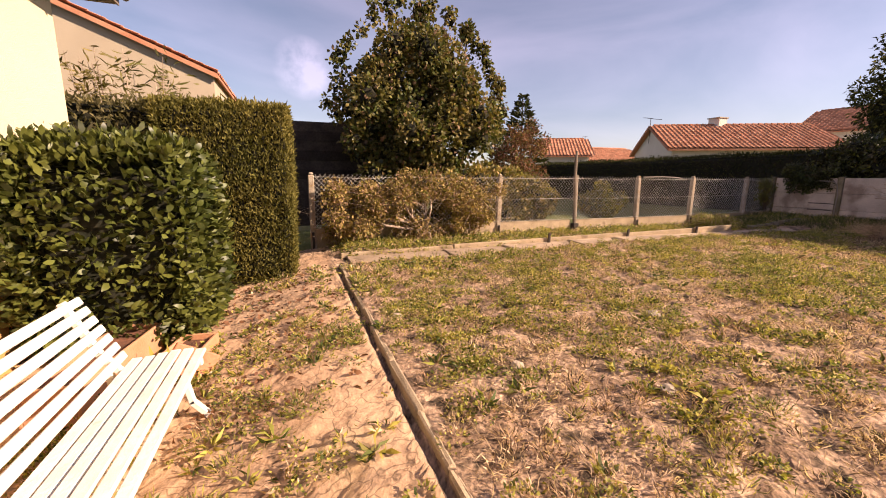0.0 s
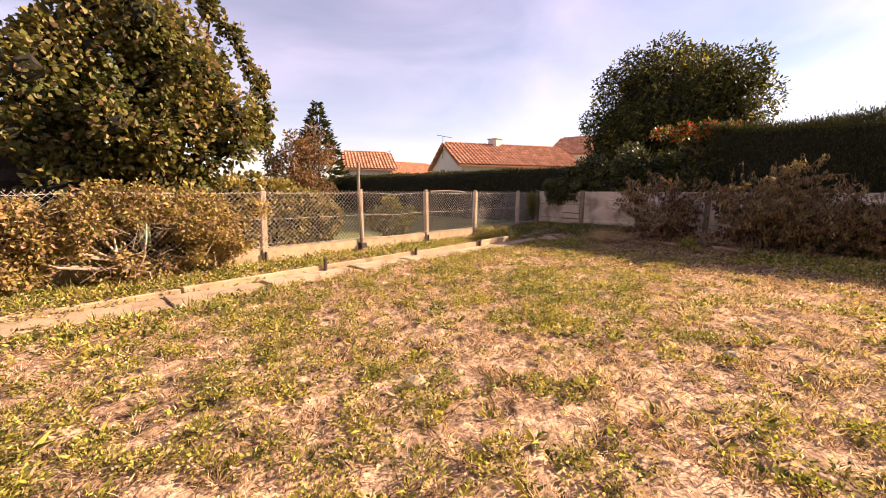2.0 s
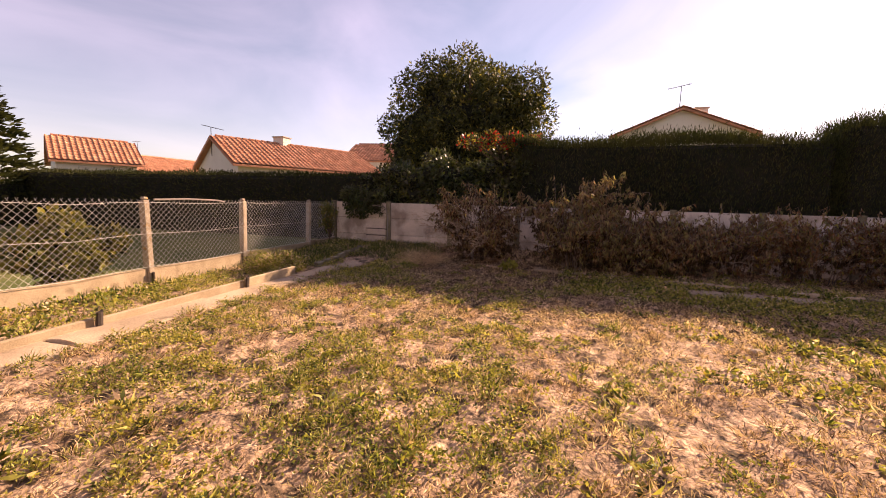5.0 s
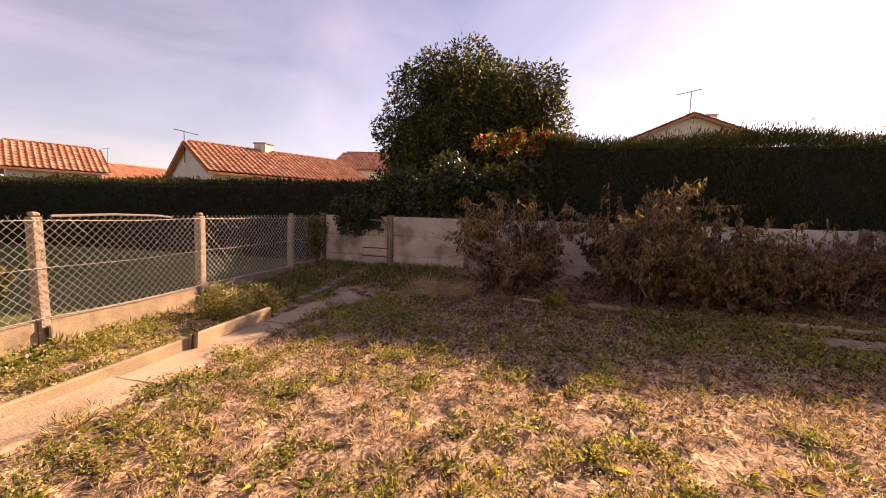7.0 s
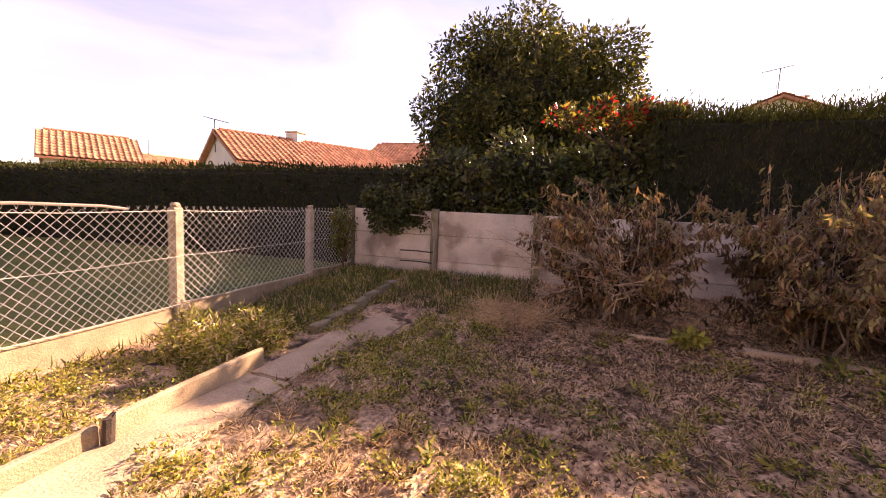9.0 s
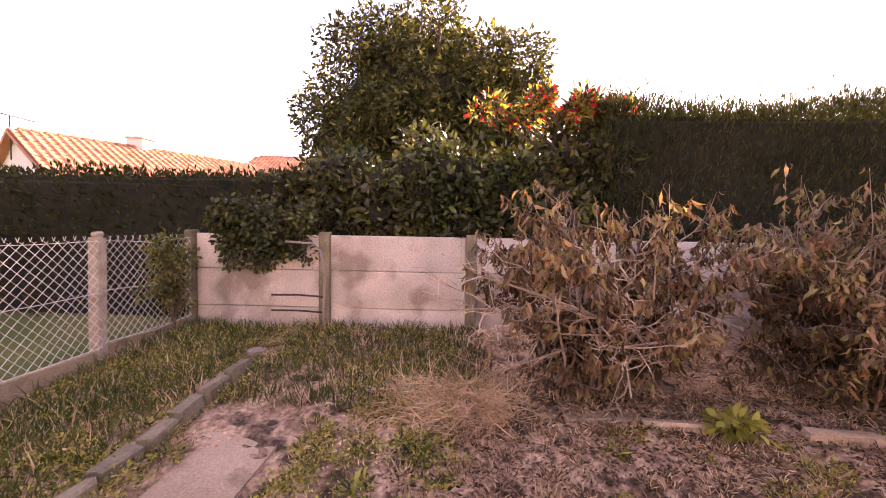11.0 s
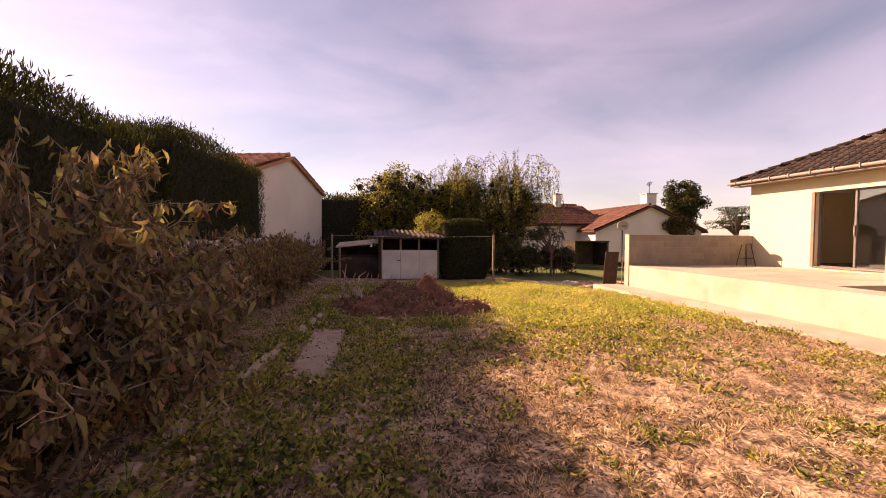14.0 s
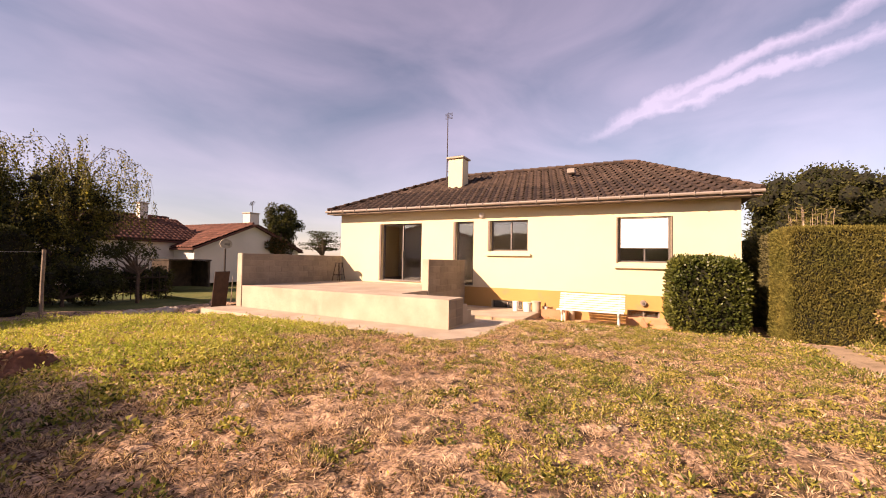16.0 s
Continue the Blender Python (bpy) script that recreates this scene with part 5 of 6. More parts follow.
bushy("green_weed", "small fresh green weed at the shrub's foot", "weed", [(16.05, 4.95, 0.2, 0.16, 0.16, 0.1)], 160, 0.09, 0.045, M["grass"], 64, (16.05, 4.95, 0.1), (0.08, 0.01, 4), 0.6, 0.3, 0.1, 0.2)


# ---- bench, troughs and pots by the house ----
def bench_at(m):
    b = thing("garden_bench", "white-painted slatted garden bench with curved legs", "bench")
    L = 1.72
    for i in range(6):
        x = 0.60 - i * 0.072
        boxed("seat_slat", (x - 0.031, 0, 0.425 + 0.012 * math.sin(i)), (x + 0.031, L, 0.448 + 0.012 * math.sin(i)), M["bench"], b, bevel=0.007)
    for i in range(7):
        z = 0.47 + i * 0.062
        x = 0.175 - i * 0.030
        mm = Matrix.Translation((x, 0, z)) @ pose(0, 0, 0, 0, -25, 0)
        boxed("back_slat", (-0.011, 0, -0.026), (0.011, L, 0.026), M["bench"], b, bevel=0.006, m=mm)
    for y in (0.12, L - 0.16):
        bm = bmesh.new()
        for pts in ([(0.60, 0.40), (0.52, 0.30), (0.55, 0.14), (0.66, 0.0)], [(0.14, 0.40), (0.16, 0.25), (0.10, 0.1), (0.0, 0.0)], [(0.62, 0.405), (0.4, 0.40), (0.2, 0.41), (0.10, 0.55), (-0.03, 0.86)]):
            for (xa, za), (xb, zb) in zip(pts, pts[1:]):
                d = Vector((xb - xa, 0, zb - za))
                mm = Matrix.Translation(((xa + xb) / 2, y + 0.02, (za + zb) / 2)) @ pose(0, 0, 0, 0, -math.degrees(math.atan2(d.z, d.x)), 0)
                box(bm, (-d.length / 2 - 0.012, -0.022, -0.02), (d.length / 2 + 0.012, 0.022, 0.02), 0.006, mm)
        part("leg_frame", bm, M["bench"], b, "curved white cast leg frame")
    b.matrix_basis = m
    return b


bench_at(pose(2.93, 3.23, -0.27))


def trough(x, y, turn, l, w, h, label):
    t = thing("planter_trough", label, "planter", (x, y, -0.28), "clay troughs", turn=turn)
    bm = bmesh.new()
    for lo, hi in (((-l / 2, -w / 2, 0), (l / 2, -w / 2 + 0.025, h)), ((-l / 2, w / 2 - 0.025, 0), (l / 2, w / 2, h)), ((-l / 2, -w / 2 + 0.025, 0), (-l / 2 + 0.025, w / 2 - 0.025, h)), ((l / 2 - 0.025, -w / 2 + 0.025, 0), (l / 2, w / 2 - 0.025, h))):
        box(bm, lo, hi, 0.006)
    part("shell", bm, M["clay"], t)
    boxed("soil", (-l / 2 + 0.025, -w / 2 + 0.025, 0.01), (l / 2 - 0.025, w / 2 - 0.025, h - 0.05), M["earth"], t)
    return t


trough(2.35, 2.95, 90, 0.75, 0.32, 0.30, "terracotta coloured trough beside the bench")
trough(2.75, 5.55, 82, 1.15, 0.34, 0.30, "long terracotta trough in front of the bush")
trough(3.25, 5.75, 80, 0.62, 0.30, 0.17, "small wooden-looking tray on the path")
rs = np.random.default_rng(81)
suc = thing("spiky_plant", "small spiky green and yellow plant by the trough", "plant", (3.12, 5.42, -0.24))
n = 34
a = rs.uniform(0, 2 * math.pi, n)
v, f = leaf_arrays(np.stack([np.cos(a) * 0.02, np.sin(a) * 0.02, np.zeros(n)], 1), np.stack([np.cos(a), np.sin(a), rs.uniform(0.5, 2.0, n)], 1), 0.24, 0.035, rs, 0.2, 0.1)
raw("leaves", v, f, [M["yellow"], M["grass"]], suc, slots=rs.integers(0, 2, len(f)))
tile = thing("loose_tile", "loose terracotta tile leaning on the trough", "tile", (3.3, 5.38, -0.26))
boxed("slab", (-0.17, -0.02, 0), (0.17, 0.02, 0.22), M["terra"], tile, bevel=0.006, m=pose(0, 0, 0.06, 0, 35, 25))


def pot(x, y, r, h, label, material, lid=False):
    p = thing("bucket", label, "bucket", (x, y, -0.086 if y < 2.5 else -0.27), "containers by the wall")
    bm = bmesh.new()
    tube(bm, [(0, 0, 0), (0, 0, h * 0.5), (0, 0, h)], r * 0.86, r, 14)
    part("body", bm, material, p)
    bm = bmesh.new()
    tube(bm, [(0, 0, h * 0.93), (0, 0, h + 0.005)], r * 1.06, r * 1.06, 14)
    part("rim", bm, material, p)
    if lid:
        bm = bmesh.new()
        tube(bm, [(0, 0, h), (0.0, 0, h + 0.05), (0.02, 0, h + 0.12)], 0.035, 0.02, 8)
        part("neck", bm, M["iron"], p, "dark bottle neck")
    return p


pot(2.55, 1.78, 0.10, 0.30, "white plastic jerrycan on the apron", M["pot"])
pot(2.45, 2.12, 0.13, 0.28, "white plastic bucket on the apron", M["pot"])
pot(2.35, 2.38, 0.15, 0.32, "cream plastic bucket on the apron", M["slab"])
pot(2.15, 2.62, 0.09, 0.34, "bottle with a dark neck by the wall", M["pot"], True)
pot(2.15, 3.42, 0.10, 0.34, "pale bottle beside the wall", M["slab"], True)

stool = thing("folding_stool", "dark metal stool standing on the terrace", "stool", (2.6, -5.45, ter_z(-5.45)))
bm = bmesh.new()
bmesh.ops.create_cone(bm, cap_ends=True, segments=14, radius1=0.17, radius2=0.16, depth=0.03, matrix=Matrix.Translation((0, 0, 0.72)))
part("seat", bm, M["iron"], stool)
for sx in (-1, 1):
    for sy in (-1, 1):
        bm = bmesh.new()
        tube(bm, [(sx * 0.17, sy * 0.19, 0.0), (sx * 0.08, sy * 0.09, 0.71)], 0.014, 0.014, 6)
        part("leg", bm, M["iron"], stool)
bm = bmesh.new()
tube(bm, [(-0.13, -0.15, 0.25), (0.13, -0.15, 0.25), (0.13, 0.15, 0.25), (-0.13, 0.15, 0.25), (-0.13, -0.15, 0.25)], 0.010, 0.010, 5)
part("stretcher", bm, M["iron"], stool)

# ---- earth mound ----
def mound():
    r = np.random.default_rng(90)
    e = thing("earth_mound", "heap of reddish dug earth on the lawn", "earth heap", (13.95, -1.9, -0.05))
    n, k = 60, 60
    U, V = np.meshgrid(np.linspace(-1, 1, k), np.linspace(-1, 1, n))
    R = np.sqrt(U ** 2 + V ** 2)
    Z = np.zeros_like(U)
    for j in range(n):
        for i in range(k):
            p = Vector((U[j, i], V[j, i], 0))
            edge = 1 - min(1, R[j, i] * (1 + 0.22 * noise.noise(p * 2.3)))
            Z[j, i] = 0.85 * edge ** 0.75 * (0.72 + 0.75 * noise.noise(p * 2.4 + Vector((3, 1, 0)))) + 0.09 * noise.noise(p * 8) * (edge > 0) - 0.06
    v = np.stack([U * 1.75 - 0.25 * V, V * 1.35, Z + r.normal(0, 0.008, Z.shape)], -1).reshape(-1, 3)
    a = (np.arange(n - 1)[:, None] * k + np.arange(k - 1)[None]).ravel()
    raw("earth", v, np.stack([a, a + 1, a + k + 1, a + k], 1), M["earth"], e)
    top = v[r.integers(0, len(v), 2600)]
    top = top[top[:, 2] > 0.02]
    vv, ff = leaf_arrays(top, r.normal(0, 1, top.shape) + np.array([0, 0, 0.4]), 0.12, 0.03, r, 0.3, 0.5)
    tagged(raw("clod_litter", vv, ff, [M["earth"], M["wilt"]], e, "clods and dry roots", slots=r.integers(0, 2, len(ff))), kind="stuff")


mound()
rootwood = thing("root_pile", "pile of pale dead roots and sticks", "branches", (15.3, -3.1, -0.1))
rr5 = np.random.default_rng(91)
for i in range(26):
    a = Vector(rr5.normal(0, 0.35, 3))
    a.z = abs(a.z) * 0.4
    d1 = Vector(rr5.normal(0, 0.35, 3))
    d1.z = abs(d1.z) * 0.9
    bm = bmesh.new()
    tube(bm, [a, a + d1 * 0.5 + Vector(rr5.normal(0, 0.06, 3)), a + d1], 0.022, 0.008, 5)
    part("stick", bm, M["dry_twig"], rootwood)

# ---- shed and far end ----
shed = thing("garden_shed", "low dark shed with pale sheet doors and tiled roof", "shed", (13.4, -9.6, -0.22))
for i in range(3):
    a = -1.05 + i * 0.72
    dd = boxed("door", (a + 0.008, 0.0, 0.02), (a + 0.712, 0.03, 1.14), M["sheet"], shed, "pale galvanised sheet door", 0.006)
    for q in range(5):
        boxed("rib", (a + 0.10 + q * 0.13, 0.0305, 0.05), (a + 0.115 + q * 0.13, 0.036, 1.10), M["sheet"], dd, bevel=0.002)
boxed("latch", (0.40, 0.0315, 0.72), (0.52, 0.05, 0.76), M["iron"], shed)
for x in (-1.08, -0.33, 0.39, 1.12):
    boxed("post", (x - 0.04, -0.09, 0.0), (x + 0.04, -0.01, 1.58), M["wood_grey"], shed)
boxed("wall", (-1.1, -2.2, 0.0), (1.15, -2.1, 1.9), M["wood_dark"], shed)
boxed("wall", (-1.2, -2.1, 0.0), (-1.1, -0.1, 1.6), M["wood_dark"], shed)
boxed("wall", (1.15, -2.1, 0.0), (1.25, -0.1, 1.6), M["wood_dark"], shed)
bm = bmesh.new()
box(bm, (-1.35, -2.4, 0.0), (1.4, 0.25, 0.03), 0.0, Matrix.Translation((0, 0, 1.62)) @ pose(0, 0, 0, -6, 0, 0))
sr = part("roof", bm, M["wood_dark"], shed)
bm = bmesh.new()
for i in range(15):
    x = -1.30 + i * 0.19
    tube(bm, [(x, 0.27, 1.63), (x, -2.4, 1.91)], 0.075, 0.075, 6)
tagged(part("roof_tiles", bm, M["tile"], sr, "rows of rounded weathered clay tiles"), kind="stuff")
lean = thing("lean_to", "grey lean-to beside the shed", "lean-to", (15.4, -10.2, -0.22))
boxed("wall", (-0.85, -0.04, 0.0), (0.8, 0.04, 0.85), M["wood_dark"], lean)
boxed("shelf", (-0.85, -0.8, 0.86), (0.8, -0.05, 0.90), M["wood_dark"], lean)
bm = bmesh.new()
box(bm, (-0.95, -1.4, 0.0), (0.9, 0.2, 0.05), 0.008, Matrix.Translation((0, 0, 1.32)) @ pose(0, 0, 0, -5, 6, 0))
part("roof", bm, M["oldcon"], lean)
for x in (-0.8, 0.75):
    boxed("post", (x - 0.04, 0.045, 0.0), (x + 0.04, 0.12, 1.3 + (0.06 if x < 0 else -0.07)), M["wood_grey"], lean)
boxed("back", (-0.85, -1.4, 0.0), (0.8, -1.34, 1.2), M["wood_dark"], lean)

for x, y, g in ((16.35, -9.3, -0.2), (10.5, -8.05, -0.2)):
    p = thing("line_post", "thin grey timber post carrying a wire", "post", (x, y, g), "wire posts")
    bm = bmesh.new()
    tube(bm, [(0, 0, -0.2), (0.01, 0, 0.9), (0, 0.01, 1.74)], 0.045, 0.04, 7)
    part("shaft", bm, M["wood_grey"], p)
wire = thing("line_wire", "single slack wire strung between posts", "wire", (13.4, -8.7, 1.5))
bm = bmesh.new()
tube(bm, [(2.95, -0.62, -0.02), (1.5, -0.3, -0.05), (0, 0.0, -0.07), (-1.5, 0.33, -0.05), (-2.9, 0.64, -0.02)], 0.005, 0.005, 4)
part("strand", bm, M["wire"], wire)

hedge("shed_conifer", "clipped dark conifer beside the shed", ((10.25, -10.6, -0.3), (12.2, -9.2, 2.12)), M["thuja_d"], 11000, 0.10, 0.12, 101, 0.07, 0.8, 0.05, "conifer", 0.34, 1.0)
r12 = np.random.default_rng(12)
bushy("golden_conifer", "small golden-green conifer top behind the shed", "conifer", lumps(r12, (12.55, -10.9, 1.85), (0.75, 0.45, 0.5), 18, 0.26), 1800, 0.10, 0.03, [M["yellow"], M["grass"]], 102, (12.5, -10.9, -0.3), (1.4, 0.05, 5), 0.6, 0.2, -0.5, 0.4, [0.5, 0.5])
hedge("far_hedge", "dark tall hedge beside the outbuilding", ((15.5, -15.6, -0.4), (18.3, -14.2, 3.35)), M["thuja_d"], 7000, 0.12, 0.1, 103, 0.07, 0.8, 0.08)
blobs = lumps(r12, (14.0, -15.4, 2.5), (2.9, 1.5, 2.7), 90, 0.6) + lumps(r12, (12.3, -15.3, 2.6), (2.0, 1.3, 2.45), 60, 0.5)
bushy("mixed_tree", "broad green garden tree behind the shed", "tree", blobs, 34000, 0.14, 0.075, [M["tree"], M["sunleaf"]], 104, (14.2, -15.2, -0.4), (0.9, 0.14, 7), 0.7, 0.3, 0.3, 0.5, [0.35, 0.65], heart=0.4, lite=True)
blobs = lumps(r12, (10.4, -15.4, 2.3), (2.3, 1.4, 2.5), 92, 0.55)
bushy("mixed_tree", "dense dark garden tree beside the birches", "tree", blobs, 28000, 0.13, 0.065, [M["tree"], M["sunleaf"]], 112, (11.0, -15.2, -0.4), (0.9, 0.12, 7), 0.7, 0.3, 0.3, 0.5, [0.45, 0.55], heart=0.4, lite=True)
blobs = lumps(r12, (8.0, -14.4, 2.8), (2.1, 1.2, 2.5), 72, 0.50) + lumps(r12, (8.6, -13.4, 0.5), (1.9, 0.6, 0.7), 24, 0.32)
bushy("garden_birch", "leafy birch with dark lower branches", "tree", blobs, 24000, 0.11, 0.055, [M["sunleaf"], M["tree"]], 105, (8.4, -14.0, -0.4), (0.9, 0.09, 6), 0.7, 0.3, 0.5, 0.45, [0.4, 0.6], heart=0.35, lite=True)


def weeping(name, label, at, top, radius, seed):
    """A tree with arching limbs and hanging strings of small leaves."""
    r = np.random.default_rng(seed)
    e = thing(name, label, "tree", at)
    bm = bmesh.new()
    tube(bm, [(0, 0, -0.2), (0.1, 0, top * 0.4), (0.05, 0.05, top * 0.72)], 0.12, 0.03, 8)
    P = []
    for i in range(44):
        a = r.uniform(0, 2 * math.pi)
        s = r.uniform(0.25, 1.0) ** 0.7 * radius
        h = top * (r.uniform(0.55, 0.88) + 0.14 * (1 - s / radius))
        u = Vector((math.cos(a), math.sin(a), 0))
        o = Vector((0.05, 0.05, h * 0.62))
        arc = [o, o + u * s * 0.25 + Vector((0, 0, h * 0.26)), u * s * 0.55 + Vector((0, 0, h)), u * s * 0.85 + Vector((0, 0, h * 0.97)), u * s + Vector((0, 0, h * 0.88)), u * s * 1.06 + Vector((0, 0, h * 0.76))]
        lb = bmesh.new()
        tube(lb, arc, 0.014, 0.003, 5)
        part("limb", lb, M["bark"], e)
        for k in range(17):
            f = r.uniform(0.30, 1.0)
            c = arc[min(int(f * 5), 4)].lerp(arc[min(int(f * 5), 4) + 1], f * 5 - min(int(f * 5), 4)) + Vector(r.normal(0, 0.10, 3))
            sway = Vector((r.normal(0, 0.08), r.normal(0, 0.08), 0))
            ln = r.uniform(0.3, 1.15)
            for j in range(int(ln / 0.055)):
                P.append((c.x + sway.x * j * 0.05 + r.normal(0, 0.035), c.y + sway.y * j * 0.05 + r.normal(0, 0.035), c.z + 0.05 - j * 0.055))
    part("trunk", bm, M["bark"], e)
    P = np.array(P)
    v, f = leaf_arrays(P, r.normal(0, 0.6, P.shape) + np.array([0, 0, -0.9]), 0.095, 0.042, r, 0.3, 0.4)
    raw("crown", v, f, [M["sunleaf"], M["tree"]], e, slots=np.repeat(r.choice(2, len(P), p=[0.55, 0.45]), 4))


weeping("weeping_birch", "weeping birch with hanging pale leaf strings", (7.6, -14.4, -0.4), 6.8, 2.6, 106)
weeping("weeping_birch", "thin weeping birch top against the sky", (10.4, -15.5, -0.4), 7.0, 1.7, 107)
blobs = lumps(r12, (6.6, -12.6, 1.5), (0.9, 0.7, 0.6), 14, 0.26, -0.6)
bushy("apple_tree", "small fruit tree with a bent dark trunk", "tree", blobs, 2000, 0.08, 0.045, M["tree"], 108, (6.3, -12.4, -0.3), (1.0, 0.06, 6), 0.7, 0.3, 0.2, 0.4)
blobs = lumps(r12, (-10.4, -23.6, 4.3), (1.9, 1.3, 1.9), 50, 0.45)
blobs2 = lumps(r12, (5.6, -13.6, 0.35), (1.7, 0.5, 0.75), 30, 0.30)
bushy("garden_shrub", "dark low shrubs along the far garden boundary", "shrub", blobs2, 6000, 0.10, 0.05, M["tree"], 113, (5.6, -13.6, -0.4), (0.3, 0.05, 5), 0.7, 0.3, 0.3, 0.5, heart=0.5, lite=True)
blobs3 = lumps(r12, (8.6, -12.3, 0.3), (2.1, 0.5, 0.8), 34, 0.30)
bushy("garden_shrub", "dark low shrubs under the garden trees", "shrub", blobs3, 6500, 0.10, 0.05, M["tree"], 114, (8.6, -12.3, -0.4), (0.3, 0.05, 5), 0.7, 0.3, 0.3, 0.5, heart=0.5, lite=True)
bushy("distant_tree", "rounded tree behind the neighbouring house", "tree", blobs, 8500, 0.18, 0.09, M["tree"], 109, (-10.3, -23.6, -0.3), (1.4, 0.15, 6), 0.7, 0.3, 0.3, 0.5, heart=0.5)
blobs = [(-17.6 + r12.uniform(-1.0, 1.0) * (2.4 - 0.4 * i), -25.7 + r12.uniform(-1, 1), 2.5 + 0.42 * i, 1.3 - 0.16 * i, 1.2, 0.16) for i in range(5) for _ in range(5)]
bushy("cedar", "flat-tiered dark cedar far behind the houses", "tree", blobs, 5000, 0.16, 0.05, M["thuja_d"], 110, (-17.6, -25.7, -0.3), (2.0, 0.18, 6), 0.6, 0.2, 0.0, 0.4)
blobs = lumps(r12, (-15.0, 14.3, 4.6), (3.4, 3.9, 2.4), 90, 0.8, -0.7)
bushy("oak_tree", "large dark oak behind the house", "tree", blobs, 20000, 0.20, 0.10, M["tree"], 111, (-15.0, 14.3, -0.2), (1.8, 0.3, 8), 0.7, 0.3, 0.3, 0.55, heart=0.7, lite=True)

pickets = thing("picket_fence", "thin dark paling fence under the far trees", "fence", (8.2, -12.9, -0.35))
for i in range(24):
    bm = bmesh.new()
    tube(bm, [(-3.2 + i * 0.26, 0, 0), (-3.2 + i * 0.26 + 0.01, 0, 1.05 + 0.12 * (i % 3))], 0.018, 0.015, 5)
    part("pale", bm, M["wood_dark"], pickets)
for zz in (0.3, 0.85):
    boxed("rail", (-3.25, 0.02, zz), (2.85, 0.05, zz + 0.05), M["wood_dark"], pickets)

blobs = lumps(r12, (-7.0, -19.85, 2.35), (1.5, 0.16, 0.75), 34, 0.26)
bushy("roof_ivy", "dark ivy covering the slope of the white gable", "ivy", blobs, 3200, 0.16, 0.10, [M["tree"], M["russet"]], 115, (-7.0, -19.8, -0.3), (0.3, 0.05, 5), 0.7, 0.3, 0.3, 0.4, [0.7, 0.3], lite=True)

# clutter at the terrace's far corner
bd = thing("leaning_board", "rusty dark sheet leaning by the terrace", "board", (6.55, -7.0, -0.25), turn=12)
boxed("sheet", (-0.30, -0.015, 0.0), (0.30, 0.015, 1.22), M["rust"], bd, bevel=0.004, m=pose(0, 0, 0, -6, 0, 0))
rk = np.random.default_rng(120)
for i in range(16):
    bm = bmesh.new()
    bmesh.ops.create_icosphere(bm, subdivisions=1, radius=1.0)
    s = rk.uniform(0.10, 0.26)
    for v in bm.verts:
        v.co = Vector((v.co.x * s * 1.3, v.co.y * s, v.co.z * s * 0.6)) * rk.uniform(0.8, 1.15)
    o = part("rubble_stone", bm, M["oldcon"])
    x, y = 7.6 + rk.normal(0, 0.5), -8.3 + rk.normal(0, 0.35)
    o.matrix_basis = pose(x, y, float(ground_z(x, y)) + 0.06, 0, 0, rk.uniform(0, 180))
    tagged(o, "pale lump of rubble on the grass", "stone", "rubble heap")
for i in range(5):
    st = thing("garden_tool", "thin upright tool handle stuck by the wall", "tool", (5.9 - 0.28 * i, -7.6 - 0.1 * i, -0.3), "tools by the wall")
    bm = bmesh.new()
    tube(bm, [(0, 0, 0), (0.03 * (i - 2), 0.02, 1.0 + 0.06 * i)], 0.016, 0.013, 5)
    part("handle", bm, M["wood_grey"], st)
    boxed("head", (-0.10, -0.02, 0.0), (0.10, 0.02, 0.05), M["iron"], st)
hoop = thing("basket_hoop", "dark oval backboard on a thin pole", "hoop", (-1.4, -18.4, -0.3))
bm = bmesh.new()
tube(bm, [(0, 0, 0), (0, 0, 2.5)], 0.05, 0.05, 8)
part("pole", bm, M["iron"], hoop)
bm = bmesh.new()
bmesh.ops.create_cone(bm, cap_ends=True, segments=18, radius1=0.42, radius2=0.42, depth=0.05, matrix=Matrix.Translation((0, 0.06, 2.55)) @ Matrix.Diagonal((1, 1, 0.72, 1)) @ pose(0, 0, 0, 90, 0, 0))
part("backboard", bm, M["oldcon"], hoop)
car = thing("carport", "dark open carport beside the neighbour's wall", "carport", (1.3, -17.6, -0.35))
boxed("back", (-1.1, -1.6, 0.0), (1.1, -1.5, 1.5), M["wood_dark"], car)
boxed("roof", (-1.2, -1.7, 1.52), (1.2, 0.2, 1.60), M["wood_dark"], car)
for x in (-1.1, 1.1):
    boxed("post", (x - 0.06, 0.02, 0.0), (x + 0.06, 0.14, 1.52), M["wood_dark"], car)
    boxed("side", (x - 0.05, -1.49, 0.0), (x + 0.05, 0.0, 1.5), M["wood_dark"], car)


# ---- neighbouring houses ----
def gable_house(name, label, a, b, half, eave, ridge, wall, tile, base=-0.3, over=0.3, chim=(), windows=(), singles=0):
    """A gabled house: ridge from a to b (x, y), walls, tiled slopes, verge boards, chimneys."""
    e = thing(name, label, "house", (0, 0, 0), "neighbouring houses")
    A, B = Vector((*a, 0)), Vector((*b, 0))
    u = (B - A).normalized()
    p = Vector((-u.y, u.x, 0))
    bm = bmesh.new()
    ends = []
    for O in (A, B):
        ends.append([bm.verts.new(O + p * half + Vector((0, 0, base))), bm.verts.new(O - p * half + Vector((0, 0, base))), bm.verts.new(O - p * half + Vector((0, 0, eave))), bm.verts.new(O + Vector((0, 0, ridge - 0.06))), bm.verts.new(O + p * half + Vector((0, 0, eave)))])
    bm.faces.new(ends[0]), bm.faces.new(ends[1][::-1])
    for i in range(5):
        j = (i + 1) % 5
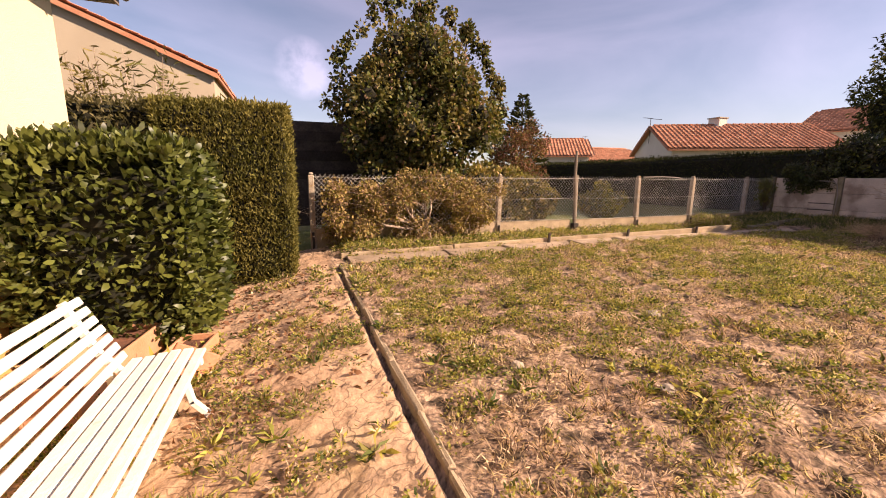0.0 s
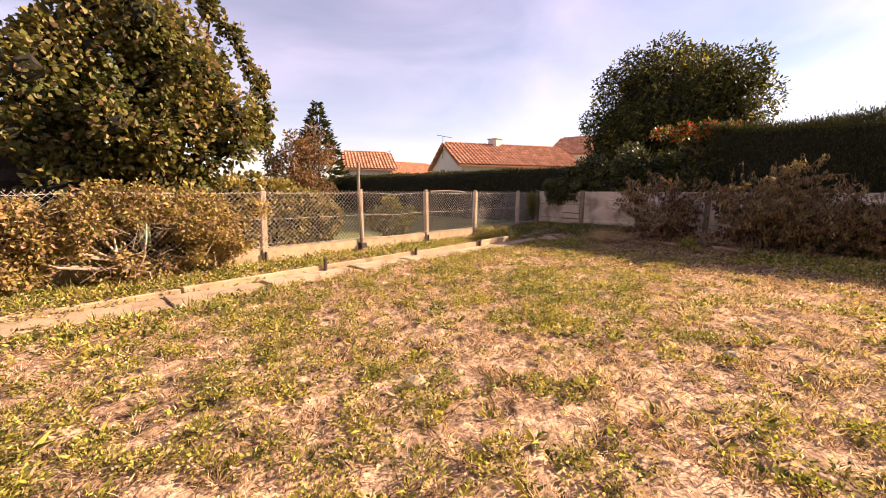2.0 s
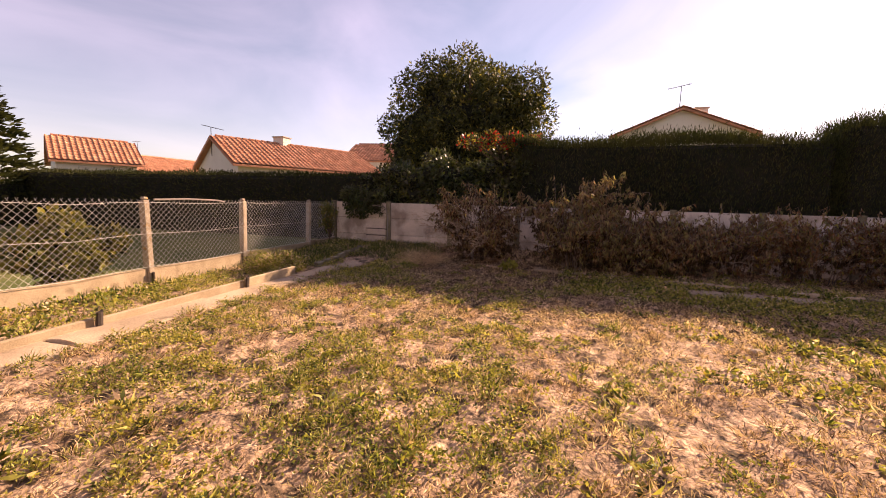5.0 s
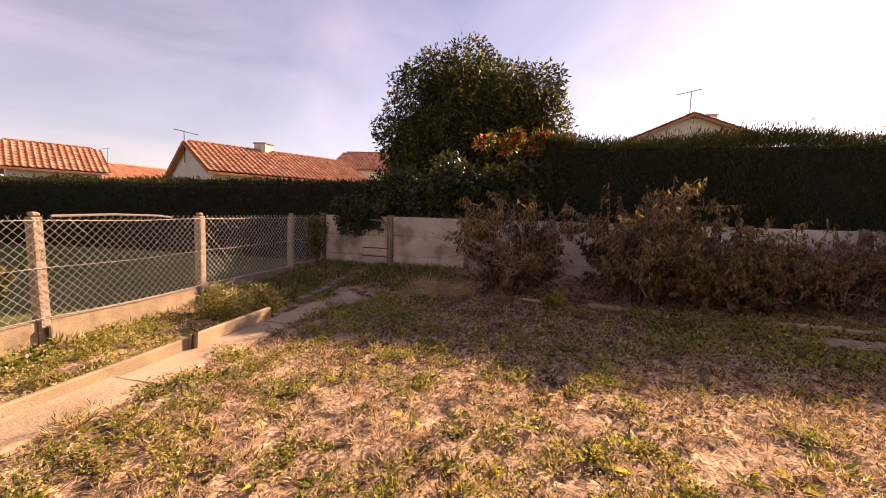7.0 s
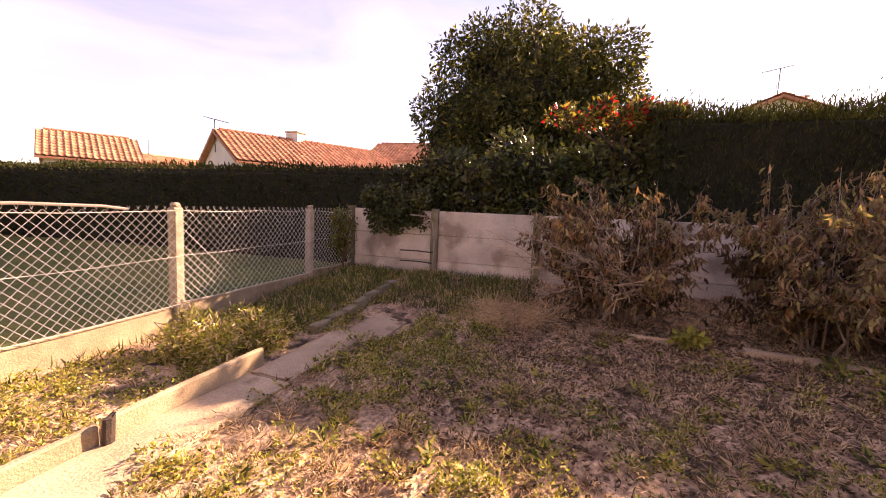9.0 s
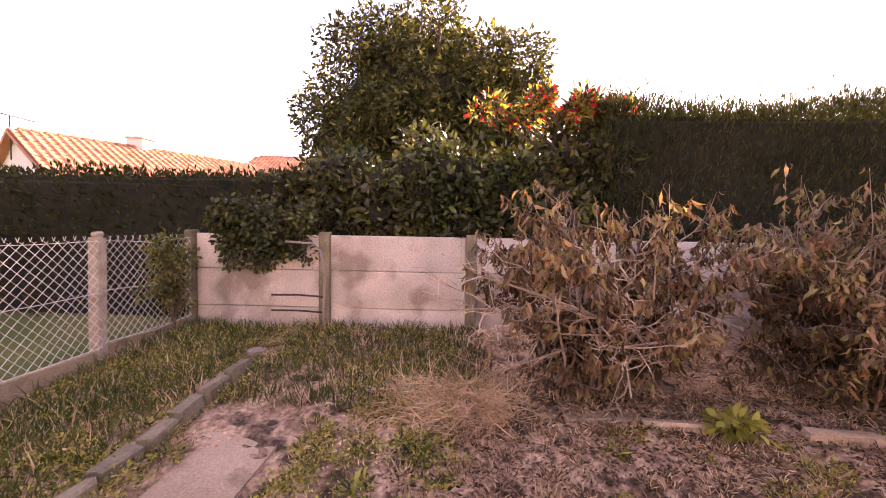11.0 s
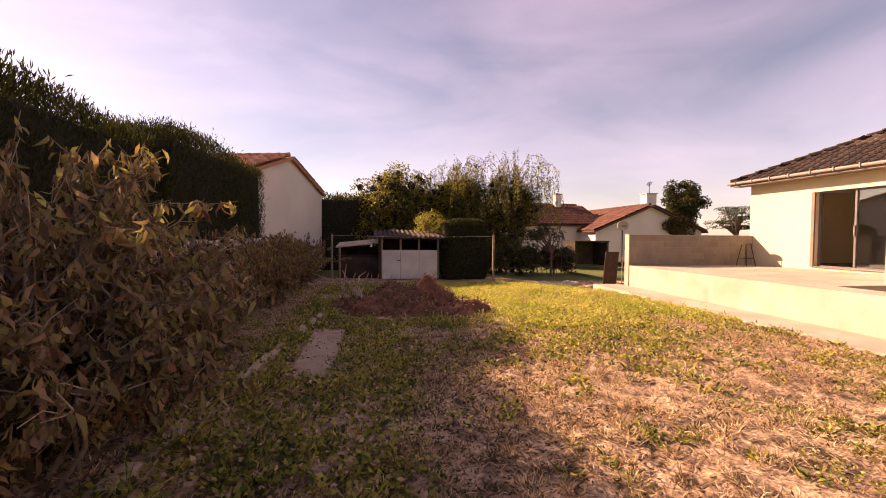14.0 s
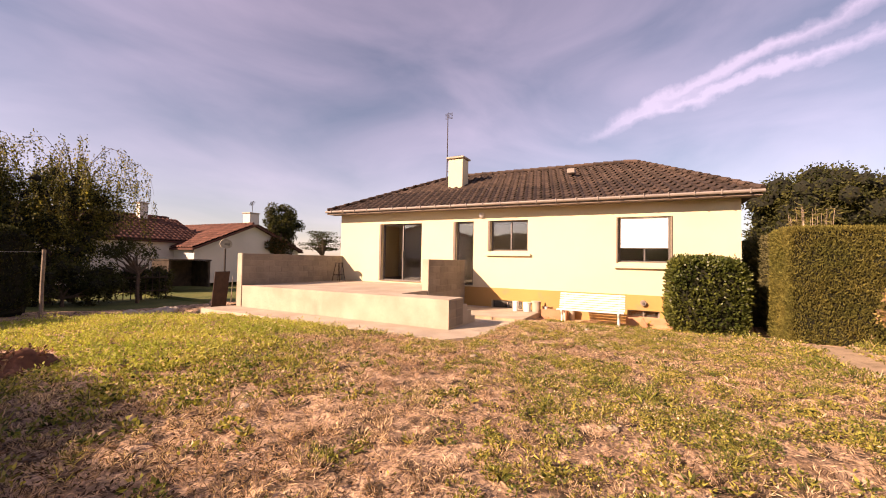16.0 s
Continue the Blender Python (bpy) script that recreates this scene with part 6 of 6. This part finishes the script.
        bm.faces.new((ends[0][j], ends[0][i], ends[1][i], ends[1][j]))
    bmesh.ops.recalc_face_normals(bm, faces=bm.faces)
    part("wall", bm, wall, e)
    slope = (ridge - eave) / half
    rf = None
    for s in (1, -1):
        q = p * s
        lo = eave - slope * over
        e0, e1 = A - u * over + q * (half + over), B + u * over + q * (half + over)
        r0, r1 = A - u * over, B + u * over
        bm = bmesh.new()
        top = [e0 + Vector((0, 0, lo + 0.05)), e1 + Vector((0, 0, lo + 0.05)), r1 + Vector((0, 0, ridge + 0.05)), r0 + Vector((0, 0, ridge + 0.05))]
        prism(bm, [t - Vector((0, 0, 0.10)) for t in top], top)
        bmesh.ops.recalc_face_normals(bm, faces=bm.faces)
        rf = part("roof", bm, tile, e)
        up = Vector((0, 0, 0.11))
        tile_slope(top[0] + up, top[1] + up, top[3] + up, top[2] + up, rf, tile, 0.30, 0.42)
        for O in (A - u * (over + 0.015), B + u * (over + 0.015)):
            bm = bmesh.new()
            c = [O + q * (half + over) + Vector((0, 0, lo - 0.08)), O + Vector((0, 0, ridge - 0.08)), O + Vector((0, 0, ridge + 0.06)), O + q * (half + over) + Vector((0, 0, lo + 0.06))]
            prism(bm, [t - u * 0.012 for t in c], [t + u * 0.012 for t in c])
            bmesh.ops.recalc_face_normals(bm, faces=bm.faces)
            part("verge_board", bm, tile, e)
    bm = bmesh.new()
    n = int((B - A).length / 0.4)
    for i in range(n):
        f0, f1 = A.lerp(B, i / n), A.lerp(B, (i + 1.1) / n)
        tube(bm, [f0 + Vector((0, 0, ridge + 0.13)), f1 + Vector((0, 0, ridge + 0.11))], 0.10, 0.085, 7)
    part("ridge_tiles", bm, tile, rf, "row of rounded ridge tiles")
    for s, off, w, z0, z1 in chim:
        c = A + u * s + p * off
        st = boxed("chimney", (c.x - w / 2, c.y - w / 2, z0), (c.x + w / 2, c.y + w / 2, z1), wall, e, bevel=0.01)
        boxed("chimney_cap", (c.x - w / 2 - 0.06, c.y - w / 2 - 0.06, z1 + 0.001), (c.x + w / 2 + 0.06, c.y + w / 2 + 0.06, z1 + 0.08), M["oldcon"], st, bevel=0.01)
    for side, s, w, z0, z1 in windows:
        c = A + u * s + p * side * (half + 0.012)
        m = Matrix.Translation(c) @ Matrix.Rotation(math.atan2(u.y, u.x), 4, "Z")
        wd = boxed("window", (-w / 2, -0.02, z0), (w / 2, 0.02, z1), M["dark_in"], e, bevel=0.004, m=m)
        boxed("sill", (-w / 2 - 0.06, -0.07, z0 - 0.08), (w / 2 + 0.06, 0.07, z0 - 0.004), wall, wd, bevel=0.006, m=m)
    return e


def yagi(x, y, z, h, turn, group="roof aerials"):
    e = thing("roof_aerial", "thin television aerial on a neighbour's roof", "aerial", (x, y, z), group, turn=turn)
    bm = bmesh.new()
    tube(bm, [(0, 0, 0), (0, 0, h)], 0.025, 0.02, 5)
    part("mast", bm, M["iron"], e)
    bm = bmesh.new()
    tube(bm, [(-0.7, 0, h - 0.12), (0.5, 0, h + 0.06)], 0.02, 0.02, 4)
    for i in range(9):
        xx = -0.65 + i * 0.13
        zz = h - 0.12 + 0.15 * (xx + 0.7)
        tube(bm, [(xx, -0.16, zz), (xx, 0.16, zz)], 0.01, 0.01, 3)
    part("boom", bm, M["iron"], e)


gable_house("neighbour_house", "pale bungalow with an orange clay tile roof", (28.7, 24.5), (37.5, 19.7), 3.6, 3.27, 4.95, M["white_wall"], M["terra"], chim=[(4.3, 0.2, 0.8, 4.1, 5.5)])
yagi(28.6, 24.7, 3.85, 1.75, 140)
gable_house("neighbour_house", "distant house with orange roof", (45.0, 23.0), (46.5, 13.0), 4.0, 4.9, 6.75, M["white_wall"], M["terra"])
gable_house("neighbour_house", "small house with a bright orange tile roof", (27.5, 36.75), (31.05, 34.8), 3.2, 3.4, 5.0, M["white_wall"], M["terra"])
gable_house("neighbour_house", "far low house with an orange roof", (38.0, 47.0), (47.5, 46.0), 5.0, 3.2, 5.25, M["white_wall"], M["terra"])
yagi(41.0, 46.6, 4.9, 1.9, 30)
gable_house("neighbour_house", "white gabled house behind the tall hedge", (34.9, -2.9), (44.0, -4.0), 3.6, 5.7, 7.2, M["white_wall"], M["terra"], chim=[(3.0, -1.4, 0.7, 6.2, 7.75)])
yagi(35.0, -2.75, 7.0, 1.55, -105)
gable_house("outbuilding", "white rendered outbuilding with a red tile edge", (18.2, -11.0), (25.0, -12.7), 3.3, 3.48, 4.6, M["white_wall"], M["terra"], over=0.12)
gable_house("neighbour_house", "large pale house with orange tiled gable", (-4.7, 17.0), (-4.7, 28.0), 6.75, 4.45, 7.25, M["beige"], M["terra"], over=0.14)
gable_house("neighbour_house", "low white house with a red-brown roof", (-4.6, -20.0), (-4.6, -30.0), 4.2, 2.0, 3.75, M["white_wall"], M["tile_red"], chim=[(1.6, -1.0, 0.8, 2.8, 4.75)])
yagi(-5.6, -21.5, 3.2, 2.4, 60)
gable_house("neighbour_house", "white wing with a red-brown roof", (7.5, -26.0), (-2.0, -26.0), 3.8, 2.45, 4.1, M["white_wall"], M["tile_red"], chim=[(7.6, -0.4, 0.5, 3.4, 5.0)], windows=[(1, 3.2, 1.1, 0.6, 1.7), (1, 6.0, 1.1, 0.6, 1.7)])
dark = thing("board_fence", "black horizontal board screen behind the creeper", "fence", (5.3, 13.0, 0.0))
for i in range(11):
    boxed("board", (-1.6, -0.02 - 0.01 * (i % 2), 0.05 + i * 0.24), (1.4, 0.01, 0.05 + i * 0.24 + 0.236), M["wood_dark"], dark, bevel=0.006)
boxed("backing", (-1.58, 0.0115, 0.05), (1.38, 0.02, 2.68), M["wood_dark"], dark, bevel=0)
for x in (-1.55, -0.1, 1.35):
    boxed("post", (x - 0.05, 0.022, 0.0), (x + 0.05, 0.11, 2.7), M["wood_dark"], dark)

# ---- grass and weeds ----
def green_at(x, y):
    p = Vector((x, y, 0.0))
    g = noise.noise(p * 0.45) * 0.4 + noise.noise(p * 1.6) * 0.5 + noise.noise(p * 4.6) * 0.7
    if y > 8.7:
        g += 0.35
    if x < 7.6 and y > 3.2:
        g += 0.2
    elif 8.5 < x < 13.5 and 4.0 < y < 8.3:
        g += 0.16
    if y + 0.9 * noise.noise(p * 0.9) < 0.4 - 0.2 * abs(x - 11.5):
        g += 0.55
    elif x > 14.3:
        g += 0.6 if y < 3.8 else 0.3
    elif x > 12.8 and y < 4.5:
        g -= 0.2
    if x > 14.4 and 4.0 < y < 6.8:
        g -= 0.55
    if x > 16.05 and y < 6.6:
        g -= 0.8
    return g


def on_lawn(x, y):
    if x < 4.86 and not (2.6 < x < 4.7 and 2.7 < y < 8.4):
        return False
    if 8.24 < y < 8.74 and x < 15.1 or y > 9.98:
        return False
    if x < 7.85 and y < 2.4:
        return False
    if 15.06 < x < 15.56 and 0.0 < y < 2.0:
        return False
    if 15.2 < x < 16.8 and 7.8 < y < 8.5 or x > 17.9:
        return False
    return (x - 13.9) ** 2 / 2.6 + (y + 1.9) ** 2 / 1.6 > 1


def scatter_grass():
    r = np.random.default_rng(130)
    tufts, straws, clumps, dry = [], [], [], []
    for _ in range(22000):
        x, y = r.uniform(2.6, 17.9), r.uniform(-9.5, 9.95)
        if not on_lawn(x, y):
            continue
        g = green_at(x, y)
        if g > r.uniform(-0.15, 0.6) and not (x < 4.7 and r.uniform() < 0.7):
            tufts.append((x, y, min(1.5, 0.7 + g)))
    for _ in range(24000):
        x, y = r.uniform(2.6, 17.9), r.uniform(-7.5, 9.95)
        if not on_lawn(x, y) or y < -2.5 and r.uniform() < 0.3:
            continue
        g = green_at(x, y)
        if g - (0.22 if x < 4.7 else 0.0) > r.uniform(-0.08, 0.42):
            clumps.append((x, y, r.uniform(0.045, 0.10) + 0.06 * max(0.0, g) * r.uniform()))
        elif x > 4.9 and r.uniform() < 0.55:
            dry.append((x, y, r.uniform(0.03, 0.09)))
    for _ in range(175000):
        x, y = r.uniform(4.86, 17.5), r.uniform(-9.0, 8.15)
        if on_lawn(x, y) and (green_at(x, y) < r.uniform(-0.2, 0.75)):
            straws.append((x, y))
    T = np.array(tufts)
    n = len(T)
    b = 5
    c = np.repeat(T, b, 0)
    a = r.uniform(0, 2 * math.pi, n * b)
    big = np.repeat(r.uniform(0.6, 1.25, n), b)
    flat = np.repeat(r.uniform(0.25, 1.6, n), b)
    P = np.stack([c[:, 0] + np.cos(a) * 0.022 * big, c[:, 1] + np.sin(a) * 0.022 * big, np.zeros(n * b)], 1)
    P[:, 2] = ground_top(P[:, 0], P[:, 1]) + 0.004
    D = np.stack([np.cos(a), np.sin(a), flat], 1)
    broad = np.repeat(r.uniform(0, 1, n) < 0.35, b)
    v1, f1 = leaf_arrays(P[broad], D[broad], 0.030, 0.015, r, 0.35, 0.4, True)
    v2, f2 = leaf_arrays(P[~broad], D[~broad] + np.array([0, 0, 0.5]), 0.050, 0.006, r, 0.3, 0.4, True)
    # leafy weed clumps, domed and uneven: finest along the trodden line
    C = np.array(clumps)
    near = np.abs(C[:, 1] - (1.2 + 0.42 * C[:, 0])) < 3.2
    k = ((16 + 420 * C[:, 2]) * np.where(near, 1.0, 0.42)).astype(int)
    c = np.repeat(C, k, 0)
    big = np.repeat(np.where(near, 0.95, 1.7), k)
    h = np.repeat(r.uniform(0.3, 1.0, len(C)) + (r.uniform(0, 1, len(C)) < 0.35) * r.uniform(0.2, 0.7, len(C)), k)
    grassy = np.repeat(r.uniform(0, 1, len(C)) < 0.14, k)
    a = r.uniform(0, 2 * math.pi, len(c))
    q = np.sqrt(r.uniform(0, 1, len(c)))
    P = np.stack([c[:, 0] + np.cos(a) * q * c[:, 2], c[:, 1] + np.sin(a) * q * c[:, 2], np.zeros(len(c))], 1)
    P[:, 2] = ground_top(P[:, 0], P[:, 1]) + 0.008 + c[:, 2] * h * (1 - q ** 2) * r.uniform(0.3, 1, len(c))
    D = np.stack([np.cos(a) * (0.3 + q), np.sin(a) * (0.3 + q), r.uniform(-0.1, 0.9, len(c))], 1)
    v3, f3 = leaf_arrays(P[~grassy], D[~grassy], 0.029 * big[~grassy], 0.016 * big[~grassy], r, 0.35, 0.5, True)
    v4, f4 = leaf_arrays(P[grassy], D[grassy] + np.array([0, 0, 0.6]), 0.065 * big[grassy], 0.006 * big[grassy], r, 0.4, 0.4, True)
    # broad rosettes and coarse tufts standing out of the turf
    q = []
    while len(q) < 900:
        x, y = r.uniform(2.9, 17.2), r.uniform(-3.0, 8.2)
        if on_lawn(x, y) and green_at(x, y) > r.uniform(-0.55, 0.5):
            q.append((x, y, r.uniform(0.6, 1.25)))
    q = np.repeat(np.array(q), 15, 0)
    a = r.uniform(0, 2 * math.pi, len(q))
    P = np.stack([q[:, 0] + np.cos(a) * 0.012, q[:, 1] + np.sin(a) * 0.012, ground_top(q[:, 0], q[:, 1]) + 0.006], 1)
    D = np.stack([np.cos(a), np.sin(a), r.uniform(0.12, 0.85, len(q))], 1)
    v5, f5 = leaf_arrays(P, D, 0.095 * q[:, 2], 0.022 * q[:, 2], r, 0.5, 0.12, True)
    V, F, S = merge([(v1, f1, 0), (v2, f2, 0), (v3, f3, 0), (v4, f4, 0), (v5, f5, 0)])
    kind = r.choice(4, len(F) // 2, p=[0.50, 0.13, 0.11, 0.26])
    # sunlit colour copy where the sun falls, cut off at the hedge's shadow
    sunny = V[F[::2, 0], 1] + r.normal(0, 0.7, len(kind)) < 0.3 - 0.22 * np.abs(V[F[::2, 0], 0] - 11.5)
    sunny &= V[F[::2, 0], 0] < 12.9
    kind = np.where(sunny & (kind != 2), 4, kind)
    isl = np.repeat(kind, 2)
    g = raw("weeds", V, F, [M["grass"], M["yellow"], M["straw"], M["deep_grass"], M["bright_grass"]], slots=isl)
    tagged(g, "patchy green weeds and grass tufts on the lawn", "grass", kind="stuff")
    S3 = np.array(straws)
    m = len(S3)
    P = np.stack([S3[:, 0], S3[:, 1], ground_top(S3[:, 0], S3[:, 1]) + r.uniform(0.002, 0.022, m)], 1)
    a = r.uniform(0, 2 * math.pi, m)
    v, f = leaf_arrays(P, np.stack([np.cos(a), np.sin(a), r.uniform(-0.05, 0.5, m)], 1), 0.070, 0.0045, r, 0.2, 0.25, True)
    Q = np.array(dry)
    c = np.repeat(Q, 26, 0)
    a = r.uniform(0, 2 * math.pi, len(c))
    q = np.sqrt(r.uniform(0, 1, len(c))) * c[:, 2]
    P = np.stack([c[:, 0] + np.cos(a) * q, c[:, 1] + np.sin(a) * q, np.zeros(len(c))], 1)
    P[:, 2] = ground_top(P[:, 0], P[:, 1]) + 0.012
    v2, f2 = leaf_arrays(P, np.stack([np.cos(a), np.sin(a), r.uniform(0.2, 1.6, len(c))], 1), 0.065, 0.007, r, 0.5, 0.4, True)
    V, F, S = merge([(v, f, 0), (v2, f2, 0)])
    isl = np.repeat(r.choice(3, len(F) // 2, p=[0.58, 0.18, 0.24]), 2)
    s = raw("dry_grass", V, F, [M["straw"], M["wilt"], M["wilt_d"]], slots=isl)
    tagged(s, "dry straw and cut stalks lying on the lawn", "dry grass", kind="stuff")
    # dark litter under the shrubs, thickened to paint the trodden shade darker too
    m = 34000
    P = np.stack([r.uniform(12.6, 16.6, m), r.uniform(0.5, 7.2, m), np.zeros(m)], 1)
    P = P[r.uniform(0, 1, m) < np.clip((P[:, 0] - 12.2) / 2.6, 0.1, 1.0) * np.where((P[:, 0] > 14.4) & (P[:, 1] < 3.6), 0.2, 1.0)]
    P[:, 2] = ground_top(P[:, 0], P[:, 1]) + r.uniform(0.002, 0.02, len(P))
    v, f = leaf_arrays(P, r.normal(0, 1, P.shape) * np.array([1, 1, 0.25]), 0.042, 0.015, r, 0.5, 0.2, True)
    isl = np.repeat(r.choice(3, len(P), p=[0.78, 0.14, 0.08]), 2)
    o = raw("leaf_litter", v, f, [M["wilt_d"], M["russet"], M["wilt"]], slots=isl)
    tagged(o, "dead leaves and twigs, strewn thick to darken the shaded ground", "leaf litter", kind="stuff")
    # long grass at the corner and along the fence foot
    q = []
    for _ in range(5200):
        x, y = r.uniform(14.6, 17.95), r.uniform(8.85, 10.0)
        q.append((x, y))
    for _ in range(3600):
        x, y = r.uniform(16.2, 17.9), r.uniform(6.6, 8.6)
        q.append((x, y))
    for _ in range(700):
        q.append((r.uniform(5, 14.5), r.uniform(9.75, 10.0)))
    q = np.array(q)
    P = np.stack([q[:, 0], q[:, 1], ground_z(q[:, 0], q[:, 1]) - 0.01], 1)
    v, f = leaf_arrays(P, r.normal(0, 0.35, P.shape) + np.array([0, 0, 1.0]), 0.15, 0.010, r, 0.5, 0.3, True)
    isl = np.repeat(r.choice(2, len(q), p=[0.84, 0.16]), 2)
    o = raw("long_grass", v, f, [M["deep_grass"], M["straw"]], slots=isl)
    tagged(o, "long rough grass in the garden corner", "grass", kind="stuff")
    # fallen dry leaves on the soil path
    m = 700
    P = np.stack([r.uniform(2.9, 4.6, m), r.uniform(4.5, 8.4, m), np.zeros(m)], 1)
    P[:, 2] = ground_z(P[:, 0], P[:, 1]) + 0.01
    v, f = leaf_arrays(P, r.normal(0, 1, P.shape) * np.array([1, 1, 0.2]), 0.06, 0.03, r, 0.4, 0.2)
    o = raw("fallen_leaves", v, f, M["russet"])
    tagged(o, "russet dead leaves strewn on the soil path", "leaves", kind="stuff")


scatter_grass()
for i, (x, y, s) in enumerate(((7.37, 4.75, 0.06), (6.32, 3.68, 0.05), (5.6, 4.3, 0.05), (9.4, 3.2, 0.05), (5.05, 5.6, 0.05), (8.6, 5.9, 0.04), (11.2, 5.2, 0.045), (12.4, 2.2, 0.05))):
    bm = bmesh.new()
    bmesh.ops.create_icosphere(bm, subdivisions=2, radius=1.0)
    for v in bm.verts:
        k = 1 + 0.35 * noise.noise(v.co * 1.7 + Vector((i * 3.0, 0, 0)))
        v.co = Vector((v.co.x * s * 1.25, v.co.y * s, v.co.z * s * 0.7)) * k
    o = part("stone", bm, M["rock"])
    o.matrix_basis = pose(x, y, float(ground_z(x, y)) + s * 0.45, 0, 0, i * 40)
    tagged(o, "pale loose stone lying on the lawn", "stone", "stones on the lawn")
